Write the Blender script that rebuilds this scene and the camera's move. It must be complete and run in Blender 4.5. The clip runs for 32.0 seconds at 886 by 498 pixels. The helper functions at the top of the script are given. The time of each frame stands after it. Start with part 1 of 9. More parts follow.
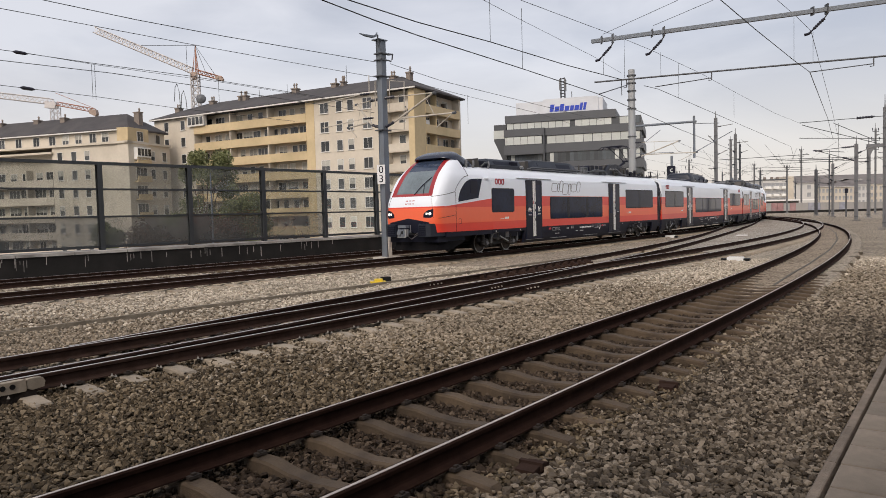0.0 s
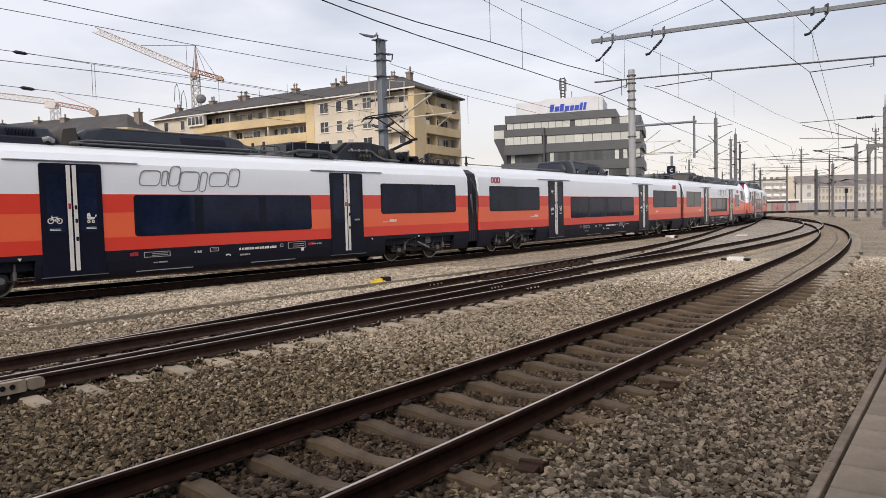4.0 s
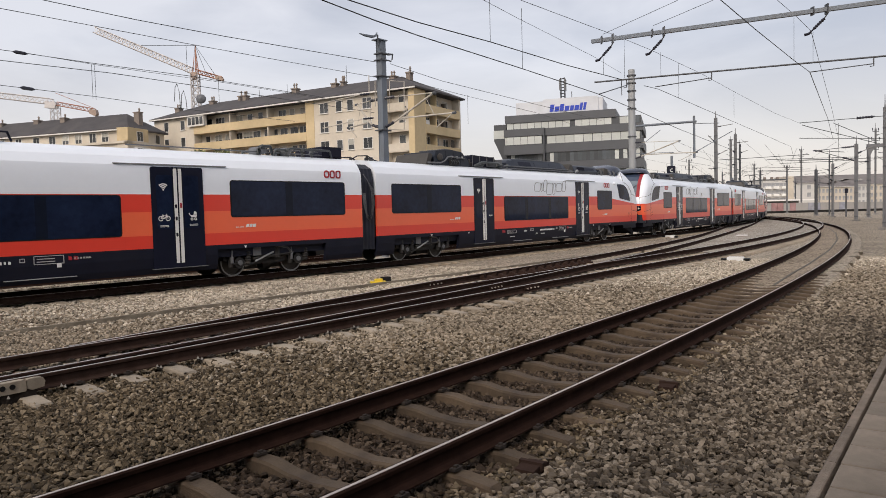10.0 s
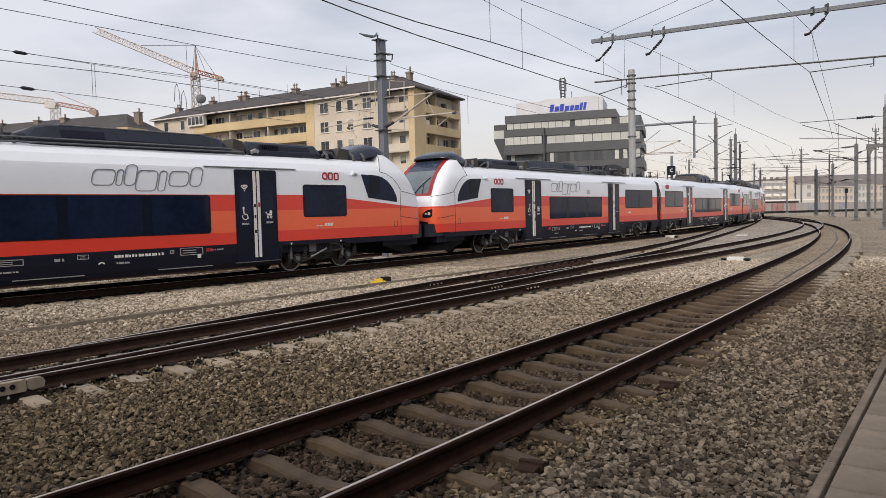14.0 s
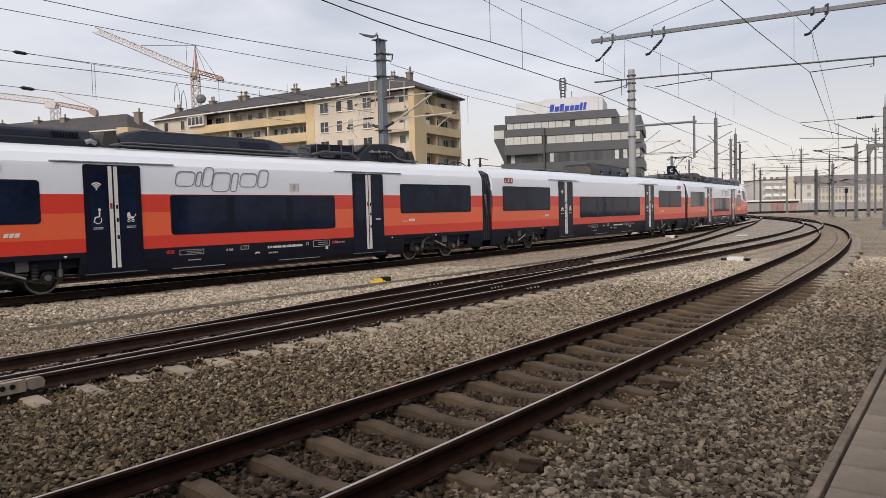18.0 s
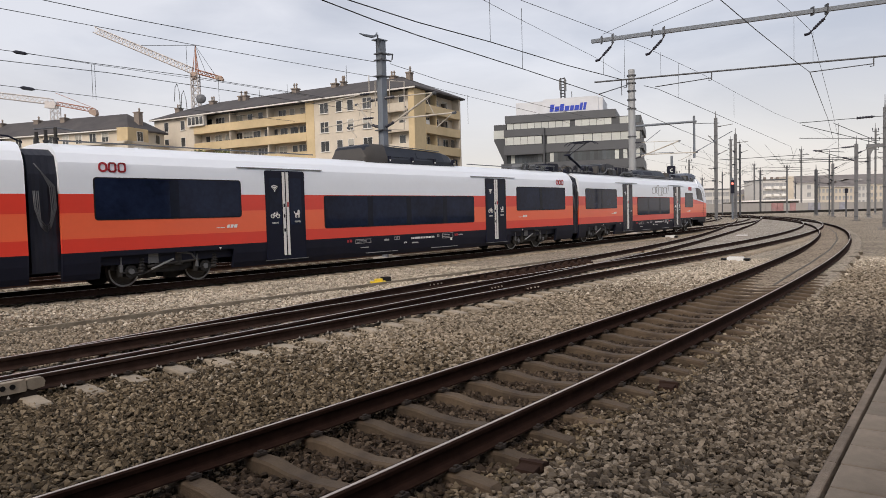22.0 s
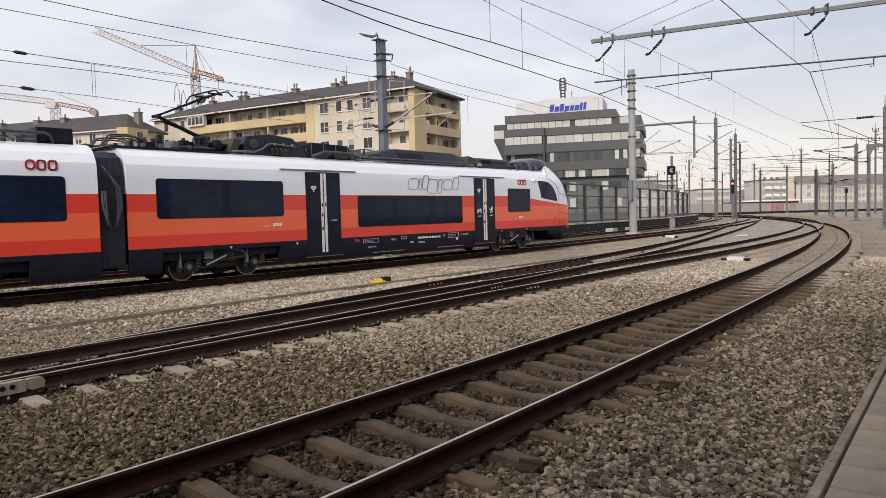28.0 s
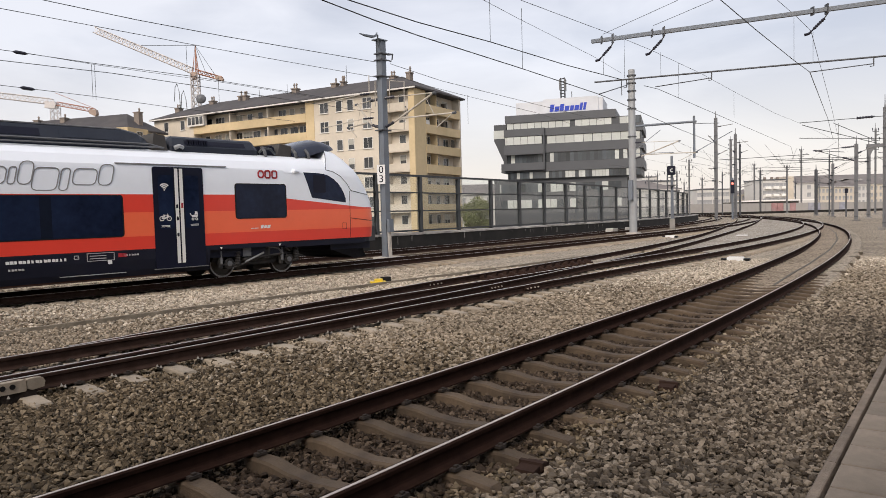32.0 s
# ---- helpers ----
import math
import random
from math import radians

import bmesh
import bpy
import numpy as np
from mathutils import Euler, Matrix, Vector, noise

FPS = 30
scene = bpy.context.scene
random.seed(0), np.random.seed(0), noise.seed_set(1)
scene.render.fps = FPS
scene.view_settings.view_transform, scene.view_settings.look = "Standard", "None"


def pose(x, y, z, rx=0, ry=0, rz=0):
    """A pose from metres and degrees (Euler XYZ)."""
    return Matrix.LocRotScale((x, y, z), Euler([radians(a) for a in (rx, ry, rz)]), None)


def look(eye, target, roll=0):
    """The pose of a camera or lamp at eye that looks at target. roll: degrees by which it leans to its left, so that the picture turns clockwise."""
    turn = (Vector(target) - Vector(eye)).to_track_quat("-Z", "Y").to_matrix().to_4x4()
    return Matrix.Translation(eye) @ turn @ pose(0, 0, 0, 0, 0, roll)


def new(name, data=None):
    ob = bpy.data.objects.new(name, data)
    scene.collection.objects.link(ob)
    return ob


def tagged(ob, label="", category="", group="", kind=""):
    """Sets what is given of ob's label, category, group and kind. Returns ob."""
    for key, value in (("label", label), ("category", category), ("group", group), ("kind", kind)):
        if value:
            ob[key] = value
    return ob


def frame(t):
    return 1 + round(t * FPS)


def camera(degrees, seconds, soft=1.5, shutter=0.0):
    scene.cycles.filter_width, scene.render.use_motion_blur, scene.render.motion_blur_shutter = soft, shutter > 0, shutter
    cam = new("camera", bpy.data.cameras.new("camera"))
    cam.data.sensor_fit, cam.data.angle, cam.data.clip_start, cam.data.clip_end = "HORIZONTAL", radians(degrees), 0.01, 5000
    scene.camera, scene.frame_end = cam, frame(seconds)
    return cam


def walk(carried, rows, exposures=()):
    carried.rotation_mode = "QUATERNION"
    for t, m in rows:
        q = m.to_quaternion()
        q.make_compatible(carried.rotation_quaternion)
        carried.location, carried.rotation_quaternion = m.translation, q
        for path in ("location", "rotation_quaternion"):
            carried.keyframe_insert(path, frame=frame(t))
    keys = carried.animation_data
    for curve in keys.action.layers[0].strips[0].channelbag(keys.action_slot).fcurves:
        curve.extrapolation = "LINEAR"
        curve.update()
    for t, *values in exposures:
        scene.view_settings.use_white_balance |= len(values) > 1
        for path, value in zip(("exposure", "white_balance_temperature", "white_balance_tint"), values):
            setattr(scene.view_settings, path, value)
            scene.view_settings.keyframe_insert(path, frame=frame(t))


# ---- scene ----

# ================= camera =================
EYE = (0.0, 0.0, 1.707)
TILT, LEAN = 0.049547, -1.505
cam = camera(64.2, 32.0, soft=0.65)
STAND = look(EYE, (0.0, math.cos(TILT), 1.707 - math.sin(TILT)), LEAN)
walk(cam, [(0.0, STAND), (32.0, STAND)],
     [(t, e - 0.04, 6700, 12) for t, e in ((0.0, 0.08), (1.0, 0.32), (3.0, 0.31), (6.0, 0.26), (9.0, 0.13), (25.0, 0.13), (28.0, 0.25), (30.0, 0.31), (32.0, 0.31))])

# ================= light =================
world = bpy.data.worlds.new("overcast_sky")
scene.world = world
world.use_nodes = True
wt = world.node_tree
wt.nodes.clear()
w_out = wt.nodes.new("ShaderNodeOutputWorld")
w_bg = wt.nodes.new("ShaderNodeBackground")
w_sky = wt.nodes.new("ShaderNodeTexSky")
w_sky.sky_type, w_sky.sun_disc = "NISHITA", False
w_sky.sun_elevation, w_sky.sun_rotation = radians(37), radians(201)
w_sky.air_density, w_sky.dust_density = 1.0, 2.0
w_co = wt.nodes.new("ShaderNodeTexCoord")
w_sep = wt.nodes.new("ShaderNodeSeparateXYZ")
w_map = wt.nodes.new("ShaderNodeMapping")
w_map.inputs["Scale"].default_value = (1.0, 1.0, 3.4)
w_n1 = wt.nodes.new("ShaderNodeTexNoise")
w_n1.inputs["Scale"].default_value, w_n1.inputs["Detail"].default_value = 2.6, 6.0
w_n1.inputs["Roughness"].default_value, w_n1.inputs["Distortion"].default_value = 0.52, 0.35
w_ramp = wt.nodes.new("ShaderNodeValToRGB")
w_ramp.color_ramp.elements[0].position, w_ramp.color_ramp.elements[0].color = 0.34, (0.445, 0.468, 0.530, 1)
w_ramp.color_ramp.elements[1].position, w_ramp.color_ramp.elements[1].color = 0.62, (0.665, 0.680, 0.727, 1)
w_hor = wt.nodes.new("ShaderNodeValToRGB")
w_hor.color_ramp.elements[0].position, w_hor.color_ramp.elements[0].color = 0.0, (1, 1, 1, 1)
w_hor.color_ramp.elements[1].position, w_hor.color_ramp.elements[1].color = 0.22, (0, 0, 0, 1)
w_mixh = wt.nodes.new("ShaderNodeMixRGB")
w_mixh.inputs[2].default_value = (0.72, 0.665, 0.62, 1)
w_skyk = wt.nodes.new("ShaderNodeMixRGB")
w_skyk.blend_type, w_skyk.inputs[0].default_value = "ADD", 0.03
wt.links.new(w_co.outputs["Generated"], w_map.inputs["Vector"])
wt.links.new(w_map.outputs[0], w_n1.inputs["Vector"])
w_side = wt.nodes.new("ShaderNodeMath")
w_side.operation, w_side.inputs[1].default_value = "MULTIPLY_ADD", -0.13
wt.links.new(w_sep.outputs[0], w_side.inputs[0])
wt.links.new(w_n1.outputs[0], w_side.inputs[2])
wt.links.new(w_side.outputs[0], w_ramp.inputs[0])
wt.links.new(w_co.outputs["Generated"], w_sep.inputs[0])
wt.links.new(w_sep.outputs[2], w_hor.inputs[0])
wt.links.new(w_hor.outputs[0], w_mixh.inputs[0])
wt.links.new(w_ramp.outputs[0], w_mixh.inputs[1])
wt.links.new(w_mixh.outputs[0], w_skyk.inputs[1])
wt.links.new(w_sky.outputs[0], w_skyk.inputs[2])
wt.links.new(w_skyk.outputs[0], w_bg.inputs["Color"])
wt.links.new(w_bg.outputs[0], w_out.inputs["Surface"])
w_bg.inputs["Strength"].default_value = 0.95
sun = new("sun", bpy.data.lights.new("sun", "SUN"))
sun.data.energy, sun.data.angle, sun.data.color = 2.15, radians(30), (1.0, 0.90, 0.78)
sun.matrix_world = look((-18, -46, 37), (0, 0, 0))

# ================= geometry helpers =================
class Geo:
    """Vertices and faces that become one mesh."""
    def __init__(self):
        self.v, self.f = [], []

    def add(self, verts, faces):
        n = len(self.v)
        self.v += [tuple(p) for p in verts]
        self.f += [tuple(i + n for i in q) for q in faces]
        return self

    def box(self, x0, x1, y0, y1, z0, z1, m=None):
        p = [(x, y, z) for z in (z0, z1) for y in (y0, y1) for x in (x0, x1)]
        if m is not None:
            p = [m @ Vector(q) for q in p]
        return self.add(p, [(0, 2, 3, 1), (4, 5, 7, 6), (0, 1, 5, 4), (2, 6, 7, 3), (0, 4, 6, 2), (1, 3, 7, 5)])

    def prism(self, poly, h0, h1, axis="z", m=None):
        """A polygon (counter-clockwise) pulled from h0 to h1 along an axis."""
        n = len(poly)
        put = {"z": lambda a, b, h: (a, b, h), "y": lambda a, b, h: (a, h, b), "x": lambda a, b, h: (h, a, b)}[axis]
        p = [put(a, b, h) for h in (h0, h1) for a, b in poly]
        if m is not None:
            p = [m @ Vector(q) for q in p]
        f = [tuple(range(n - 1, -1, -1)), tuple(range(n, 2 * n))]
        f += [(i, (i + 1) % n, n + (i + 1) % n, n + i) for i in range(n)]
        return self.add(p, f)

    def tube(self, pts, r, n=6, caps=True):
        pts = [Vector(p) for p in pts]
        rings = []
        for i, p in enumerate(pts):
            d = (pts[min(i + 1, len(pts) - 1)] - pts[max(i - 1, 0)]).normalized()
            up = Vector((0, 0, 1)) if abs(d.z) < 0.9 else Vector((1, 0, 0))
            a = d.cross(up).normalized()
            b = a.cross(d)
            rad = r[i] if isinstance(r, (list, tuple)) else r
            rings.append([p + (a * math.cos(t) + b * math.sin(t)) * rad for t in (2 * math.pi * k / n for k in range(n))])
        return self.loft(rings, caps)

    def loft(self, rings, caps=True):
        n, k = len(rings[0]), len(rings)
        f = [(i * n + j, i * n + (j + 1) % n, (i + 1) * n + (j + 1) % n, (i + 1) * n + j) for i in range(k - 1) for j in range(n)]
        if caps:
            f += [tuple(range(n - 1, -1, -1)), tuple((k - 1) * n + j for j in range(n))]
        return self.add([p for r in rings for p in r], f)

    def mesh(self, name, material, smooth=False):
        me = bpy.data.meshes.new(name)
        me.from_pydata([tuple(p) for p in self.v], [], self.f)
        if material:
            me.materials.append(material)
        if smooth:
            me.polygons.foreach_set("use_smooth", [True] * len(me.polygons))
        me.update()
        return me


def rrect(x0, x1, z0, z1, r, n=4):
    """A rectangle with round corners, counter-clockwise."""
    out = []
    for cx, cz, a in ((x1 - r, z1 - r, 0), (x0 + r, z1 - r, 90), (x0 + r, z0 + r, 180), (x1 - r, z0 + r, 270)):
        out += [(cx + r * math.cos(radians(a + 90 * i / n)), cz + r * math.sin(radians(a + 90 * i / n))) for i in range(n + 1)]
    return out


def part(name, geo, material, parent=None, label="", m=None, smooth=False):
    """Links one mesh object, under its thing where one is given."""
    me = geo.mesh(name, material, smooth) if isinstance(geo, Geo) else geo
    ob = new(name, me)
    if parent is not None:
        ob.parent = parent
    if m is not None:
        ob.matrix_basis = m
    if label:
        ob["label"] = label
    return ob


def thing(name, label, category, m=None, group="", kind=""):
    ob = new(name)
    ob.empty_display_size = 0.2
    if m is not None:
        ob.matrix_basis = m
    return tagged(ob, label, category, group, kind)


def smooth_by_angle(me, degrees=35):
    me.polygons.foreach_set("use_smooth", [True] * len(me.polygons))
    bm = bmesh.new()
    bm.from_mesh(me)
    for e in bm.edges:
        if len(e.link_faces) == 2 and e.calc_face_angle(0) > radians(degrees):
            e.smooth = False
    bm.to_mesh(me)
    bm.free()
    return me


# ================= materials =================
def surf(name, base, rough=0.6, metal=0.0, var=0.2, scale=6.0, bump=0.0, bscale=80.0, spec=0.5, dirt=None, dirt_amount=0.4, coat=0.0, rnd=0.0):
    """A painted or bare surface: two scales of variation, optional stains and fine relief."""
    mt = bpy.data.materials.new(name)
    mt.use_nodes = True
    nt = mt.node_tree
    bs = nt.nodes["Principled BSDF"]
    co = nt.nodes.new("ShaderNodeTexCoord")
    n1 = nt.nodes.new("ShaderNodeTexNoise")
    n1.inputs["Scale"].default_value, n1.inputs["Detail"].default_value = scale, 5.0
    n2 = nt.nodes.new("ShaderNodeTexNoise")
    n2.inputs["Scale"].default_value, n2.inputs["Detail"].default_value = scale * 9.0, 3.0
    ad = nt.nodes.new("ShaderNodeMath")
    ad.operation = "MULTIPLY_ADD"
    ad.inputs[1].default_value = 0.5
    nt.links.new(co.outputs["Object"], n1.inputs["Vector"])
    nt.links.new(co.outputs["Object"], n2.inputs["Vector"])
    nt.links.new(n2.outputs[0], ad.inputs[0])
    nt.links.new(n1.outputs[0], ad.inputs[2])
    mr = nt.nodes.new("ShaderNodeMapRange")
    mr.inputs["From Min"].default_value, mr.inputs["From Max"].default_value = 0.4, 1.1
    mr.inputs["To Min"].default_value, mr.inputs["To Max"].default_value = 1 - var, 1 + var
    nt.links.new(ad.outputs[0], mr.inputs["Value"])
    mul = nt.nodes.new("ShaderNodeMixRGB")
    mul.blend_type, mul.inputs[0].default_value = "MULTIPLY", 1.0
    mul.inputs[1].default_value = (*base, 1)
    nt.links.new(mr.outputs[0], mul.inputs[2])
    last = mul
    if dirt:
        n3 = nt.nodes.new("ShaderNodeTexNoise")
        n3.inputs["Scale"].default_value, n3.inputs["Detail"].default_value = scale * 0.6, 8.0
        nt.links.new(co.outputs["Object"], n3.inputs["Vector"])
        cr = nt.nodes.new("ShaderNodeMapRange")
        cr.inputs["From Min"].default_value, cr.inputs["From Max"].default_value = 0.46, 0.66
        cr.inputs["To Max"].default_value = dirt_amount
        nt.links.new(n3.outputs[0], cr.inputs["Value"])
        mx = nt.nodes.new("ShaderNodeMixRGB")
        mx.inputs[2].default_value = (*dirt, 1)
        nt.links.new(cr.outputs[0], mx.inputs[0])
        nt.links.new(last.outputs[0], mx.inputs[1])
        last = mx
    if rnd:
        oi = nt.nodes.new("ShaderNodeObjectInfo")
        rr = nt.nodes.new("ShaderNodeMapRange")
        rr.inputs["To Min"].default_value, rr.inputs["To Max"].default_value = 1 - rnd, 1 + rnd
        nt.links.new(oi.outputs["Random"], rr.inputs["Value"])
        m2 = nt.nodes.new("ShaderNodeMixRGB")
        m2.blend_type, m2.inputs[0].default_value = "MULTIPLY", 1.0
        nt.links.new(last.outputs[0], m2.inputs[1])
        nt.links.new(rr.outputs[0], m2.inputs[2])
        last = m2
    nt.links.new(last.outputs[0], bs.inputs["Base Color"])
    bs.inputs["Roughness"].default_value, bs.inputs["Metallic"].default_value = rough, metal
    bs.inputs["Specular IOR Level"].default_value = spec
    bs.inputs["Coat Weight"].default_value, bs.inputs["Coat Roughness"].default_value = coat, 0.08
    if bump:
        nb = nt.nodes.new("ShaderNodeTexNoise")
        nb.inputs["Scale"].default_value, nb.inputs["Detail"].default_value = bscale, 4.0
        nt.links.new(co.outputs["Object"], nb.inputs["Vector"])
        bu = nt.nodes.new("ShaderNodeBump")
        bu.inputs["Strength"].default_value, bu.inputs["Distance"].default_value = bump, 0.02
        nt.links.new(nb.outputs[0], bu.inputs["Height"])
        nt.links.new(bu.outputs[0], bs.inputs["Normal"])
    return mt


def pane_glass(name, tint, gloss=0.03, film=(0.03, 0.14), dust=(0.30, 0.31, 0.29)):
    """Clear sheet glass: see-through with a mirror gloss that grows at grazing angles."""
    mt = bpy.data.materials.new(name)
    mt.use_nodes = True
    nt = mt.node_tree
    nt.nodes.clear()
    out = nt.nodes.new("ShaderNodeOutputMaterial")
    tr = nt.nodes.new("ShaderNodeBsdfTransparent")
    tr.inputs[0].default_value = (*tint, 1)
    gl = nt.nodes.new("ShaderNodeBsdfGlossy")
    gl.inputs["Roughness"].default_value = gloss
    fr = nt.nodes.new("ShaderNodeFresnel")
    fr.inputs[0].default_value = 1.45
    mx = nt.nodes.new("ShaderNodeMixShader")
    nt.links.new(fr.outputs[0], mx.inputs[0])
    nt.links.new(tr.outputs[0], mx.inputs[1])
    nt.links.new(gl.outputs[0], mx.inputs[2])
    df = nt.nodes.new("ShaderNodeBsdfDiffuse")
    df.inputs[0].default_value = (*dust, 1)
    co, no = nt.nodes.new("ShaderNodeTexCoord"), nt.nodes.new("ShaderNodeTexNoise")
    no.inputs["Scale"].default_value, no.inputs["Detail"].default_value = 0.7, 5.0
    mr = nt.nodes.new("ShaderNodeMapRange")
    mr.inputs["From Min"].default_value, mr.inputs["From Max"].default_value = 0.3, 0.7
    mr.inputs["To Min"].default_value, mr.inputs["To Max"].default_value = film
    m2 = nt.nodes.new("ShaderNodeMixShader")
    nt.links.new(co.outputs["Object"], no.inputs["Vector"])
    nt.links.new(no.outputs[0], mr.inputs["Value"])
    nt.links.new(mr.outputs[0], m2.inputs[0])
    nt.links.new(mx.outputs[0], m2.inputs[1])
    nt.links.new(df.outputs[0], m2.inputs[2])
    nt.links.new(m2.outputs[0], out.inputs[0])
    return mt


def ballast_mat(name, a, b, c, scale, per_island):
    mt = bpy.data.materials.new(name)
    mt.use_nodes = True
    nt = mt.node_tree
    bs = nt.nodes["Principled BSDF"]
    co = nt.nodes.new("ShaderNodeTexCoord")
    ramp = nt.nodes.new("ShaderNodeValToRGB")
    ramp.color_ramp.elements[0].color, ramp.color_ramp.elements[1].color = (*a, 1), (*c, 1)
    mid = ramp.color_ramp.elements.new(0.5)
    mid.color = (*b, 1)
    big = nt.nodes.new("ShaderNodeTexNoise")
    big.inputs["Scale"].default_value, big.inputs["Detail"].default_value = 0.35, 5.0
    nt.links.new(co.outputs["Object"], big.inputs["Vector"])
    mr = nt.nodes.new("ShaderNodeMapRange")
    mr.inputs["From Min"].default_value, mr.inputs["From Max"].default_value = 0.3, 0.7
    mr.inputs["To Min"].default_value, mr.inputs["To Max"].default_value = 0.8, 1.15
    nt.links.new(big.outputs[0], mr.inputs["Value"])
    mul = nt.nodes.new("ShaderNodeMixRGB")
    mul.blend_type, mul.inputs[0].default_value = "MULTIPLY", 1.0
    nt.links.new(ramp.outputs[0], mul.inputs[1])
    nt.links.new(mr.outputs[0], mul.inputs[2])
    nt.links.new(mul.outputs[0], bs.inputs["Base Color"])
    bs.inputs["Roughness"].default_value, bs.inputs["Specular IOR Level"].default_value = 0.9, 0.25
    if per_island:
        ge = nt.nodes.new("ShaderNodeNewGeometry")
        nt.links.new(ge.outputs["Random Per Island"], ramp.inputs[0])
        nb = nt.nodes.new("ShaderNodeTexNoise")
        nb.inputs["Scale"].default_value = 120.0
        nt.links.new(co.outputs["Object"], nb.inputs["Vector"])
        bu = nt.nodes.new("ShaderNodeBump")
        bu.inputs["Strength"].default_value, bu.inputs["Distance"].default_value = 0.35, 0.01
        nt.links.new(nb.outputs[0], bu.inputs["Height"])
        nt.links.new(bu.outputs[0], bs.inputs["Normal"])
    else:
        vo = nt.nodes.new("ShaderNodeTexVoronoi")
        vo.inputs["Scale"].default_value = scale
        nt.links.new(co.outputs["Object"], vo.inputs["Vector"])
        sp = nt.nodes.new("ShaderNodeSeparateColor")
        nt.links.new(vo.outputs["Color"], sp.inputs[0])
        nt.links.new(sp.outputs[0], ramp.inputs[0])
        bu = nt.nodes.new("ShaderNodeBump")
        bu.invert = True
        bu.inputs["Strength"].default_value, bu.inputs["Distance"].default_value = 0.9, 0.05
        nt.links.new(vo.outputs["Distance"], bu.inputs["Height"])
        nt.links.new(bu.outputs[0], bs.inputs["Normal"])
    return mt


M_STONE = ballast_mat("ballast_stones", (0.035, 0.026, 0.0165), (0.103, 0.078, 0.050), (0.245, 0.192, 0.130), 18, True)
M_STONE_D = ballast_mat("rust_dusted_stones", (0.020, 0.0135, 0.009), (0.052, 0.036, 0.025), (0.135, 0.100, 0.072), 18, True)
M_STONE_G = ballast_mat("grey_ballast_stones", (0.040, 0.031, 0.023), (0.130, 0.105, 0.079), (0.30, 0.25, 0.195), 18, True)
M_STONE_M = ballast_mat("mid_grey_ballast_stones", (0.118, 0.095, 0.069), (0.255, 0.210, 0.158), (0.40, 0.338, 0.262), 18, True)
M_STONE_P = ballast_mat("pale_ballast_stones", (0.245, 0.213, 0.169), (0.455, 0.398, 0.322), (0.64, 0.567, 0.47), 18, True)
M_BED = ballast_mat("ballast_bed", (0.14, 0.118, 0.091), (0.335, 0.286, 0.225), (0.525, 0.455, 0.367), 19, False)
# grit colour kept very dark to carry the shade between stones
M_GRIT_SHADE = surf("dark_ballast_grit", (0.034, 0.027, 0.020), 0.95, var=0.4, scale=8, bump=0.4, bscale=120, spec=0.1, dirt=(0.075, 0.06, 0.045), dirt_amount=0.6)
M_BED_D = ballast_mat("soiled_ballast_bed", (0.12, 0.092, 0.064), (0.28, 0.222, 0.162), (0.45, 0.372, 0.285), 19, False)
M_VERGE = ballast_mat("brown_verge_gravel", (0.115, 0.094, 0.070), (0.275, 0.230, 0.176), (0.44, 0.375, 0.295), 19, False)
M_FILL = ballast_mat("pale_fine_ballast", (0.20, 0.175, 0.145), (0.36, 0.32, 0.27), (0.55, 0.50, 0.43), 24, False)
M_EARTH = surf("street_ground", (0.16, 0.155, 0.14), 0.9, var=0.3, scale=0.2)
M_CONC = surf("sleeper_concrete", (0.092, 0.065, 0.042), 0.9, var=0.3, scale=5, bump=0.4, bscale=90, dirt=(0.036, 0.024, 0.016), dirt_amount=0.7, rnd=0.2)
M_SLEEP = surf("beige_sleeper_concrete", (0.33, 0.275, 0.21), 0.9, var=0.2, scale=5, bump=0.25, bscale=90, dirt=(0.20, 0.155, 0.11), dirt_amount=0.5, rnd=0.15)
M_SLEEP_T = surf("greasy_turnout_sleeper", (0.30, 0.255, 0.20), 0.9, var=0.25, scale=5, bump=0.25, bscale=90, dirt=(0.18, 0.148, 0.115), dirt_amount=0.5, rnd=0.15)
M_GAPSHADE = surf("greasy_black_ballast", (0.020, 0.016, 0.014), 0.9, var=0.5, scale=14, bump=0.6, bscale=40, spec=0.1, dirt=(0.065, 0.052, 0.042), dirt_amount=0.35)
M_DUCT = surf("weathered_duct_concrete", (0.20, 0.17, 0.13), 0.9, var=0.35, scale=3, bump=0.3, dirt=(0.10, 0.08, 0.06), dirt_amount=0.7)
M_CONC_L = surf("pale_concrete", (0.52, 0.49, 0.45), 0.85, var=0.15, scale=2, bump=0.15, dirt=(0.3, 0.27, 0.24))
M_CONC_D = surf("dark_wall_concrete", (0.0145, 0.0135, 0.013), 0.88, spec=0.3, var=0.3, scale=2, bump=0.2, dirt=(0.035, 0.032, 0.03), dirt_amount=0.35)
M_RUST = surf("rusty_rail_steel", (0.043, 0.027, 0.022), 0.95, 0.0, var=0.3, scale=9, bump=0.15, spec=0.04, dirt=(0.024, 0.013, 0.010), dirt_amount=0.5)
M_RUST_L = surf("brown_rail_steel", (0.022, 0.0115, 0.0088), 0.9, 0.0, var=0.3, scale=9, bump=0.15, spec=0.05, dirt=(0.036, 0.019, 0.014), dirt_amount=0.5)
M_SHINE = surf("polished_rail_top", (0.66, 0.62, 0.58), 0.42, 1.0, var=0.08, scale=4)
M_SHINE_N = surf("worn_rail_top", (0.62, 0.54, 0.48), 0.48, 0.9, var=0.12, scale=4)
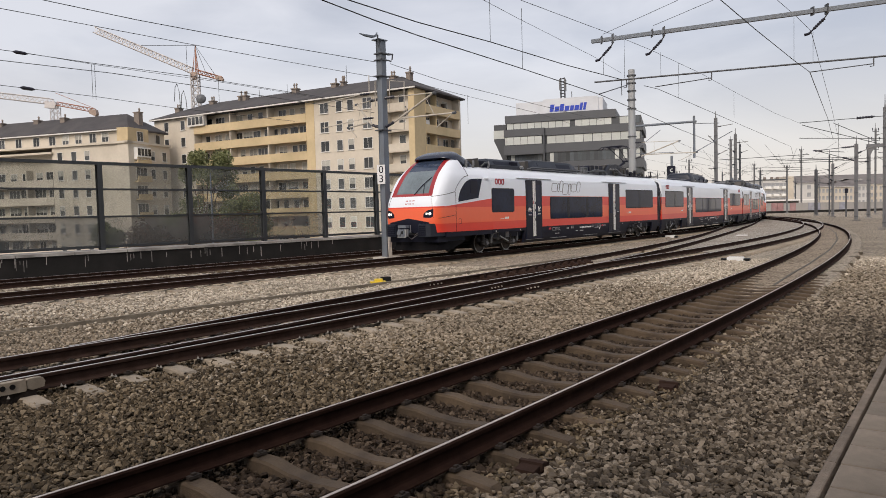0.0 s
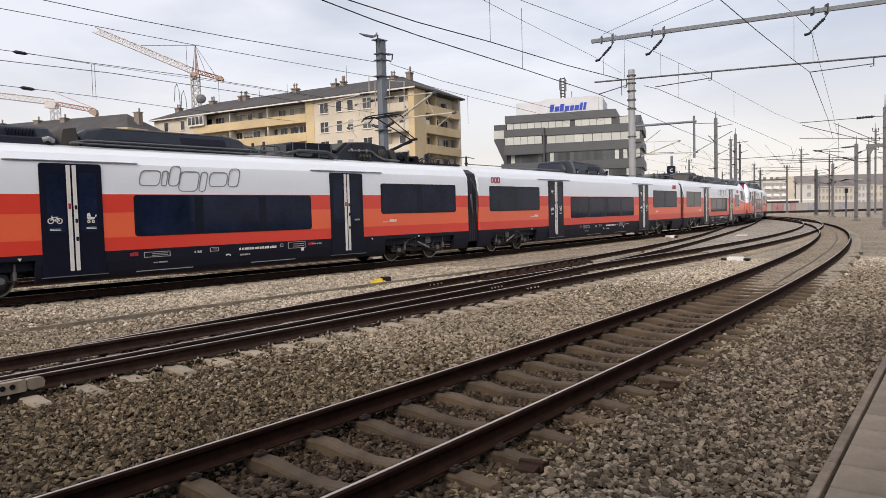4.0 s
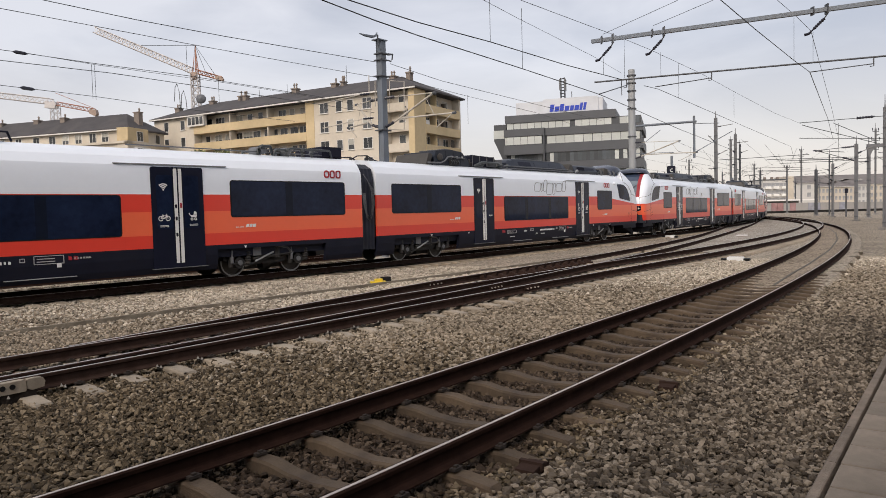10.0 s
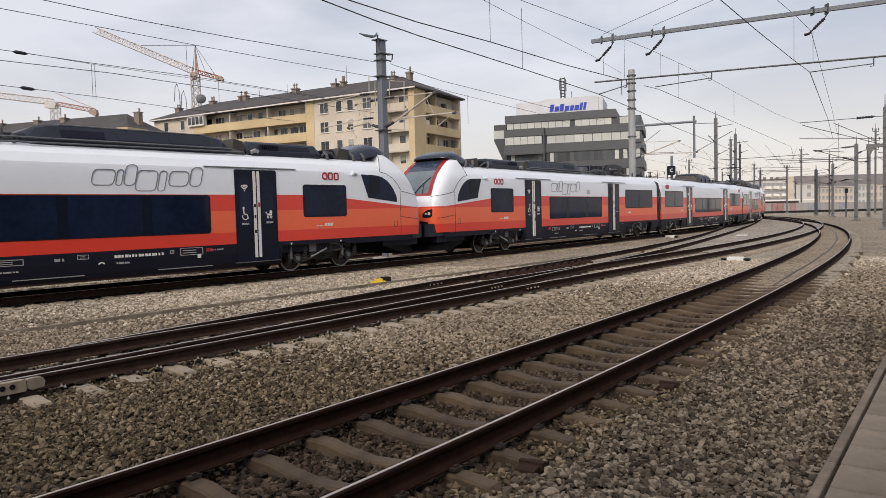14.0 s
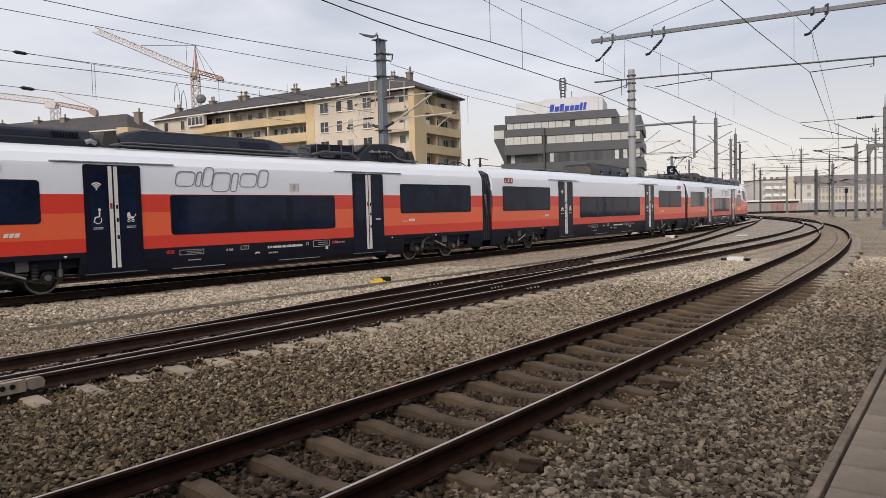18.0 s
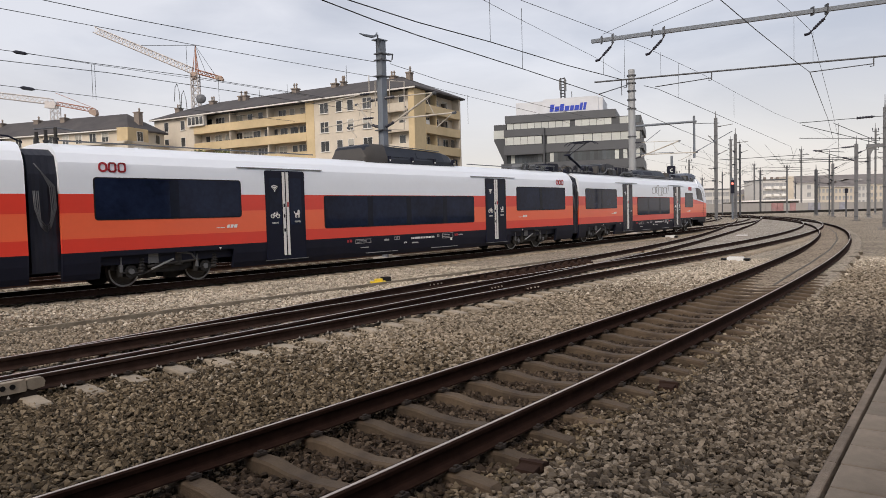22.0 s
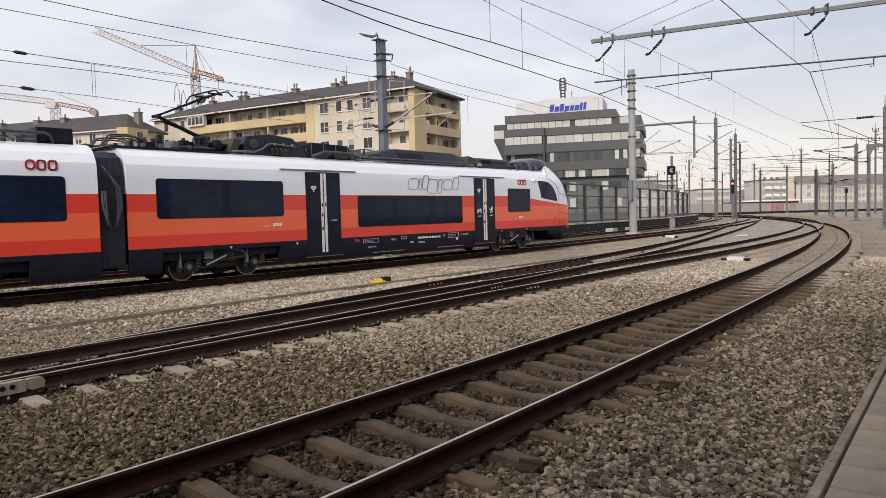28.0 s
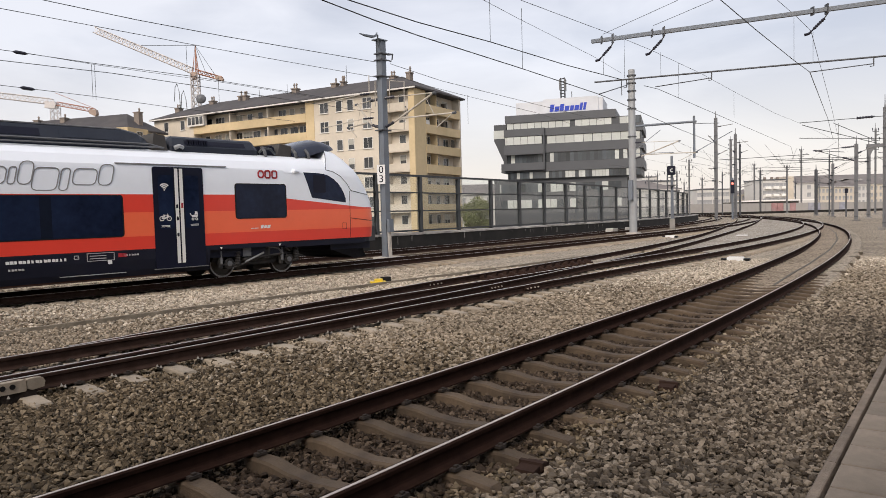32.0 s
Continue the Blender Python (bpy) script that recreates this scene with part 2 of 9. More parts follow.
M_CLIP = surf("rail_clip_steel", (0.032, 0.024, 0.020), 0.8, 0.1, var=0.3, scale=30)
M_CLIPL = surf("zinc_screw", (0.36, 0.34, 0.31), 0.6, 0.4, var=0.2, scale=30)
M_ZINC = surf("galvanised_steel", (0.165, 0.19, 0.225), 0.6, 0.25, var=0.12, scale=3, dirt=(0.15, 0.15, 0.15), dirt_amount=0.4)
M_ZINC_L = surf("pale_galvanised_steel", (0.33, 0.345, 0.36), 0.6, 0.2, var=0.1, scale=2, dirt=(0.28, 0.27, 0.26), dirt_amount=0.4)
M_ZINC_D = surf("dull_dark_steel", (0.10, 0.105, 0.115), 0.6, 0.4, var=0.15, scale=3)
# neutral grey with the haze over the far masts put into it
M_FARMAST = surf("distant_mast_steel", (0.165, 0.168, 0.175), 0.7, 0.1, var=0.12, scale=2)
M_WIRE = surf("copper_wire_dark", (0.06, 0.065, 0.065), 0.55, 0.5, var=0.1)
M_INSUL = surf("brown_insulator", (0.022, 0.022, 0.034), 0.3, var=0.1)
M_FENCE = surf("anthracite_fence_steel", (0.05, 0.055, 0.06), 0.5, 0.3, var=0.15, scale=2)
M_FGLASS = pane_glass("noise_barrier_glass", (0.90, 0.935, 0.93), 0.03, (0.02, 0.09))
M_FGLASS_T = pane_glass("dusty_barrier_glass", (0.58, 0.61, 0.60), 0.03, (0.12, 0.32), (0.26, 0.265, 0.25))
M_FGLASS_D = pane_glass("dirty_barrier_glass", (0.50, 0.52, 0.52), 0.06, (0.36, 0.68), (0.155, 0.16, 0.16))
M_CLEAR = bpy.data.materials.new("clear_glass_edge")
M_CLEAR.use_nodes = True
M_CLEAR.node_tree.nodes.clear()
_o, _t = M_CLEAR.node_tree.nodes.new("ShaderNodeOutputMaterial"), M_CLEAR.node_tree.nodes.new("ShaderNodeBsdfTransparent")
M_CLEAR.node_tree.links.new(_t.outputs[0], _o.inputs[0])
M_WHITE = surf("train_white_paint", (0.81, 0.86, 0.935), 0.30, var=0.03, scale=0.8, coat=0.2)
M_RED = surf("train_red_paint", (0.76, 0.056, 0.034), 0.3, var=0.04, scale=0.8, coat=0.2)
M_ORANGE = surf("train_orange_paint", (0.88, 0.145, 0.062), 0.3, var=0.04, scale=0.8, coat=0.2)
M_DRED = surf("train_dark_red_paint", (0.31, 0.018, 0.022), 0.3, var=0.05, scale=1, coat=0.2)
M_BLACK = surf("train_black_paint", (0.0115, 0.013, 0.025), 0.5, var=0.2, scale=2, spec=0.15, dirt=(0.018, 0.019, 0.027), dirt_amount=0.3)
M_DOOR = surf("door_black_gloss", (0.0105, 0.0125, 0.026), 0.25, var=0.1, scale=2, spec=0.15)
M_TGLASS = surf("tinted_train_glass", (0.010, 0.0165, 0.040), 0.05, var=0.6, scale=0.9, spec=0.14)
M_DOORW = surf("door_edge_white", (0.72, 0.72, 0.72), 0.4, var=0.05)
M_ROOFG = surf("roof_fairing_grey", (0.019, 0.024, 0.037), 0.40, var=0.2, scale=2, spec=0.3, dirt=(0.038, 0.040, 0.048), dirt_amount=0.3)
M_ROOFL = surf("roof_box_grey", (0.12, 0.125, 0.135), 0.5, var=0.15, scale=3)
M_UNDER = surf("bogie_grime", (0.021, 0.020, 0.020), 0.75, 0.2, var=0.35, scale=6, dirt=(0.075, 0.068, 0.062), dirt_amount=0.5)
M_WHEEL = surf("wheel_steel", (0.055, 0.05, 0.047), 0.6, 0.4, var=0.2, scale=8)
M_RUBBER = surf("black_rubber", (0.009, 0.009, 0.010), 0.6, spec=0.2, var=0.15)
M_BELLOWS = surf("blue_black_bellows", (0.013, 0.015, 0.026), 0.5, spec=0.3, var=0.25, scale=3)
M_BUNDLE = surf("dark_cable_sheath", (0.035, 0.037, 0.042), 0.5, var=0.15)
M_CABLE = surf("grey_jumper_cable", (0.075, 0.078, 0.088), 0.5, var=0.15)
M_APRON = surf("grimy_apron_black", (0.007, 0.007, 0.0085), 0.85, spec=0.06, var=0.3, scale=3, dirt=(0.02, 0.018, 0.017), dirt_amount=0.3)
M_ENDCAP = surf("grey_brown_cowling", (0.060, 0.056, 0.053), 0.55, var=0.15, scale=3, spec=0.3)
M_BRAID = surf("brown_braid", (0.075, 0.062, 0.045), 0.7, var=0.3, scale=30)
M_PILLAR = surf("window_pillar", (0.007, 0.011, 0.023), 0.25, spec=0.2, var=0.2)
M_PIPE = surf("roof_pipe_grey", (0.070, 0.078, 0.082), 0.45, 0.3, var=0.25, scale=4)
M_LOGO = surf("logo_red", (0.38, 0.022, 0.035), 0.4, var=0.03)
M_LINE = surf("logo_grey_line", (0.22, 0.22, 0.23), 0.4, var=0.03)
M_TEXT = surf("small_grey_lettering", (0.40, 0.40, 0.41), 0.5, var=0.05)
M_MARK = surf("white_marking", (0.75, 0.75, 0.75), 0.5, var=0.05)
M_YEL = surf("yellow_paint", (0.72, 0.52, 0.04), 0.45, var=0.1)

# ================= plan: track lines =================
# x, y, heading, curvature before and after the break, place of the break
LINE_T = (-7.7117, 20.8283, 0.85139, 0.0025973, 0.0034646, 40.0)
LINE_N = (-0.9893, 5.1689, 0.90836, 0.0035130, 0.0040542, 25.0)
LINE_M = (-5.1648, 8.5775, 0.92102, -0.0020811, 0.0047534, 20.976)
LINE_DL = (8.6191, 31.2812, 1.01584, 0.0046729, 0.0012, 20.0)
LINE_DR = (2.8759, 19.4549, 0.99347, 0.0034777, 0.0012, 20.0)
GAUGE = 0.7535


def arc(x, y, th, k, s):
    if abs(k) < 1e-9:
        return x + math.cos(th) * s, y + math.sin(th) * s, th
    return x + (math.sin(th + k * s) - math.sin(th)) / k, y - (math.cos(th + k * s) - math.cos(th)) / k, th + k * s


def on(line, s, side=0.0):
    """The point at s along a line, side metres to its right, and the heading there."""
    x, y, th, ka, kb, sb = line
    if s <= sb:
        x, y, h = arc(x, y, th, ka, s)
    else:
        x, y, h = arc(*arc(x, y, th, ka, sb), kb, s - sb)
    return x + math.sin(h) * side, y - math.cos(h) * side, h


def spot(line, s, side, z=0.0, turn=0.0):
    x, y, h = on(line, s, side)
    return pose(x, y, z, 0, 0, math.degrees(h) + turn)


def steps(a, b, d):
    n = max(1, round((b - a) / d))
    return [a + (b - a) * i / n for i in range(n + 1)]


def side_a(s):
    """The farther track swings gently away from the train's track."""
    return -4.85 - 0.75 * min(max((s - 8) / 40, 0), 1)


WALL = -8.0
# ================= ground =================
def ground():
    g = Geo()
    n, r = 48, 2500.0
    g.add([(0, 0, -6.0)] + [(r * math.cos(2 * math.pi * i / n), r * math.sin(2 * math.pi * i / n), -6.0) for i in range(n)],
          [(0, 1 + i, 1 + (i + 1) % n) for i in range(n)])
    tagged(part("ground", g, M_EARTH), "dull grey-brown street level ground below the railway", "ground", kind="structure")
    # the raised railway bed: one long body with its top at ballast height
    top, cross = [], [-8.3, -7.6, -6.8, -3.0, 0.0, 4.0, 8.0, 12.0, 17.0, 24.0, 40.0, 90.0]
    ss = steps(-70, 330, 5)
    v, f = [], []
    for s in ss:
        x0, y0, h = on(LINE_T, s)
        for c in cross:
            x, y, _ = on(LINE_T, s, c)
            v.append((x, y, -0.30 - 0.07 * min(max((29.0 - y) / 3.0, 0), 1)))
    w = len(cross)
    for i in range(len(ss) - 1):
        f += [(i * w + j, i * w + j + 1, (i + 1) * w + j + 1, (i + 1) * w + j) for j in range(w - 1)]
    n0 = len(v)
    for i in range(len(ss)):
        for j in (0, w - 1):
            v.append((v[i * w + j][0], v[i * w + j][1], -6.2))
    for i in range(len(ss) - 1):
        f.append((i * w, (i + 1) * w, n0 + 2 * (i + 1), n0 + 2 * i))
        f.append(((i + 1) * w + w - 1, i * w + w - 1, n0 + 2 * i + 1, n0 + 2 * (i + 1) + 1))
    g = Geo().add(v, f)
    tagged(part("railway_bed", g, M_BED), "grey-brown crushed stone ballast bed under the tracks", "track bed", kind="structure")


def stones():
    """Loose ballast: many small angular stones in one mesh for each colour."""
    rng = np.random.default_rng(5)
    gold = (1 + 5 ** 0.5) / 2
    ico = np.array([(-1, gold, 0), (1, gold, 0), (-1, -gold, 0), (1, -gold, 0), (0, -1, gold), (0, 1, gold), (0, -1, -gold), (0, 1, -gold), (gold, 0, -1), (gold, 0, 1), (-gold, 0, -1), (-gold, 0, 1)]) * 0.56
    icof = np.array([(0, 11, 5), (0, 5, 1), (0, 1, 7), (0, 7, 10), (0, 10, 11), (1, 5, 9), (5, 11, 4), (11, 10, 2), (10, 7, 6), (7, 1, 8), (3, 9, 4), (3, 4, 2), (3, 2, 6), (3, 6, 8), (3, 8, 9), (4, 9, 5), (2, 4, 11), (6, 2, 10), (8, 6, 7), (9, 8, 1)])
    cube = np.array([(x, y, z) for z in (-1, 1) for y in (-1, 1) for x in (-1, 1)], float) * 0.68
    cubf = np.array([(0, 2, 3), (0, 3, 1), (4, 5, 7), (4, 7, 6), (0, 1, 5), (0, 5, 4), (2, 6, 7), (2, 7, 3), (0, 4, 6), (0, 6, 2), (1, 3, 7), (1, 7, 5)])
    octa = np.array([(1, 0, 0), (-1, 0, 0), (0, 1, 0), (0, -1, 0), (0, 0, 1), (0, 0, -1)], float) * 1.1
    octf = np.array([(0, 2, 4), (2, 1, 4), (1, 3, 4), (3, 0, 4), (2, 0, 5), (1, 2, 5), (3, 1, 5), (0, 3, 5)])
    heaps = [[[], [], 0] for i in range(5)]
    for y0, y1, dens, rad, tv, tf, lo, hi in ((3.4, 5.4, 1900, (0.0155, 0.0255), ico, icof, 0.55, 1.40), (5.4, 8.6, 1750, (0.0165, 0.0265), cube, cubf, 0.62, 1.34), (8.6, 13.0, 1150, (0.019, 0.030), cube, cubf, 0.64, 1.32), (13.0, 26.0, 450, (0.023, 0.036), octa, octf, 0.62, 1.25)):
        area = 0.70 * (y1 * y1 - y0 * y0)
        n = int(area * dens)
        y = np.sqrt(rng.uniform(y0 * y0, y1 * y1, n))
        x = rng.uniform(-0.70, 0.70, n) * y
        # lower between the rails of the near track, kept clear of the walkway at the side
        cx, cy = -0.9893 + 266 * -math.sin(0.90836), 5.1689 + 266 * math.cos(0.90836)
        d = np.hypot(x - cx, y - cy) - 266.0
        keep = x < 2.13 + (y - 4.32) * 0.7489
        x, y, d = x[keep], y[keep], d[keep]
        n = len(x)
        z = -0.285 + rng.uniform(-0.055, 0.040, n) + 0.018 * np.sin(x * 2.1 + y * 1.3) * np.cos(y * 1.7 - x * 0.9)
        z = z - 0.02 * (y > 13) - 0.034 * (np.abs(d) < 0.72) + 0.02 * (d < -1.4)
        r = rng.uniform(rad[0], rad[1], n) * rng.choice([0.8, 1.0, 1.0, 1.3], n)
        a = rng.uniform(0, 2 * np.pi, (n, 3))
        sc = rng.uniform(0.78, 1.2, (n, 3)) * r[:, None] * np.array([1.35, 1.0, 0.80])
        p = tv[None] * rng.uniform(lo, hi, (n, len(tv), 3)) * sc[:, None, :]
        if tv is cube:
            # wedge-shaped chips: one end narrower and askew
            p[:, 4:, :2] *= rng.uniform(0.40, 0.95, (n, 1, 2))
            p[:, 4:, :2] += rng.uniform(-0.5, 0.5, (n, 1, 2)) * r[:, None, None]
            q = rng.uniform(-0.6, 0.6, n)
            cq, sq = np.cos(q)[:, None], np.sin(q)[:, None]
            p = np.stack([cq * p[..., 0] - sq * p[..., 2], p[..., 1], sq * p[..., 0] + cq * p[..., 2]], -1)
        c, s = np.cos(a), np.sin(a)
        X, Y, Z = p[..., 0], p[..., 1], p[..., 2]
        X, Y = c[:, :1] * X - s[:, :1] * Y, s[:, :1] * X + c[:, :1] * Y
        cb, sb = np.cos(a[:, 1:2] * 0.28 - 0.88), np.sin(a[:, 1:2] * 0.28 - 0.88)
        Y, Z = cb * Y - sb * Z, sb * Y + cb * Z
        p = np.stack([X + x[:, None], Y + y[:, None], Z + z[:, None]], -1)
        # beyond the turnout track, and farther off, the stones are paler
        past_turnout = (x + 5.1648) * -0.796 + (y - 8.5775) * 0.605 + rng.normal(0, 0.25, n) > 0.3
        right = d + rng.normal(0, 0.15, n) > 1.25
        tone_dist = y + rng.normal(0, 1.4, n) + np.where(past_turnout, 3.5, np.where(right, -4.0, 0.0))
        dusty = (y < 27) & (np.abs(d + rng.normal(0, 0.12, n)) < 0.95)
        pale, mid = (tone_dist > 18.5) & ~dusty, (tone_dist > 9.8) & (tone_dist <= 18.5) & ~dusty
        near = (tone_dist <= 9.8) & ~dusty
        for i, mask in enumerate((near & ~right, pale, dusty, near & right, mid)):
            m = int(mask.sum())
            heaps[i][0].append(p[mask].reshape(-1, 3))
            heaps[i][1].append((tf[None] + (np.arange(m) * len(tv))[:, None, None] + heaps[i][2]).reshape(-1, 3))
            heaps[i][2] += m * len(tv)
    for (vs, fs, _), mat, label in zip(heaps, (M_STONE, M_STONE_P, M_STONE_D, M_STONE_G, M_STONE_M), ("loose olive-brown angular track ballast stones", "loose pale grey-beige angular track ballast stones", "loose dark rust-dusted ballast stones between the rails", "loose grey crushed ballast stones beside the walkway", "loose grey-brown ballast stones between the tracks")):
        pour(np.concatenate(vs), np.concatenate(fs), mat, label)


def grit_shade():
    """Dark grit under the loose stones, coloured to stand in for their gap shade."""
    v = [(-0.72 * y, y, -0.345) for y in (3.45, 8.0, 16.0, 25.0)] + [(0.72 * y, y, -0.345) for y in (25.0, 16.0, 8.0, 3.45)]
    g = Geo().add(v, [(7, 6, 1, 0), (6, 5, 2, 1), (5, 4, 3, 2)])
    tagged(part("ballast_fines", g, M_GRIT_SHADE), "dark damp grit between the ballast stones", "gravel", kind="stuff")


def pour(v, f, mat, label):
    me = bpy.data.meshes.new("ballast_stones")
    me.vertices.add(len(v))
    me.vertices.foreach_set("co", v.astype(np.float32).ravel())
    me.loops.add(f.size)
    me.loops.foreach_set("vertex_index", f.astype(np.int32).ravel())
    me.polygons.add(len(f))
    me.polygons.foreach_set("loop_start", np.arange(0, f.size, 3, dtype=np.int32))
    me.update(calc_edges=True)
    me.shade_flat()
    me.materials.append(mat)
    tagged(new("ballast_stones", me), label, "gravel", kind="stuff")


# ================= tracks =================
PROFILE = [(-0.075, -0.172), (0.075, -0.172), (0.075, -0.160), (0.018, -0.140), (0.0095, -0.125), (0.0095, -0.052), (0.034, -0.038), (0.036, -0.010),
           (0.026, -0.002), (-0.026, -0.002), (-0.036, -0.010), (-0.034, -0.038), (-0.0095, -0.052), (-0.0095, -0.125), (-0.018, -0.140), (-0.075, -0.160)]


def rail(name, line, side, s0, s1, parent, d=1.5, lift=0.0, slim=1.0, mat=None):
    """A rolled steel rail with a polished top, along a line."""
    rings, top = [], []
    for s in steps(s0, s1, d):
        o = side(s) if callable(side) else side
        x, y, h = on(line, s, o)
        n = (math.sin(h), -math.cos(h))
        rings.append([(x + n[0] * a * slim, y + n[1] * a * slim, b + lift) for a, b in PROFILE])
        w = 0.013 if mat else 0.021
        top.append([(x + n[0] * a * w, y + n[1] * a * w, b + lift) for a, b in ((-1.05, -0.006), (1.05, -0.006), (1, 0.0008), (-1, 0.0008))])
    r = part(name, Geo().loft(rings), mat or M_RUST, parent)
    part("running_surface", Geo().loft(top), M_SHINE_N if mat else M_SHINE, r, "polished steel rail top")
    return r


def sleeper_mesh():
    g, rings = Geo(), []
    for x, top, w in ((-1.30, -0.250, 0.105), (-1.27, -0.205, 0.11), (-1.0, -0.178, 0.115), (-0.52, -0.178, 0.115), (-0.30, -0.215, 0.105), (0.0, -0.235, 0.10),
                      (0.30, -0.215, 0.105), (0.52, -0.178, 0.115), (1.0, -0.178, 0.115), (1.27, -0.205, 0.11), (1.30, -0.250, 0.105)):
        rings.append([(-w - 0.035, x, -0.42), (w + 0.035, x, -0.42), (w + 0.01, x, top - 0.02), (w - 0.015, x, top), (-w + 0.015, x, top), (-w - 0.01, x, top - 0.02)])
    return g.loft(rings).mesh("sleeper", M_CONC)


SLEEPER = sleeper_mesh()
SLEEPER_NEAR = SLEEPER.copy()
SLEEPER_NEAR.transform(Matrix.Diagonal((0.64, 0.93, 1.0, 1.0)))
SLEEPER_PALE = SLEEPER.copy()
SLEEPER_PALE.materials[0] = M_SLEEP
SLEEPER_TURN = SLEEPER_PALE.copy()
SLEEPER_TURN.materials[0] = M_SLEEP_T
SLEEPER_TURN.transform(Matrix.Diagonal((0.86, 1.0, 1.0, 1.0)))
SLEEPER_PALE.transform(Matrix.Diagonal((1.0, 1.08, 1.0, 1.0)))


def clips(geo, line, s, sides, side0=0.0):
    x, y, h = on(line, s, side0)
    m = Matrix.Translation((x, y, 0)) @ Matrix.Rotation(h, 4, "Z")
    for o in sides:
        for k in (-1, 1):
            geo.box(-0.05, 0.05, o + k * 0.10 - 0.025, o + k * 0.10 + 0.025, -0.18, -0.158, m)
            geo.box(-0.018, 0.018, o + k * 0.10 - 0.014, o + k * 0.10 + 0.014, -0.16, -0.142, m)


def track(label, line, s0, s1, side=0.0, spacing=0.6, clip_to=30.0, sleep0=None, sleep1=None, lower=0.0, phase=0.0, sink=0.0, mesh=None, steel=None):
    t = thing("railway_track", label, "railway track", kind="structure")
    for o in (-GAUGE, GAUGE):
        rail("rail", line, (lambda s, o=o: side(s) + o) if callable(side) else side + o, s0, s1, t, lift=lower, mat=steel)
    g = Geo()
    a, b = sleep0 if sleep0 is not None else s0, sleep1 if sleep1 is not None else s1
    n, s, rng = 0, a + phase, random.Random(3)
    while s < b and n < 290:
        o = side(s) if callable(side) else side
        part("sleeper", mesh or SLEEPER, None, t, m=spot(line, s + rng.uniform(-0.012, 0.012), o, rng.uniform(-0.012, 0.0) + lower + sink, rng.uniform(-0.6, 0.6)))
        if s < clip_to:
            clips(g, line, s, (-GAUGE, GAUGE), o)
        s, n = s + spacing, n + 1
    if g.v:
        tagged(part("rail_fastenings", g, M_CLIP, t, "dark spring clips and screws"), kind="stuff")
    return t


JOINTS = ((LINE_DL, -15.9, 0.0), (LINE_DR, -3.0, 0.0), (LINE_M, 10.8, GAUGE))


def tracks():
    track("rusty curved railway track on grey concrete sleepers", LINE_N, -9, 150, sleep0=-6, sleep1=30, steel=M_RUST_L, sink=-0.012, mesh=SLEEPER_NEAR)
    track("railway track carrying the red and white train", LINE_T, -45, 210, sleep0=-14, sleep1=90, sink=-0.03, clip_to=10, mesh=SLEEPER_PALE)
    track("rusty track along the glass noise barrier", LINE_T, -45, 180, side=side_a, sleep0=-14, sleep1=70, clip_to=-99, sink=-0.06)
    # the turnout: two stock rails, two tongue rails, and the branch
    t = track("rusty turnout track with blackened tongue rails", LINE_M, -14, 130, sleep0=-12, sleep1=70, clip_to=40, phase=0.25, sink=-0.016, mesh=SLEEPER_TURN)
    bend = lambda s: 1.04 * min(max((-15.5 - s) / 10.0, 0), 1) ** 1.3
    rail("stock_rail", LINE_DL, bend, -25.5, 90, t)
    rail("tongue_rail", LINE_DR, 0.0, -19.0, 100, t)
    g = Geo()
    for s in steps(-13.7, -7.0, 0.6):
        x, y, h = on(LINE_DL, s, 0.22)
        m = Matrix.Translation((x, y, 0)) @ Matrix.Rotation(h, 4, "Z")
        g.box(-0.085, 0.085, -0.34, 0.46, -0.18, -0.125, m)
        g.prism([(-0.30, -0.13), (-0.05, -0.13), (-0.05, -0.03), (-0.10, -0.03)], -0.06, 0.06, "x", m)
        g.prism([(0.42, -0.13), (0.05, -0.13), (0.05, -0.03), (0.10, -0.03)][::-1], -0.06, 0.06, "x", m)
    part("slide_chairs", g, M_RUST, t, "blackened slide chairs of the turnout")
    s = 1.0
    while s < 75:
        part("sleeper", SLEEPER_PALE, None, t, m=spot(LINE_DL, s, GAUGE, -0.012))
        s += 0.6
    # the near track lies filled up with ballast farther along
    for a, b, mat, label in ((-0.70, 0.70, M_BED_D, "grey-brown soiled ballast between the rails"), (0.83, 1.32, M_BED, "pale ballast over the sleeper ends"), (-1.32, -0.83, M_BED, "pale ballast over the sleeper ends")):
        rings = []
        for s in steps(13.0, 150.0, 2.0):
            lift = 0.115 * min(max((s - 13.0) / 5.0, 0), 1)
            p = [on(LINE_N, s, o)[:2] for o in (a, a + 0.1, b - 0.1, b)]
            edge = -0.30 if mat is M_BED else -0.30 + lift
            ea, eb = (edge, -0.30 + lift) if a < -1 else (-0.30 + lift, edge)
            rings.append([(*p[0], -0.38), (*p[3], -0.38), (*p[3], eb), (*p[2], -0.295 + lift), (*p[1], -0.295 + lift), (*p[0], ea)])
        part("ballast_fill", Geo().loft(rings), mat, t, label)
    rings = []
    for s in steps(15.0, 60.0, 1.5):
        p = [on(LINE_N, s, o + 0.012 * math.sin(s * 0.7))[:2] for o in (0.12, 0.18)]
        lift = 0.115 * min(max((s - 13.0) / 5.0, 0), 1)
        rings.append([(*p[0], -0.31), (*p[1], -0.31), (*p[1], -0.285 + lift), (*p[0], -0.285 + lift)])
    rings2 = []
    for s in steps(20.0, 150.0, 3.0):
        p = [on(LINE_N, s, o)[:2] for o in (1.30, 1.6, 6.5 + 0.05 * s, 7.0 + 0.05 * s)]
        rings2.append([(*p[0], -0.36), (*p[3], -0.36), (*p[3], -0.302), (*p[2], -0.286), (*p[1], -0.286), (*p[0], -0.292)])
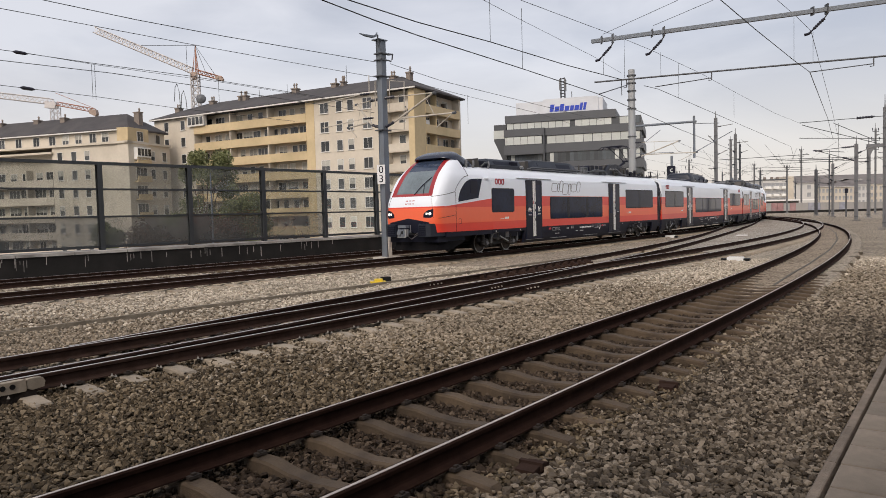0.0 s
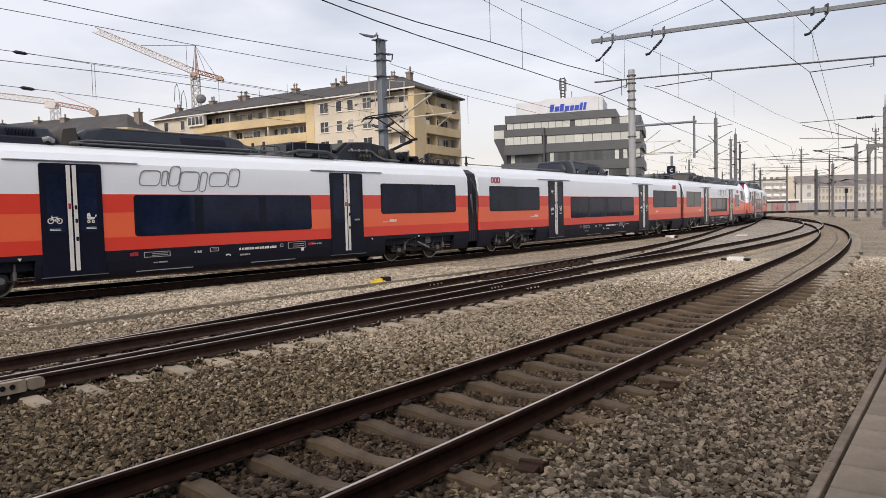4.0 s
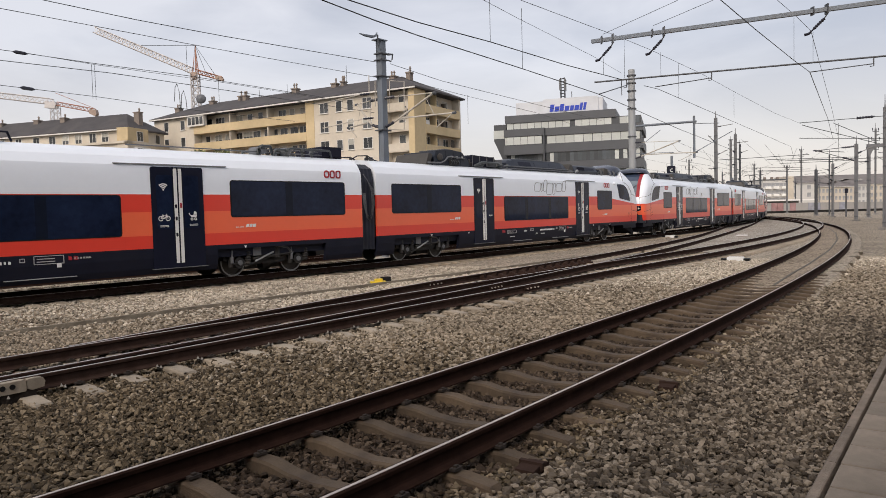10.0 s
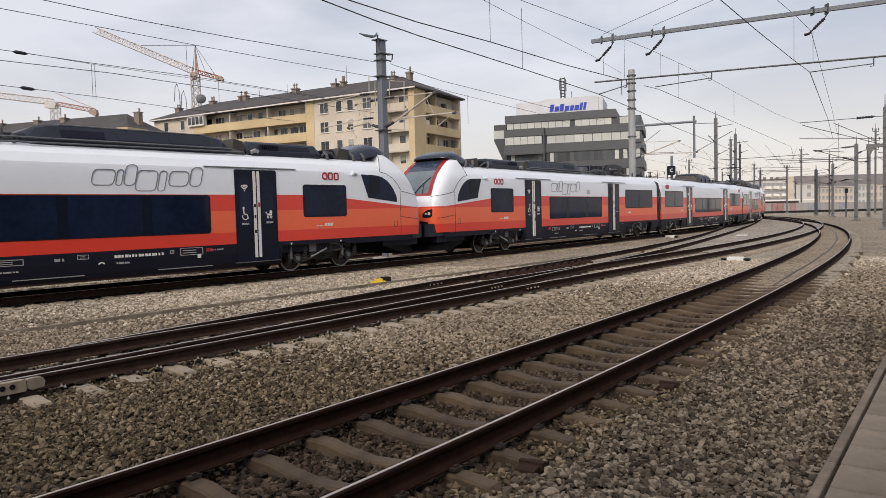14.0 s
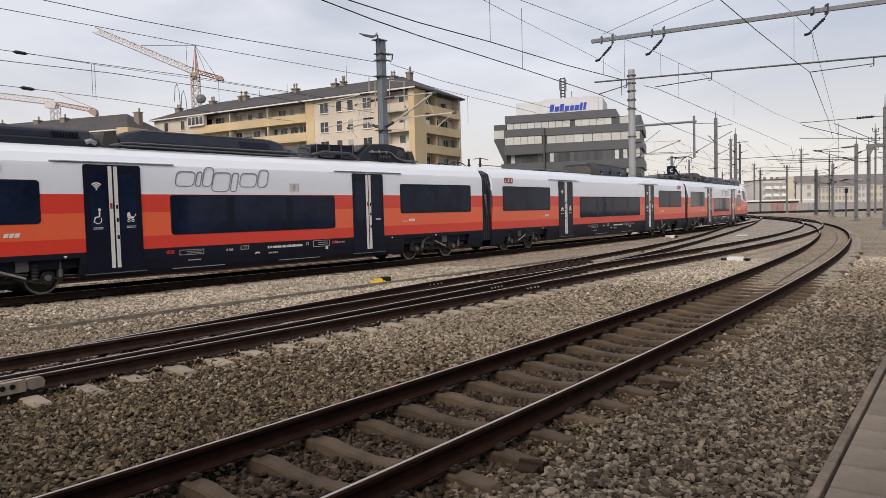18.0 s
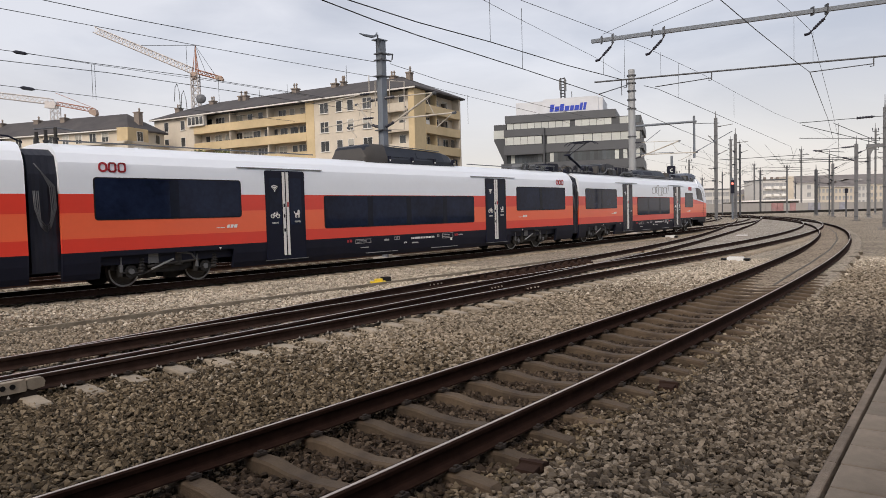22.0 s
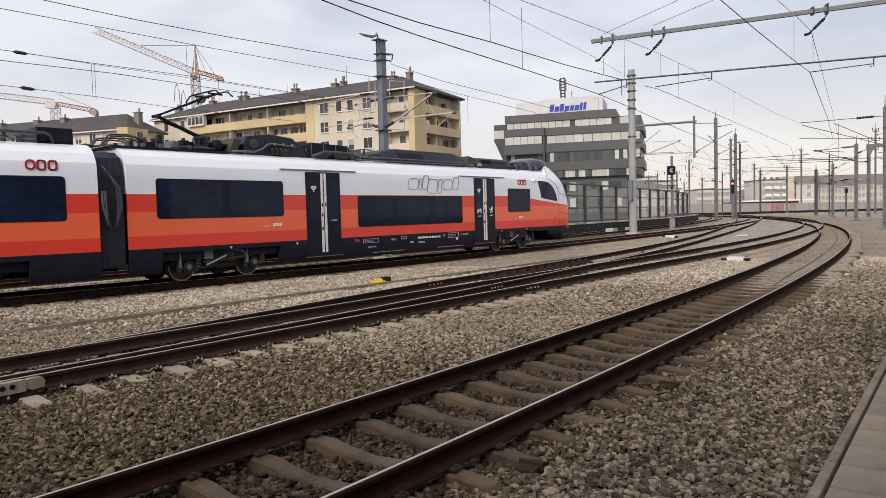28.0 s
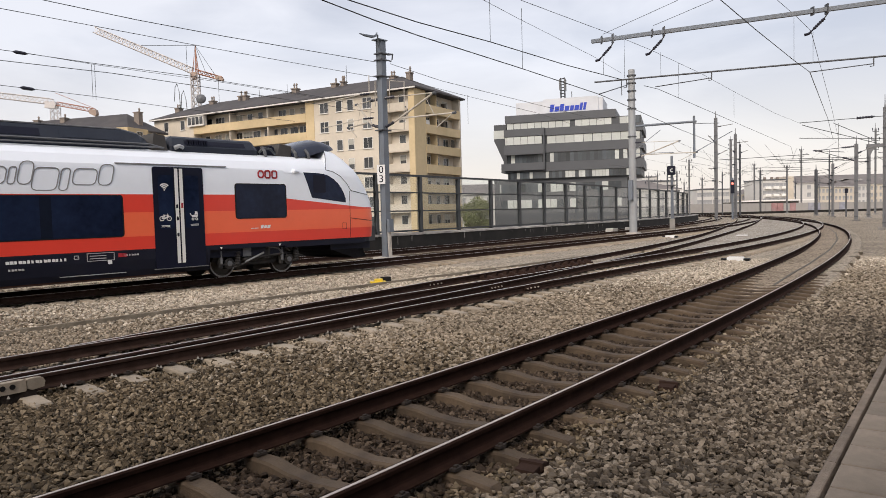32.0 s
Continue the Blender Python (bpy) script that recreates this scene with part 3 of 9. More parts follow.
    part("ballast_verge", Geo().loft(rings2), M_VERGE, t, "brown soiled gravel beside the track")
    part("oil_streak", Geo().loft(rings), M_BRAID, t, "brown oil streak along the track")
    # ballast filled up between the diverging rails
    rings = []
    for s in steps(3.0, 88.0, 2.5):
        xa, ya, ha = on(LINE_DL, s, 0.05)
        xb, yb, hb = on(LINE_M, s + 22.5, GAUGE - 0.05)
        rings.append([(xa, ya, -0.32), (xb, yb, -0.32), (xb, yb, -0.168), (xa, ya, -0.168)])
    part("ballast_fill", Geo().loft(rings), M_FILL, t, "pale fine ballast between the rails")
    # dark anchor caps on two sleeper ends of the near track
    for s in (1.1, 4.05):
        m = spot(LINE_N, s, 1.16, -0.255, 3)
        cap = part("sleeper_anchor", Geo().prism([(-0.13, -0.06), (0.13, -0.06), (0.13, 0.03), (0.03, 0.05), (-0.13, 0.03)], -0.12, 0.04, "y", m), M_RUST, t, "black steel sleeper anchor")
        part("flange", Geo().box(-0.02, 0.02, -0.14, 0.06, 0.0, 0.065, m), M_RUST, cap)
    # bolted joint plates with four bolts
    for line_, s, o in JOINTS:
        m = spot(line_, s, o + 0.028)
        j = part("joint_plate", Geo().box(-0.33, 0.33, -0.014, 0.012, -0.125, -0.045, m), M_RUST, t, "rusty bolted joint plate")
        for x in (-0.24, -0.08, 0.08, 0.24):
            part("bolt", Geo().tube([m @ Vector((x, -0.01, -0.085)), m @ Vector((x, -0.045, -0.085))], 0.018, 6), M_SHINE_N, j)
    # screws that catch the light along the near rail
    g = Geo()
    for s in steps(-6, 6, 0.6):
        for k in (0.10, 0.20):
            x, y, h = on(LINE_M, s + 0.05, GAUGE + k * 0.9)
            g.tube([(x, y, -0.172), (x, y, -0.155), (x, y, -0.138)], [0.020, 0.011, 0.004], 4)
    tagged(part("screws", g, M_CLIPL, t, "pale zinc rail screws"), kind="stuff")

# ================= the train =================
LC, LM, GAP, NOSEGAP = 22.4, 24.5, 0.65, 1.2
HALF = 1.41
# half cross-section from the skirt up to the roof's middle: (half width, height)
SECT = [(1.30, 0.30), (1.36, 0.45), (1.40, 0.72), (1.41, 0.99), (1.41, 1.33), (1.41, 1.96), (1.41, 2.43), (1.405, 2.80), (1.395, 3.10), (1.375, 3.20), (1.24, 3.43), (1.08, 3.58), (0.86, 3.67), (0.48, 3.72), (0.0, 3.73)]
BANDS = [("skirt", M_BLACK, 0, 3, "matt black lower side"), ("lower_band", M_RED, 3, 4, "red band"), ("middle_band", M_ORANGE, 4, 5, "orange-red band"),
         ("upper_band", M_RED, 5, 6, "red band"), ("white_shell", M_WHITE, 6, 14, "glossy white upper body and roof")]


def side_poly(g, poly, k, d0, d1):
    """A flat panel on a side wall: polygon in x and z, from d0 to d1 metres outside the wall."""
    y0, y1 = k * (HALF + d0), k * (HALF + d1)
    pts = poly if k < 0 else poly[::-1]
    g.prism([(a, b) for a, b in pts], y0, y1, "y")


def window(car, k, x0, x1, z0, z1, divides=()):
    w = Geo()
    side_poly(w, rrect(x0, x1, z0, z1, 0.09), k, -0.02, 0.006)
    win = part("window", w, M_RUBBER, car, "black window surround")
    g = Geo()
    cuts = [x0 + 0.03, *divides, x1 - 0.03]
    for a, b in zip(cuts[:-1], cuts[1:]):
        side_poly(g, rrect(a + 0.008, b - 0.008, z0 + 0.03, z1 - 0.03, 0.06), k, 0.0, 0.010)
    part("pane", g, M_TGLASS, win, "dark tinted glass")
    for d in divides:
        g = Geo()
        side_poly(g, [(d - 0.13, z0 + 0.04), (d + 0.13, z0 + 0.04), (d + 0.13, z1 - 0.04), (d - 0.13, z1 - 0.04)], k, 0.0, 0.013)
        part("window_pillar", g, M_PILLAR, win, "dark pillar behind the glass")
    return win


def pictogram(car, k, x, z, kind):
    g = Geo()
    d0, d1 = 0.03, 0.036

    def ring(cx, cz, r, t, n=14, a0=0, a1=360):
        p = [(cx + (r + t) * math.cos(radians(a0 + (a1 - a0) * i / n)), cz + (r + t) * math.sin(radians(a0 + (a1 - a0) * i / n))) for i in range(n + 1)]
        q = [(cx + (r - t) * math.cos(radians(a0 + (a1 - a0) * i / n)), cz + (r - t) * math.sin(radians(a0 + (a1 - a0) * i / n))) for i in range(n + 1)]
        for i in range(n):
            side_poly(g, [p[i], p[i + 1], q[i + 1], q[i]][::-1 if a1 < a0 else 1], k, d0, d1)

    def bar(x0, z0, x1, z1, w=0.012):
        dx, dz = x1 - x0, z1 - z0
        n = math.hypot(dx, dz)
        ox, oz = -dz / n * w, dx / n * w
        side_poly(g, [(x0 - ox, z0 - oz), (x1 - ox, z1 - oz), (x1 + ox, z1 + oz), (x0 + ox, z0 + oz)], k, d0, d1)

    if kind == "waves":
        for r in (0.06, 0.11, 0.16):
            ring(x, z, r, 0.016, 8, 45, 135)
        ring(x, z, 0.012, 0.012, 8)
    if kind == "bicycle":
        ring(x - 0.10, z, 0.06, 0.010)
        ring(x + 0.10, z, 0.06, 0.010)
        for a in ((-0.10, 0, -0.04, 0.09), (-0.04, 0.09, 0.07, 0.09), (0.0, 0, 0.07, 0.09), (0.0, 0, -0.05, 0.11), (-0.10, 0, 0.0, 0), (0.10, 0, 0.06, 0.13)):
            bar(x + a[0], z + a[1], x + a[2], z + a[3], 0.009)
    if kind == "pram":
        ring(x - 0.05, z - 0.05, 0.03, 0.010)
        ring(x + 0.06, z - 0.05, 0.03, 0.010)
        side_poly(g, [(x - 0.10, z + 0.06), (x - 0.07, z), (x + 0.08, z), (x + 0.10, z + 0.06)], k, d0, d1)
        side_poly(g, [(x + 0.0, z + 0.07), (x + 0.10, z + 0.07), (x + 0.09, z + 0.15), (x + 0.03, z + 0.17)], k, d0, d1)
        bar(x - 0.10, z + 0.06, x - 0.13, z + 0.12)
    if kind == "wheelchair":
        ring(x, z, 0.09, 0.012, 12, 150, 370)
        ring(x - 0.05, z + 0.26, 0.018, 0.018, 8)
        bar(x - 0.05, z + 0.22, x - 0.04, z + 0.08, 0.018)
        bar(x - 0.04, z + 0.08, x + 0.06, z + 0.07, 0.014)
        bar(x + 0.06, z + 0.07, x + 0.10, z - 0.06, 0.014)
    for i in range(2):
        side_poly(g, [(x - 0.12, z - 0.20 - 0.03 * i), (x + 0.12, z - 0.20 - 0.03 * i), (x + 0.12, z - 0.185 - 0.03 * i), (x - 0.12, z - 0.185 - 0.03 * i)], k, d0, d1) if kind != "waves" else None
    tagged(part("pictogram", g, M_MARK, car, "white symbol"), kind="stuff")


def door(car, k, x0, x1, signs=("waves", "bicycle", "pram")):
    g = Geo()
    side_poly(g, rrect(x0, x1, 0.42, 3.17, 0.07), k, -0.03, 0.012)
    d = part("door", g, M_DOOR, car, "black double sliding door")
    xm, g, gl, s = (x0 + x1) / 2, Geo(), Geo(), Geo()
    for a, b in ((xm - 0.115, xm - 0.025), (xm + 0.025, xm + 0.115)):
        side_poly(g, [(a, 0.56), (b, 0.56), (b, 3.13), (a, 3.13)], k, 0.0, 0.028)
    part("closing_edge", g, M_DOORW, d, "white edge strips and handrails")
    for a, b in ((x0 + 0.14, xm - 0.17), (xm + 0.17, x1 - 0.14)):
        side_poly(gl, rrect(a, b, 1.50, 2.95, 0.07), k, 0.0, 0.018)
    part("pane", gl, M_TGLASS, d, "dark door glass")
    for i, z in enumerate((2.05, 1.72, 1.28)):
        side_poly(s, rrect(xm - 0.105, xm - 0.045, z, z + 0.11, 0.025, 2), k, 0.0, 0.034)
    part("button", s, M_BLACK, d, "dark door buttons")
    g = Geo()
    side_poly(g, [(x0 - 0.05, 0.42), (x1 + 0.05, 0.42), (x1 + 0.05, 0.44), (x0 - 0.05, 0.44)], k, 0.0, 0.05)
    part("step", g, M_ROOFL, d, "bare metal door step")
    g = Geo()
    side_poly(g, [(x0 - 0.95, 3.225), (x1 + 0.75, 3.225), (x1 + 0.75, 3.245), (x0 - 0.95, 3.245)], k, -0.12, 0.005)
    part("rain_strip", g, M_ZINC_L, car, "grey rain gutter strip")
    xl = xm - 0.42 if k < 0 else xm + 0.42
    xr = xm + 0.42 if k < 0 else xm - 0.42
    g = Geo()
    side_poly(g, [(xm + 0.04, 2.06), (xm + 0.10, 2.06), (xm + 0.10, 2.20), (xm + 0.04, 2.20)], k, 0.0, 0.034)
    part("notice", g, M_LOGO, d, "small red notice")
    if "waves" in signs:
        pictogram(car, k, xl, 2.55, "waves")
    if "bicycle" in signs:
        pictogram(car, k, xl, 1.78, "bicycle")
    if "wheelchair" in signs:
        pictogram(car, k, xl, 1.78, "wheelchair")
    pictogram(car, k, xr, 1.80, "pram" if "pram" in signs else "lines")


def panel_text(car, k, x, z, w, h, n, mat, seed, label):
    """Small unreadable lettering: a row of short bars."""
    rng, g, a = random.Random(seed), Geo(), x
    for i in range(n):
        b = a + w / n * rng.uniform(0.45, 0.9)
        side_poly(g, [(a, z), (b, z), (b, z + h * rng.uniform(0.7, 1.0)), (a, z + h)], k, -0.02, 0.005)
        a += w / n
    tagged(part("lettering", g, mat, car, label), kind="stuff")


def outline(g, pts, t, k):
    for p, q in zip(pts, pts[1:] + pts[:1]):
        dx, dz = q[0] - p[0], q[1] - p[1]
        n = math.hypot(dx, dz)
        ox, oz = -dz / n * t / 2, dx / n * t / 2
        ex, ez = dx / n * t * 0.3, dz / n * t * 0.3
        side_poly(g, [(p[0] - ox - ex, p[1] - oz - ez), (q[0] - ox + ex, q[1] - oz + ez), (q[0] + ox + ex, q[1] + oz + ez), (p[0] + ox - ex, p[1] + oz - ez)], k, -0.01, 0.004)


def logo_strokes(car, k, x, z, w, h):
    """The flank mark: a row of slanted, rounded outline shapes, no letters."""
    g, a = Geo(), 0.0
    for wd, lo, hi in ((0.56, 0.0, 0.40), (0.15, 0.0, 0.40), (0.30, 0.0, 0.54), (0.56, -0.14, 0.40), (0.20, -0.14, 0.40), (0.56, 0.0, 0.40), (0.34, 0.0, 0.52)):
        pts = [(a + p + 0.22 * (q + lo), q) for p, q in rrect(0, wd, lo, hi, min(0.12, wd * 0.4), 3)]
        if k > 0:
            pts = [(w - p, q) for p, q in pts][::-1]
        outline(g, [(x + p, z + q) for p, q in pts], 0.022, k)
        a += wd + 0.05
    tagged(part("flank_mark", g, M_LINE, car, "grey outlined mark"), kind="stuff")


def red_mark(car, k, x, z):
    """A small red mark: a ring and two blocks."""
    g = Geo()
    for i in range(3):
        a = x + (i if k < 0 else 2 - i) * 0.245
        if i == 0:
            o = rrect(a, a + 0.225, z, z + 0.25, 0.10, 4)
            cx, cz = a + 0.112, z + 0.125
            for j in range(len(o)):
                p, q = o[j], o[(j + 1) % len(o)]
                side_poly(g, [p, q, (cx + (q[0] - cx) * 0.6, cz + (q[1] - cz) * 0.6), (cx + (p[0] - cx) * 0.6, cz + (p[1] - cz) * 0.6)], k, -0.01, 0.005)
        else:
            outline(g, rrect(a + 0.02, a + 0.185, z + 0.02, z + 0.23, 0.05, 3), 0.045, k)
    tagged(part("operator_mark", g, M_LOGO, car, "small red mark"), kind="stuff")


def wheelset(car, x):
    w = thing("wheelset", "", "")
    w.parent = car
    w.location = (x, 0, 0.42)
    for k in (-1, 1):
        rings = []
        for y, r in ((0.695, 0.05), (0.695, 0.44), (0.715, 0.45), (0.725, 0.422), (0.83, 0.418), (0.83, 0.34), (0.80, 0.33), (0.795, 0.12), (0.84, 0.11), (0.84, 0.02)):
            rings.append([(r * math.cos(2 * math.pi * i / 28), k * y, r * math.sin(2 * math.pi * i / 28)) for i in range(28)])
        part("wheel", smooth_by_angle(Geo().loft(rings).mesh("wheel", M_WHEEL)), None, w, "bright steel wheel tread")
        rim = [[(r * math.cos(2 * math.pi * i / 28), k * y, r * math.sin(2 * math.pi * i / 28)) for i in range(28)] for y, r in ((0.828, 0.372), (0.834, 0.375), (0.834, 0.414), (0.826, 0.4185))]
        part("rim", Geo().loft(rim, caps=False), M_ZINC_L, w, "bright worn wheel rim")
    part("axle", Geo().tube([(0, -0.69, 0), (0, 0.69, 0)], 0.09, 10), M_UNDER, w)
    return w


def bogie(car, xa, xb):
    g, m = Geo(), (xa + xb) / 2
    b = part("bogie", Geo(), None, car, "grimy bogie with dampers and springs")
    for k in (-1, 1):
        y0, y1 = sorted((k * 0.98, k * 1.12))
        g.prism([(xa - 0.5, 0.50), (xa - 0.2, 0.44), (xa + 0.35, 0.46), (m - 0.5, 0.34), (m + 0.5, 0.34), (xb - 0.35, 0.46), (xb + 0.2, 0.44), (xb + 0.5, 0.50), (xb + 0.45, 0.66), (m + 0.6, 0.62), (m + 0.4, 0.50), (m - 0.4, 0.50), (m - 0.6, 0.62), (xa - 0.45, 0.66)], y0, y1, "y")
        for x in (xa, xb):
            y0, y1 = sorted((k * 0.90, k * 1.22))
            g.prism([(x + 0.17 * math.cos(a), 0.42 + 0.17 * math.sin(a)) for a in (2 * math.pi * i / 10 for i in range(10))], y0, y1, "y")
            g.tube([(x - 0.28, k * 1.17, 0.30), (x - 0.28, k * 1.17, 0.82)], 0.075, 8)
            g.tube([(x + 0.28, k * 1.17, 0.34), (x + 0.28, k * 1.17, 0.82)], 0.065, 8)
            g.tube([(x - 0.28, k * 1.2, 0.40), (x + 0.28, k * 1.2, 0.36)], 0.03, 6)
        g.box(m - 0.42, m - 0.12, *sorted((k * 0.92, k * 1.24)), 0.48, 0.78)
        g.tube([(m + 0.25, k * 1.12, 0.50), (m + 0.25, k * 1.12, 0.92)], 0.17, 10)
        g.tube([(xa + 0.45, k * 1.25, 0.52), (xb - 0.2, k * 1.25, 0.62)], 0.04, 6)
        g.tube([(m - 0.9, k * 1.22, 0.30), (m - 0.3, k * 1.22, 0.46)], 0.035, 6)
    g.box(m - 0.35, m + 0.35, -0.98, 0.98, 0.42, 0.62)
    g.box(xa + 0.12, m - 0.1, -0.66, 0.66, 0.17, 0.74).box(m + 0.1, xb - 0.12, -0.66, 0.66, 0.17, 0.74).box(xa - 0.75, xb + 0.75, -0.62, 0.62, 0.50, 0.80)
    me = g.mesh("bogie", M_UNDER)
    b.data = me
    for k in (-1, 1):
        part("damper", Geo().tube([(m - 0.55, k * 1.27, 0.44), (m + 0.1, k * 1.27, 0.68)], 0.03, 6), M_ZINC_L, b, "pale damper")
        part("bracket", Geo().box(m - 0.62, m - 0.34, *sorted((k * 1.22, k * 1.28)), 0.60, 0.86), M_ROOFL, b)
        part("arm", Geo().tube([(m + 0.2, k * 1.26, 0.86), (m + 0.62, k * 1.26, 0.80), (m + 0.80, k * 1.26, 0.60)], 0.035, 6), M_ROOFL, b)
        for x in (xa, xb):
            part("axle_cap", Geo().prism([(x + 0.08 * math.cos(a), 0.42 + 0.08 * math.sin(a)) for a in (2 * math.pi * i / 8 for i in range(8))], *sorted((k * 1.22, k * 1.26)), "y"), M_ROOFL, b)
            part("damper", Geo().tube([(x - 0.28, k * 1.26, 0.42), (x - 0.28, k * 1.26, 0.60), (x - 0.28, k * 1.26, 0.61), (x - 0.28, k * 1.26, 0.80)], [0.045, 0.045, 0.025, 0.025], 6), M_ROOFL, b, "grey damper")
            part("spring", Geo().tube([(x + 0.28 , k * 1.2, 0.36 + 0.04 * i) for i in range(11)], [0.10 if i % 2 else 0.075 for i in range(11)], 8), M_UNDER, b)
    for x in (xa, xb):
        wheelset(car, x)


def shell(car, x0, x1, wheel_gaps):
    """The straight part of a body, in its painted bands, from x0 to x1. The black skirt is cut away over the bogies."""
    for name, mat, a, b, label in BANDS:
        pts = SECT[a:b + 1]
        if name == "white_shell":
            full = list(pts) + [(-w, z) for w, z in pts[::-1][1:]] + [(-1.2, 2.45), (1.2, 2.45)]
            me = Geo().loft([[(q, y, z) for y, z in full] for q in (x0, x1)]).mesh(name, mat)
            part(name, smooth_by_angle(me, 16), None, car, label)
            continue
        spans = [(x0, x1)]
        if name == "skirt":
            spans, x = [], x0
            for p, q in sorted(wheel_gaps) + [(x1, x1)]:
                spans.append((x, p))
                x = q
        for k in (-1, 1):
            ring = [(k * w, z) for w, z in pts] + [(k * (pts[-1][0] - 0.08), pts[-1][1]), (k * (pts[0][0] - 0.08), pts[0][1])]
            for p, q in spans:
                if q - p > 0.05:
                    part(name, Geo().loft([[(u, y, z) for y, z in ring] for u in (p, q)]), mat, car, label)
            if name == "skirt":
                for p, q in wheel_gaps:
                    part("sill", Geo().box(p, q, *sorted((k * 1.33, k * 1.405)), 0.86, 0.99), mat, car)
    g = Geo()
    g.box(x0 + 0.02, x1 - 0.02, -1.26, 1.26, 0.62, 0.98)
    g.box(x0 + 0.02, x0 + 0.08, -1.33, 1.33, 0.9, 3.05)
    g.box(x1 - 0.08, x1 - 0.02, -1.33, 1.33, 0.9, 3.05)
    part("underframe", g, M_BLACK, car)


def gangway(car, x0, x1):
    """The folded rubber bellows between two cars, carried by the car behind."""
    g = Geo()
    rings = []
    n = 9
    for i in range(n):
        x = x0 + (x1 - x0) * i / (n - 1)
        r = 1.0 if i % 2 else 0.988
        sec = [(1.30 * r, 0.55), (1.32 * r, 1.0), (1.33 * r, 2.9), (1.22 * r, 3.35), (0.9 * r, 3.52), (0, 3.55)]
        rings.append([(x, w, z) for w, z in sec] + [(x, -w, z) for w, z in sec[::-1][1:]])
    g.loft(rings)
    b = part("gangway_bellows", g, M_BELLOWS, car, "black rubber gangway bellows")
    for k in (-1, 1):
        for j, (dx, low, r) in enumerate(((0.13, 1.66, 0.012), (0.17, 1.60, 0.012), (0.21, 1.56, 0.014), (0.24, 1.52, 0.012))):
            c = Geo()
            xm = (x0 + x1) / 2
            c.tube([(xm - 0.2, k * 1.37, 3.15), (xm - 0.06, k * 1.41, 2.95), (xm + dx - 0.02, k * 1.42, 2.6), (xm + dx, k * 1.42, 2.1), (xm + 0.10, k * 1.42, low + 0.12), (xm, k * 1.42, low), (xm - 0.12, k * 1.42, low + 0.14), (xm - dx, k * 1.41, 2.1), (xm - dx, k * 1.37, 2.5)], r, 6)
            part("cable", c, M_CABLE, b, "grey looping jumper cable", smooth=True)
    g = Geo()
    g.box(x0 - 0.02, x1 + 0.02, -0.9, 0.9, 0.5, 0.75)
    part("coupling_plate", g, M_BLACK, car)


def fairing(car, x0, x1, z1, name, mat, label, w=0.85, slope=0.5, blunt=1.0, drop=0.0):
    """A roof housing with sloped ends, leaning sides and flush hatches."""
    rings = []
    for x, top, k in ((x0, z1 - 0.20 * blunt, 0.93), (x0 + slope * 0.35 * blunt, z1 - 0.08 * blunt, 0.98), (x0 + slope * blunt, z1, 1.0), (x1 - slope, z1 - drop, 1.0), (x1 - slope * 0.35, z1 - drop - 0.08, 0.98), (x1, z1 - drop - 0.20, 0.93)):
        a = w * k
        rings.append([(x, -a, 3.64), (x, -a, 3.80), (x, -a * 0.80, top - 0.05), (x, -a * 0.70, top), (x, a * 0.70, top), (x, a * 0.80, top - 0.05), (x, a, 3.80), (x, a, 3.64)])
    f = part(name, Geo().loft(rings), mat, car, label)
    n = max(1, int((x1 - x0 - 2 * slope) / 1.3))
    lean = lambda u, out: (w * (1.0 - 0.20 * u) + out, 3.80 + (z1 - drop * 0.5 - 0.05 - 3.80) * u)
    for i in range(n):
        xa = x0 + slope + (x1 - x0 - 2 * slope) * (i + 0.12) / n
        xb = x0 + slope + (x1 - x0 - 2 * slope) * (i + 0.88) / n
        for k in (-1, 1):
            g = Geo()
            g.loft([[(x, k * lean(u, o)[0], lean(u, o)[1]) for u, o in ((0.2, -0.02), (0.2, 0.012), (0.75, 0.012), (0.75, -0.02))] for x in (xa, xb)])
            part("hatch", g, M_BLACK if (i + int(x0)) % 3 == 0 else mat, f)
    return f


def roof_pipes(car, x0, x1):
    for k in (-1, 1):
        part("roof_pipe", Geo().tube([(x0, k * 0.98, 3.72), (x0 + 0.4, k * 1.0, 3.80), (x1 - 0.4, k * 1.0, 3.80), (x1, k * 0.98, 3.72)], 0.028, 6), M_ROOFL, car, "pale roof conduit")
        part("roof_pipe", Geo().tube([(x0, k * 1.05, 3.68), (x1, k * 1.05, 3.72)], 0.022, 6), M_ROOFL, car, "pale roof conduit")


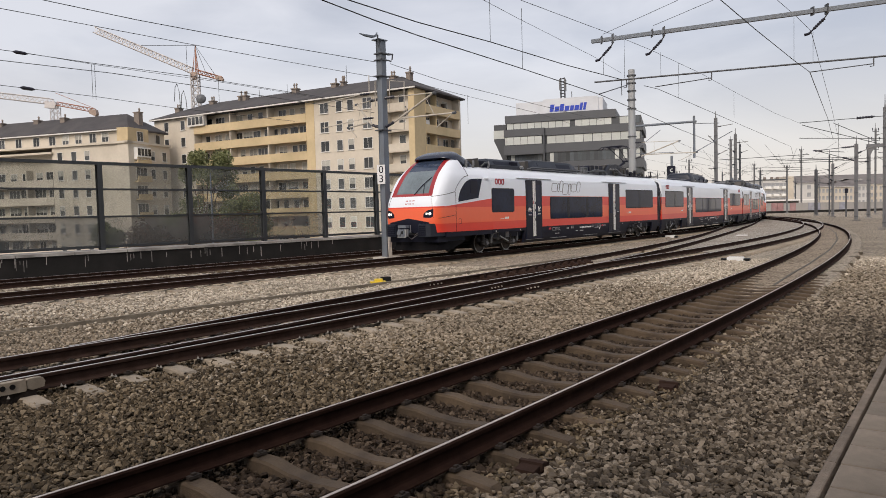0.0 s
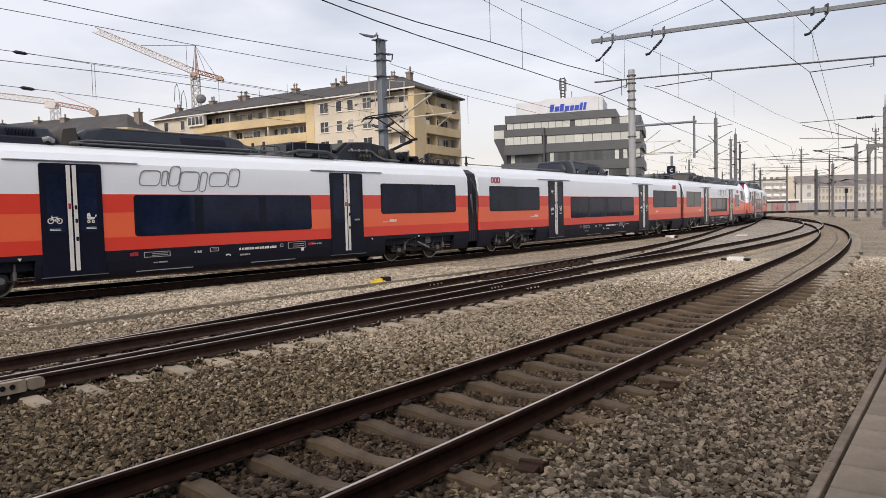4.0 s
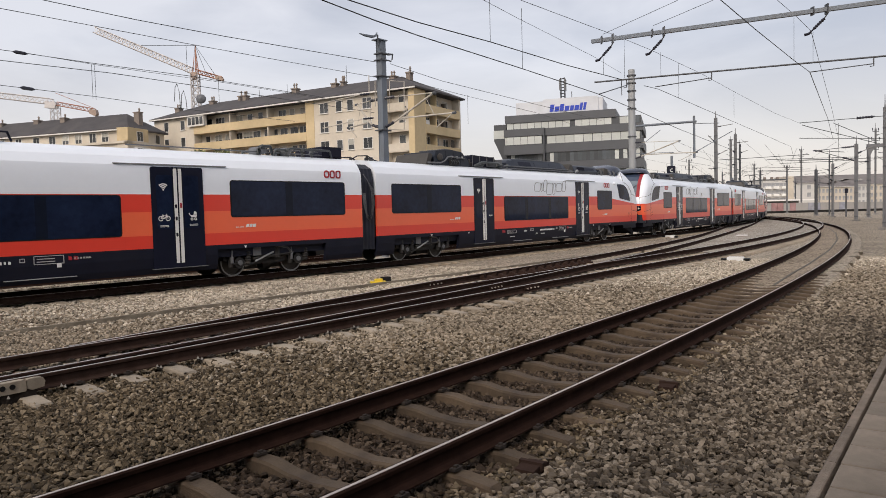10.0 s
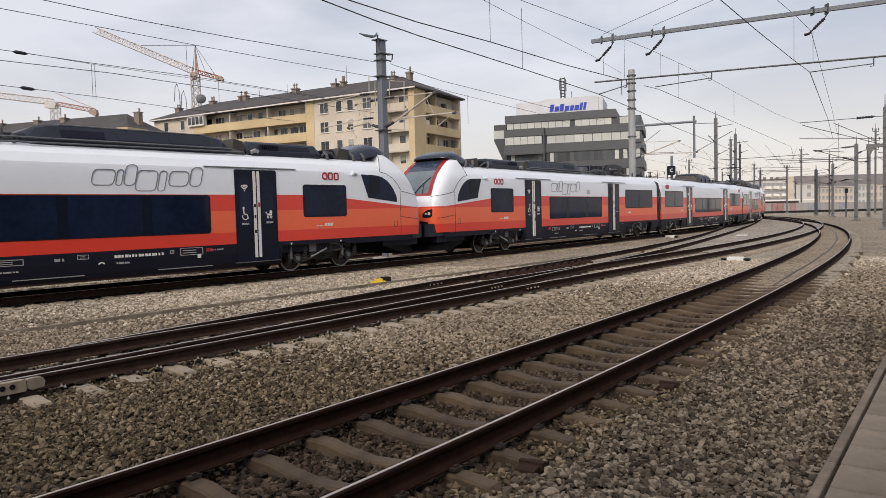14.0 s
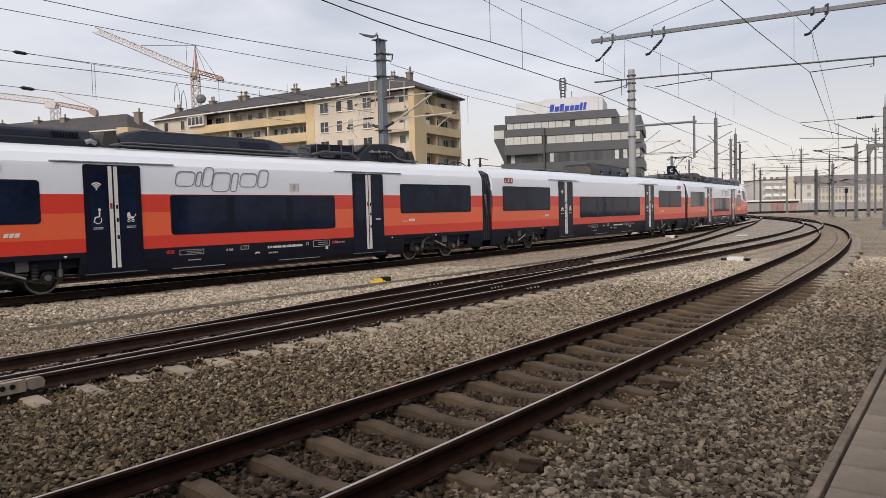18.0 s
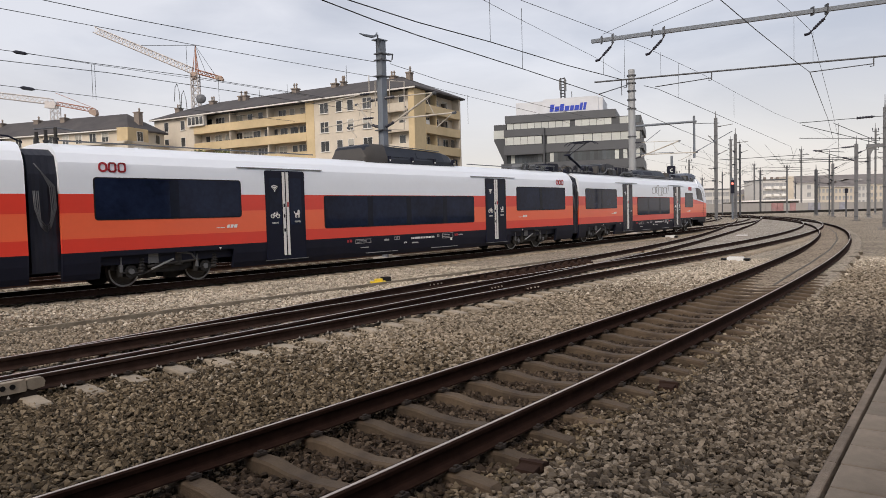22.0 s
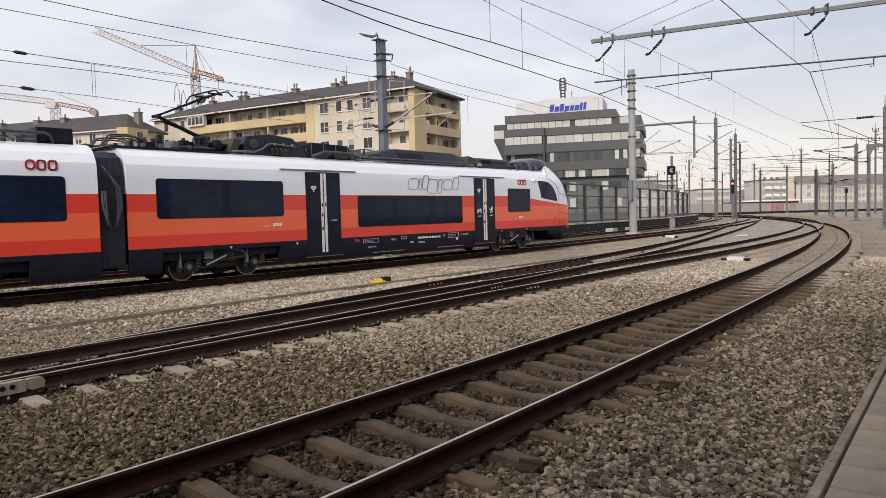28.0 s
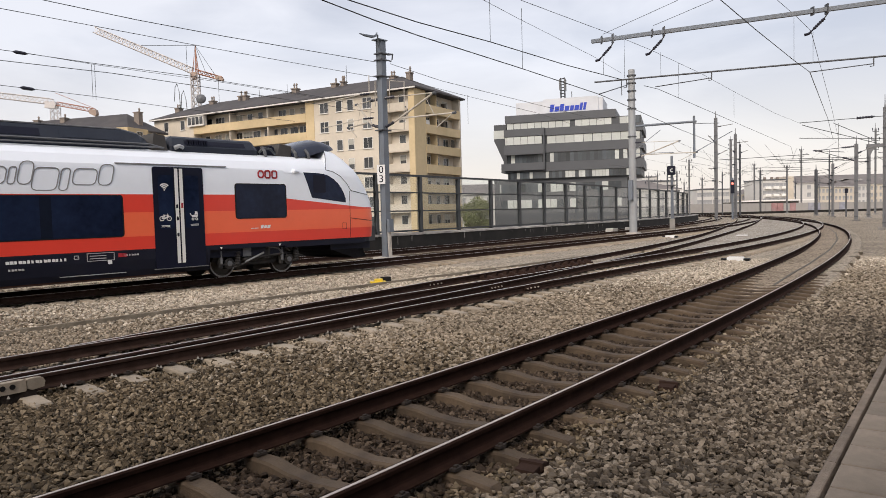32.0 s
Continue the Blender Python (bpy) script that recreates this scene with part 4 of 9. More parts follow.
def pantograph(car, x, raised):
    b = part("pantograph", Geo().box(x - 0.8, x + 0.8, -0.62, 0.62, 3.90, 3.97).box(x - 0.75, x - 0.6, -0.6, -0.45, 3.68, 3.9).box(x + 0.6, x + 0.75, -0.6, -0.45, 3.68, 3.9).box(x - 0.75, x - 0.6, 0.45, 0.6, 3.68, 3.9).box(x + 0.6, x + 0.75, 0.45, 0.6, 3.68, 3.9), M_BLACK, car, "raised current collector" if raised else "lowered current collector")
    knee = (x - 1.25, 4.72) if raised else (x - 1.1, 4.10)
    top = (x + 0.45, 5.46) if raised else (x + 0.4, 4.16)
    foot = (x + 0.55, 4.02)
    g = Geo()
    g.tube([(foot[0], 0, foot[1]), (knee[0], 0, knee[1])], [0.07, 0.05], 8)
    g.tube([(foot[0] + 0.25, 0.05, foot[1]), (knee[0] + 0.12, 0.05, knee[1] - 0.12)], 0.02, 6)
    part("lower_arm", g, M_BLACK, b)
    g = Geo()
    for k in (-1, 1):
        g.tube([(knee[0], k * 0.12, knee[1]), (top[0], k * 0.32, top[1])], 0.022, 6)
    g.tube([(knee[0], -0.2, knee[1]), (knee[0], 0.2, knee[1])], 0.05, 8)
    g.tube([(top[0], -0.36, top[1]), (top[0], 0.36, top[1])], 0.03, 6)
    part("upper_arm", g, M_BLACK, b)
    g = Geo()
    for dx in (-0.2, 0.2):
        zt = top[1] + 0.08
        g.tube([(top[0] + dx, -0.95, zt - 0.18), (top[0] + dx, -0.72, zt - 0.02), (top[0] + dx, -0.5, zt), (top[0] + dx, 0.5, zt), (top[0] + dx, 0.72, zt - 0.02), (top[0] + dx, 0.95, zt - 0.18)], 0.024, 6)
    for k in (-0.36, 0.36):
        g.box(top[0] - 0.24, top[0] + 0.24, k - 0.02, k + 0.02, top[1], top[1] + 0.05)
    part("collector_head", g, M_BLACK, b)
    return b


def ribbed(car, x, y, z0, h, r, n=7):
    pts, rad = [], []
    for i in range(n):
        a = z0 + h * i / n
        pts += [(x, y, a), (x, y, a + h * 0.45 / n), (x, y, a + h * 0.5 / n), (x, y, a + h * 0.95 / n)]
        rad += [r, r, r * 0.72, r * 0.72]
    return part("insulator", Geo().tube(pts + [(x, y, z0 + h)], rad + [r * 0.5], 10), M_INSUL, car, "dark ribbed insulator")


def collector_deck(car):
    """High-voltage gear round the current collector's foot."""
    part("deck_plate", Geo().box(-0.1, 3.4, -0.95, 0.95, 3.66, 3.72), M_BLACK, car)
    part("drum", Geo().tube([(3.15, -0.75, 3.92), (3.15, -0.70, 3.92), (3.15, 0.70, 3.92), (3.15, 0.75, 3.92)], [0.10, 0.17, 0.17, 0.10], 12), M_BLACK, car, "black cross drum")
    for x, y, h, r in ((2.72, -0.62, 0.44, 0.15), (2.72, 0.55, 0.44, 0.15), (2.50, -0.62, 0.42, 0.11), (1.42, -0.55, 0.42, 0.12), (1.42, 0.5, 0.42, 0.12), (1.20, -0.60, 0.30, 0.08), (0.62, -0.5, 0.22, 0.07), (0.62, 0.4, 0.22, 0.07)):
        ribbed(car, x, y, 3.70, h, r)
    part("pipe", Geo().tube([(2.75, -0.86, 3.80), (2.45, -0.86, 3.82), (2.32, -0.84, 3.86), (2.28, -0.80, 4.00), (2.34, -0.76, 4.08), (2.6, -0.72, 4.10)], 0.03, 8), M_PIPE, car, "grey bent pipe", smooth=True)
    part("pipe", Geo().tube([(2.9, -0.92, 3.78), (1.7, -0.92, 3.78), (1.55, -0.88, 3.74)], 0.025, 8), M_PIPE, car, "grey pipe", smooth=True)
    part("roof_box", Geo().prism([(2.02, 3.70), (2.24, 3.70), (2.24, 3.96), (2.18, 4.0), (2.02, 3.98)], -0.7, 0.6, "y"), M_BLACK, car, "black switch box")
    part("roof_box", Geo().prism([(1.78, 3.70), (1.96, 3.70), (1.96, 3.94), (1.80, 3.98)], -0.6, -0.1, "y"), M_ROOFL, car, "pale grey box")
    part("roof_box", Geo().box(0.92, 1.14, -0.7, -0.3, 3.70, 3.88), M_BLACK, car)
    part("arrester", Geo().tube([(1.05, -0.45, 3.86), (1.05, -0.45, 3.92), (1.0, -0.45, 4.02)], [0.07, 0.05, 0.06], 8), M_PIPE, car, "grey arrester")
    for i, (y, h) in enumerate(((-0.55, 0.20), (-0.40, 0.26), (-0.25, 0.17), (0.25, 0.22), (0.45, 0.18))):
        pts = [(1.0, y, 3.84 + 0.02 * i), (0.78, y, 3.90 + h * 0.5), (0.55, y, 3.82 + h), (0.25, y, 3.80 + h), (0.05, y, 3.82 + h * 0.8), (-0.10, y, 3.76), (-0.35, y, 3.70), (-0.62, y, 3.74)]
        part("braided_cable", Geo().tube(pts, 0.026, 6), M_BUNDLE if i % 2 else M_BRAID, car, "looped braided cable", smooth=True)
    for x, y in ((2.15, -0.82), (1.62, -0.84), (1.3, -0.82), (0.8, -0.8), (0.35, -0.8)):
        part("bracket", Geo().box(x - 0.05, x + 0.05, y - 0.04, y + 0.04, 3.66, 3.84), M_ROOFL, car)


def roof_gear(car, x0, x1, seed):
    """Boxes, insulators and busbars on the open part of the roof."""
    rng = random.Random(seed)
    x = x0
    while x < x1 - 0.5:
        w = rng.uniform(0.35, 0.9)
        h = rng.uniform(0.12, 0.36)
        g = Geo()
        if rng.random() < 0.5:
            g.box(x, x + w, -0.75, 0.75, 3.66, 3.72 + h)
            g.box(x + 0.05, x + w - 0.05, -0.79, 0.79, 3.74, 3.68 + h)
            part("roof_box", g, rng.choice((M_ROOFG, M_BLACK, M_ROOFL)), car)
        else:
            for k in (-0.6, 0.0, 0.6):
                c = x + w / 2
                part("insulator", Geo().tube([(c, k, 3.68), (c, k, 3.78), (c, k, 3.80), (c, k, 3.84), (c, k, 3.86), (c, k, 3.82 + h)], [0.05, 0.05, 0.08, 0.08, 0.045, 0.045], 8), M_UNDER, car)
            part("busbar", g.tube([(c - 0.5, -0.6, 3.74 + h), (c, -0.6, 3.82 + h), (c + 0.6, -0.6, 3.76 + h)], 0.02, 6), M_ROOFL, car)
        x += w + rng.uniform(0.05, 0.3)


def roof_clutter(car, x0, x1, seed):
    """Bent pipes, valves and small tanks lying on the open roof."""
    rng = random.Random(seed)
    for i in range(7):
        a, b = sorted((rng.uniform(x0, x1), rng.uniform(x0, x1)))
        b = max(b, a + 0.7)
        y, z, r = rng.uniform(-1.0, 0.9), rng.uniform(3.76, 3.98), rng.choice((0.025, 0.035, 0.05))
        part("pipe", Geo().tube([(a, y, 3.68), (a + 0.08, y, z - 0.04), (a + 0.18, y, z), (b - 0.25, y, z), (b - 0.12, y + 0.12, z - 0.03), (b, y + 0.2, 3.7)], r, 7), M_PIPE, car, "grey bent roof pipe", smooth=True)
    for i in range(5):
        x, y = rng.uniform(x0, x1), rng.uniform(-1.0, -0.3)
        z = rng.uniform(3.74, 3.84)
        part("valve", Geo().tube([(x, y, 3.66), (x, y, z), (x, y, z + 0.02), (x, y, z + 0.10)], [0.04, 0.04, 0.09, 0.07], 8), M_PIPE, car)
    for i in range(2):
        x = rng.uniform(x0 + 0.3, x1 - 0.3)
        part("air_tank", Geo().tube([(x, -0.85, 3.84), (x, -0.80, 3.84), (x, -0.2, 3.84), (x, -0.15, 3.84)], [0.06, 0.13, 0.13, 0.06], 10), M_ROOFL, car, "grey roof tank")


# ---- the cab end ----
# by height: where the front stands before the body's end, and the half width
NOSE_F = [(0.99, 0.30), (1.45, 0.35), (1.95, 0.32), (2.20, 0.27), (2.43, 0.17), (2.8, -0.03), (3.27, -0.37), (3.6, -0.72), (3.82, -1.00), (3.98, -1.28)]
NOSE_W = [(0.99, 1.40), (1.40, 1.41), (2.43, 1.41), (2.80, 1.405), (3.05, 1.395), (3.25, 1.35), (3.60, 1.20), (3.82, 1.08), (3.98, 0.94)]
CORNER, SQUARE = 1.25, 5.6


def line(tab, v):
    for (a, p), (b, q) in zip(tab[:-1], tab[1:]):
        if v <= b:
            return p + (q - p) * min(max((v - a) / (b - a), 0), 1)
    return tab[-1][1]


def front_x(y, z):
    """How far forward the nose reaches at a place across and a height."""
    w = line(NOSE_W, z)
    return line(NOSE_F, z) - CORNER + CORNER * max(1 - min(abs(y) / w, 1) ** SQUARE, 0) ** (1 / SQUARE)


def side_y(x, z):
    """Half width of the nose at a place along and a height."""
    u = (x - line(NOSE_F, z) + CORNER) / CORNER
    return line(NOSE_W, z) * (max(1 - min(max(u, 0), 1) ** SQUARE, 0) ** (1 / SQUARE))


def back_x(z):
    return -3.55 if z <= 3.25 else -1.90 + 0.26 * min((z - 3.25) / 0.6, 1)


def paint_edge(x):
    """Height of the line between white and red, x metres from the nose tip."""
    return 2.43 - 0.42 * min(max((x + 4.7) / 4.4, 0), 1)


def split(polys, fn):
    """Cuts flat polygons along the line where fn is nought; returns those above and those below."""
    up, low = [], []
    for q in polys:
        d = [fn(p) for p in q]
        if min(d) >= 0:
            up.append(q)
        elif max(d) <= 0:
            low.append(q)
        else:
            a, b = [], []
            for k in range(len(q)):
                p, o, dp, do = q[k], q[(k + 1) % len(q)], d[k], d[(k + 1) % len(q)]
                (a if dp >= 0 else b).append(p)
                if (dp < 0) != (do < 0):
                    t = dp / (dp - do)
                    m = tuple(u + (v - u) * t for u, v in zip(p, o))
                    a.append(m)
                    b.append(m)
            if len(a) > 2:
                up.append(a)
            if len(b) > 2:
                low.append(b)
    return up, low


def joined(name, polys, mat, car, label):
    ids, v, f = {}, [], []
    for q in polys:
        face = []
        for p in q:
            key = tuple(round(a, 4) for a in p)
            if key not in ids:
                ids[key] = len(v)
                v.append(p)
            if ids[key] not in face:
                face.append(ids[key])
        if len(face) > 2:
            f.append(tuple(face))
    return part(name, smooth_by_angle(Geo().add(v, f).mesh(name, mat), 40), None, car, label)


def on_nose(L, y, z, out):
    """A point on the nose's skin, lifted off it."""
    e = 0.01
    n = Vector((1.0, -(front_x(y + e, z) - front_x(y - e, z)) / (2 * e), -(front_x(y, z + e) - front_x(y, z - e)) / (2 * e))).normalized()
    return Vector((L + front_x(y, z), y, z)) + n * out


def patch(L, ys, lo, hi, out, back=-0.03):
    """A plate that follows the nose's skin: heights lo and hi at each place across."""
    rings = [[on_nose(L, y, a, back), on_nose(L, y, a, out), on_nose(L, y, (a + b) / 2, out), on_nose(L, y, b, out), on_nose(L, y, b, back)] for y, a, b in zip(ys, lo, hi)]
    return Geo().loft(rings)


def cab_end(car, L, coupled, lit):
    zs = [0.99 + 2.99 * i / 52 for i in range(53)]
    cols = 30
    grid = []
    for z in zs:
        F, w, xb = line(NOSE_F, z), line(NOSE_W, z), back_x(z)
        half = [(xb, w)]
        for j in range(1, cols + 1):
            t = math.pi / 2 * (j / cols)
            half.append((F - CORNER + CORNER * math.sin(t) ** (2 / SQUARE), w * math.cos(t) ** (2 / SQUARE) if j < cols else 0.0))
        half[1] = (min(half[1][0], F - CORNER * 0.9), w) if half[1][0] > xb else (xb + 0.01, w)
        half = [(max(x, xb), y) for x, y in half]
        grid.append([(L + x, y, z) for x, y in half] + [(L + x, -y, z) for x, y in half[::-1][1:]])
    quads = []
    for i in range(len(zs) - 1):
        for j in range(2 * cols):
            quads.append([grid[i][j], grid[i][j + 1], grid[i + 1][j + 1], grid[i + 1][j]])
    top = grid[-1]
    quads += [[top[j], top[j + 1], top[2 * cols - j - 1], top[2 * cols - j]] for j in range(cols)]
    k0 = next(i for i, z in enumerate(zs) if z > 3.25)
    quads += [[grid[i][0], grid[i + 1][0], grid[i + 1][-1], grid[i][-1]] for i in range(k0, len(zs) - 1)]
    edge = lambda z: 1.06 - 0.11 * (z - 2.43)
    hole, rest = split(quads, lambda p: min(edge(p[2]) - abs(p[1]), p[2] - 2.43, p[0] - L + 1.45))
    # flush skin cut out to be coloured black like a shaded recess
    slot, rest = split(rest, lambda p: min(1.02 - abs(p[1]), 1.56 - abs(p[1]) * 0.16 - p[2], p[0] - L + 0.3))
    white, rest = split(rest, lambda p: p[2] - paint_edge(p[0] - L))
    upper, rest = split(rest, lambda p: p[2] - 1.96)
    orange, lower = split(rest, lambda p: p[2] - 1.33)
    for name, polys, mat, label in (("white_nose", white, M_WHITE, "glossy white nose cover"), ("upper_nose", upper, M_RED, "red band"), ("orange_nose", orange, M_ORANGE, "orange-red nose"),
                                    ("lower_nose", lower, M_RED, "red band"), ("front_recess", slot, M_BLACK, "black recess behind the coupler")):
        joined(name, polys, mat, car, label)
    # the sunk windscreen with its dark red reveals
    hs = [2.53 + 1.39 * i / 16 for i in range(17)]
    ws = [-1 + i / 8 for i in range(17)]
    sunk = lambda y, z: L + front_x(y, z) - 0.035
    rows = [[(sunk(w * (edge(z) - 0.21), z), w * (edge(z) - 0.21), z) for w in ws] for z in hs]
    face = [[rows[i][j], rows[i][j + 1], rows[i + 1][j + 1], rows[i + 1][j]] for i in range(16) for j in range(16)]
    display, screen = split(face, lambda p: p[2] - 3.46)
    joined("windscreen", screen, M_SCREEN, car, "sloping windscreen glass")
    joined("display", display, M_DISPLAY, car, "dark destination display glass")
    for k in (-1, 1):
        a = [(L + front_x(edge(z), z) + 0.004, k * edge(z), z) for z in [2.43] + hs]
        b = [(sunk(edge(z) - 0.21, z), k * (edge(z) - 0.21), z) for z in [2.53] + hs]
        joined("pillar", [[a[i], a[i + 1], b[i + 1], b[i]] for i in range(len(a) - 1)], M_DRED, car, "dark red windscreen surround")
    yy = [-1 + i / 10 for i in range(21)]
    a = [(L + front_x(y * 1.06, 2.43) + 0.003, y * 1.06, 2.43) for y in yy]
    b = [(sunk(y * 0.86, 2.53) + 0.002, y * 0.86, 2.535) for y in yy]
    joined("lower_sill", [[a[i], a[i + 1], b[i + 1], b[i]] for i in range(20)], M_DRED, car, "dark red windscreen sill")
    # roof of the body behind the nose cover
    pts = SECT[8:]
    full = list(pts) + [(-w, z) for w, z in pts[::-1][1:]]
    part("cab_roof", smooth_by_angle(Geo().loft([[(L + q, y, z) for y, z in full] for q in (-3.55, -1.80)]).mesh("cab_roof", M_WHITE), 30), None, car, "glossy white cab roof")
    # roof cap over the windscreen
    rings = []
    for x, w, zt, zb in ((-1.02, 0.62, 4.03, 3.99), (-1.08, 0.80, 4.09, 3.97), (-1.24, 0.93, 4.18, 3.94), (-1.5, 1.00, 4.27, 3.88), (-1.85, 1.02, 4.31, 3.84), (-2.2, 0.98, 4.22, 3.72), (-2.55, 0.93, 4.10, 3.66), (-2.85, 0.88, 4.00, 3.66)):
        rings.append([(L + x, w * math.copysign(abs(math.cos(a)) ** 0.6, math.cos(a)), zb + (zt - zb) * max(math.sin(a), 0) ** 0.75) for a in (math.pi * i / 14 for i in range(15))])
    part("roof_cap", smooth_by_angle(Geo().loft(rings).mesh("roof_cap", M_CAP), 50), None, car, "dark blue-grey roof cap")
    part("roof_unit", Geo().prism([(L - 4.05, 3.66), (L - 3.45, 3.66), (L - 3.45, 3.92), (L - 3.55, 3.98), (L - 4.05, 3.94)], -0.80, 0.80, "y"), M_BLACK, car, "black roof equipment box")
    part("cap_joint", Geo().prism([(L - 3.42, 3.66), (L - 2.90, 3.66), (L - 2.86, 4.0), (L - 3.30, 4.06)], -0.88, 0.88, "y"), M_ENDCAP, car, "grey-brown joint cover")
    for k in (-1, 1):
        part("hose_loop", Geo().tube([(L - 3.5, k * 0.9, 3.72), (L - 3.7, k * 0.95, 3.86), (L - 3.95, k * 0.92, 3.88), (L - 4.1, k * 0.9, 3.74)], 0.04, 7), M_PIPE, car, smooth=True)
    g = Geo()
    for k in (-1, 1):
        for x in (-2.25, -2.75, -3.9):
            part("roof_fitting", Geo().tube([(L + x, k * 0.98, 3.62), (L + x - 0.05, k * 1.0, 3.78), (L + x - 0.12, k * 0.93, 3.92)], 0.05, 6), M_ROOFL, car, "grey hose fitting")
    # cab side windows
    for k in (-1, 1):
        g = Geo()
        side_poly(g, [(L - 2.51, 2.34), (L - 1.11, 2.18), (L - 1.12, 2.32), (L - 1.19, 2.50), (L - 1.29, 2.66), (L - 1.42, 2.81), (L - 1.60, 2.95), (L - 1.80, 3.05), (L - 2.02, 3.11), (L - 2.3, 3.13), (L - 2.80, 3.14)], k, -0.12, 0.006)
        w = part("cab_window", g, M_TGLASS, car, "dark curved cab side window")
        g = Geo()
        side_poly(g, rrect(L - 2.45, L - 1.95, 2.50, 3.06, 0.05), k, 0.0, 0.012)
        part("vent_window", g, M_DOOR, w)
        g = Geo().tube([(L - 2.98, k * 1.40, 3.16), (L - 3.2, k * 1.41, 3.16), (L - 3.24, k * 1.40, 3.16)], [0.02, 0.085, 0.05], 10)
        part("camera_pod", g, M_WHITE, car, "small white camera pod")
        # seam lines of the nose cover
        g = Geo()
        pts = [(-1.66, 3.92), (-1.72, 3.7), (-1.82, 3.45), (-1.88, 3.25), (-1.6, 3.20), (-1.3, 3.05), (-1.05, 2.82), (-0.88, 2.58), (-0.4, 2.49), (0.02, 2.43), (0.14, 2.40)]
        fine = [(p[0] + (q[0] - p[0]) * i / 8, p[1] + (q[1] - p[1]) * i / 8) for p, q in zip(pts[:-1], pts[1:]) for i in range(8)] + [pts[-1]]
        g.tube([(L + a, k * (side_y(a, b) + 0.004), b) for a, b in fine], 0.010, 4)
        g.tube([(L - 0.94, k * (side_y(-0.94, z) + 0.002), z) for z in (1.0, 1.6, 2.1, 2.56)], 0.009, 4)
        g.tube([(L - 0.94 + 1.04 * i / 16, k * (side_y(-0.94 + 1.04 * i / 16, 1.66 - 0.12 * i / 16) + 0.003), 1.66 - 0.12 * i / 16) for i in range(17)], 0.008, 4)
        g.tube([on_nose(L, k * 1.18, 1.56, 0.002), on_nose(L, k * 1.14, 1.95, 0.002), on_nose(L, k * 1.10, 2.2, 0.002), on_nose(L, k * 1.06, 2.42, 0.002)], 0.008, 4)
        g.tube([(L - 1.28, k * 1.412, 1.30), (L - 1.12, k * 1.412, 1.30), (L - 1.12, k * 1.412, 1.50), (L - 1.28, k * 1.412, 1.50), (L - 1.28, k * 1.412, 1.30)], 0.007, 4)
        part("seam", g, M_BLACK, car, "dark panel seam")
        # headlamp
        ys = [k * (0.76 + 0.42 * i / 6) for i in range(7)]
        h = part("headlamp", patch(L, ys, [1.59, 1.58, 1.575, 1.57, 1.57, 1.58, 1.64], [1.70, 1.78, 1.83, 1.865, 1.88, 1.895, 1.90], 0.008), M_DOOR, car, "dark headlamp housing")
        for y, r in ((0.92, 0.042), (1.06, 0.058)):
            c = on_nose(L, k * y, 1.73, 0.0)
            d = (on_nose(L, k * y, 1.73, 0.03) - c)
            part("lamp_lens", Geo().tube([c, c + d, c + d * 1.3], [r, r, r * 0.6], 12), M_LAMP_ON if lit else M_LAMP, h, "lit headlamp lens" if lit else "pale headlamp lens")
        # crash blocks
        g = Geo().prism([(L - 0.30, k * 0.60), (L + 0.47, k * 0.60), (L + 0.49, k * 0.98), (L + 0.40, k * 1.16), (L - 0.05, k * 1.33), (L - 0.30, k * 1.33)][::k], 0.84, 1.34, "z")
        bl = part("crash_block", g, M_ROOFG, car, "black ribbed crash block")
        for z in (0.89, 0.97, 1.05, 1.13, 1.21):
            part("rib", Geo().box(L + 0.46, L + 0.515, *sorted((k * 0.62, k * 0.98)), z, z + 0.045), M_BLACK, bl)
    # front apron and plough
    rings = []
    for z, f, q in ((0.29, 0.30, -0.75), (0.38, 0.24, -0.95), (0.48, 0.17, -1.3), (0.62, 0.14, -1.7)):
        rings.append([(L + q, -1.33, z), (L + f - 0.85, -1.30, z), (L + f - 0.30, -1.12, z), (L + f - 0.06, -0.6, z), (L + f, 0, z), (L + f - 0.06, 0.6, z), (L + f - 0.30, 1.12, z), (L + f - 0.85, 1.30, z), (L + q, 1.33, z)])
    part("snow_plough", Geo().loft(rings), M_APRON, car, "grimy black front apron")
    part("coupler_pocket", Geo().box(L - 1.7, L + 0.05, -1.25, 1.25, 0.60, 1.0), M_BLACK, car)
    r = 0.0 if coupled else 0.34
    g = Geo().tube([(L - 0.3, 0, 1.0), (L + 0.3 + r, 0, 1.0)], 0.09, 10).box(L + 0.22 + r, L + 0.50 + r, -0.15, 0.15, 0.86, 1.14).tube([(L + 0.46 + r, -0.07, 1.0), (L + 0.545 + r, -0.07, 1.0)], [0.13, 0.09], 12).box(L + 0.2 + r, L + 0.42 + r, -0.2, 0.2, 1.20, 1.30)
    c = part("coupler", g, M_ZINC, car, "grey automatic coupler")
    hole = [(L + 0.505 + r, 0.08 + 0.05 * math.cos(a), 1.02 + 0.07 * math.sin(a)) for a in (2 * math.pi * i / 12 for i in range(12))]
    part("coupler_mouth", Geo().add(hole, [tuple(range(12))]), M_RUBBER, c, "dark coupler mouth")
    part("coupler_plate", Geo().box(L + 0.40 + r, L + 0.47 + r, -0.2, 0.2, 0.82, 0.86).box(L + 0.30 + r, L + 0.44 + r, 0.15, 0.23, 0.86, 1.14), M_ZINC_L, c, "pale coupler plate")
    g = Geo()
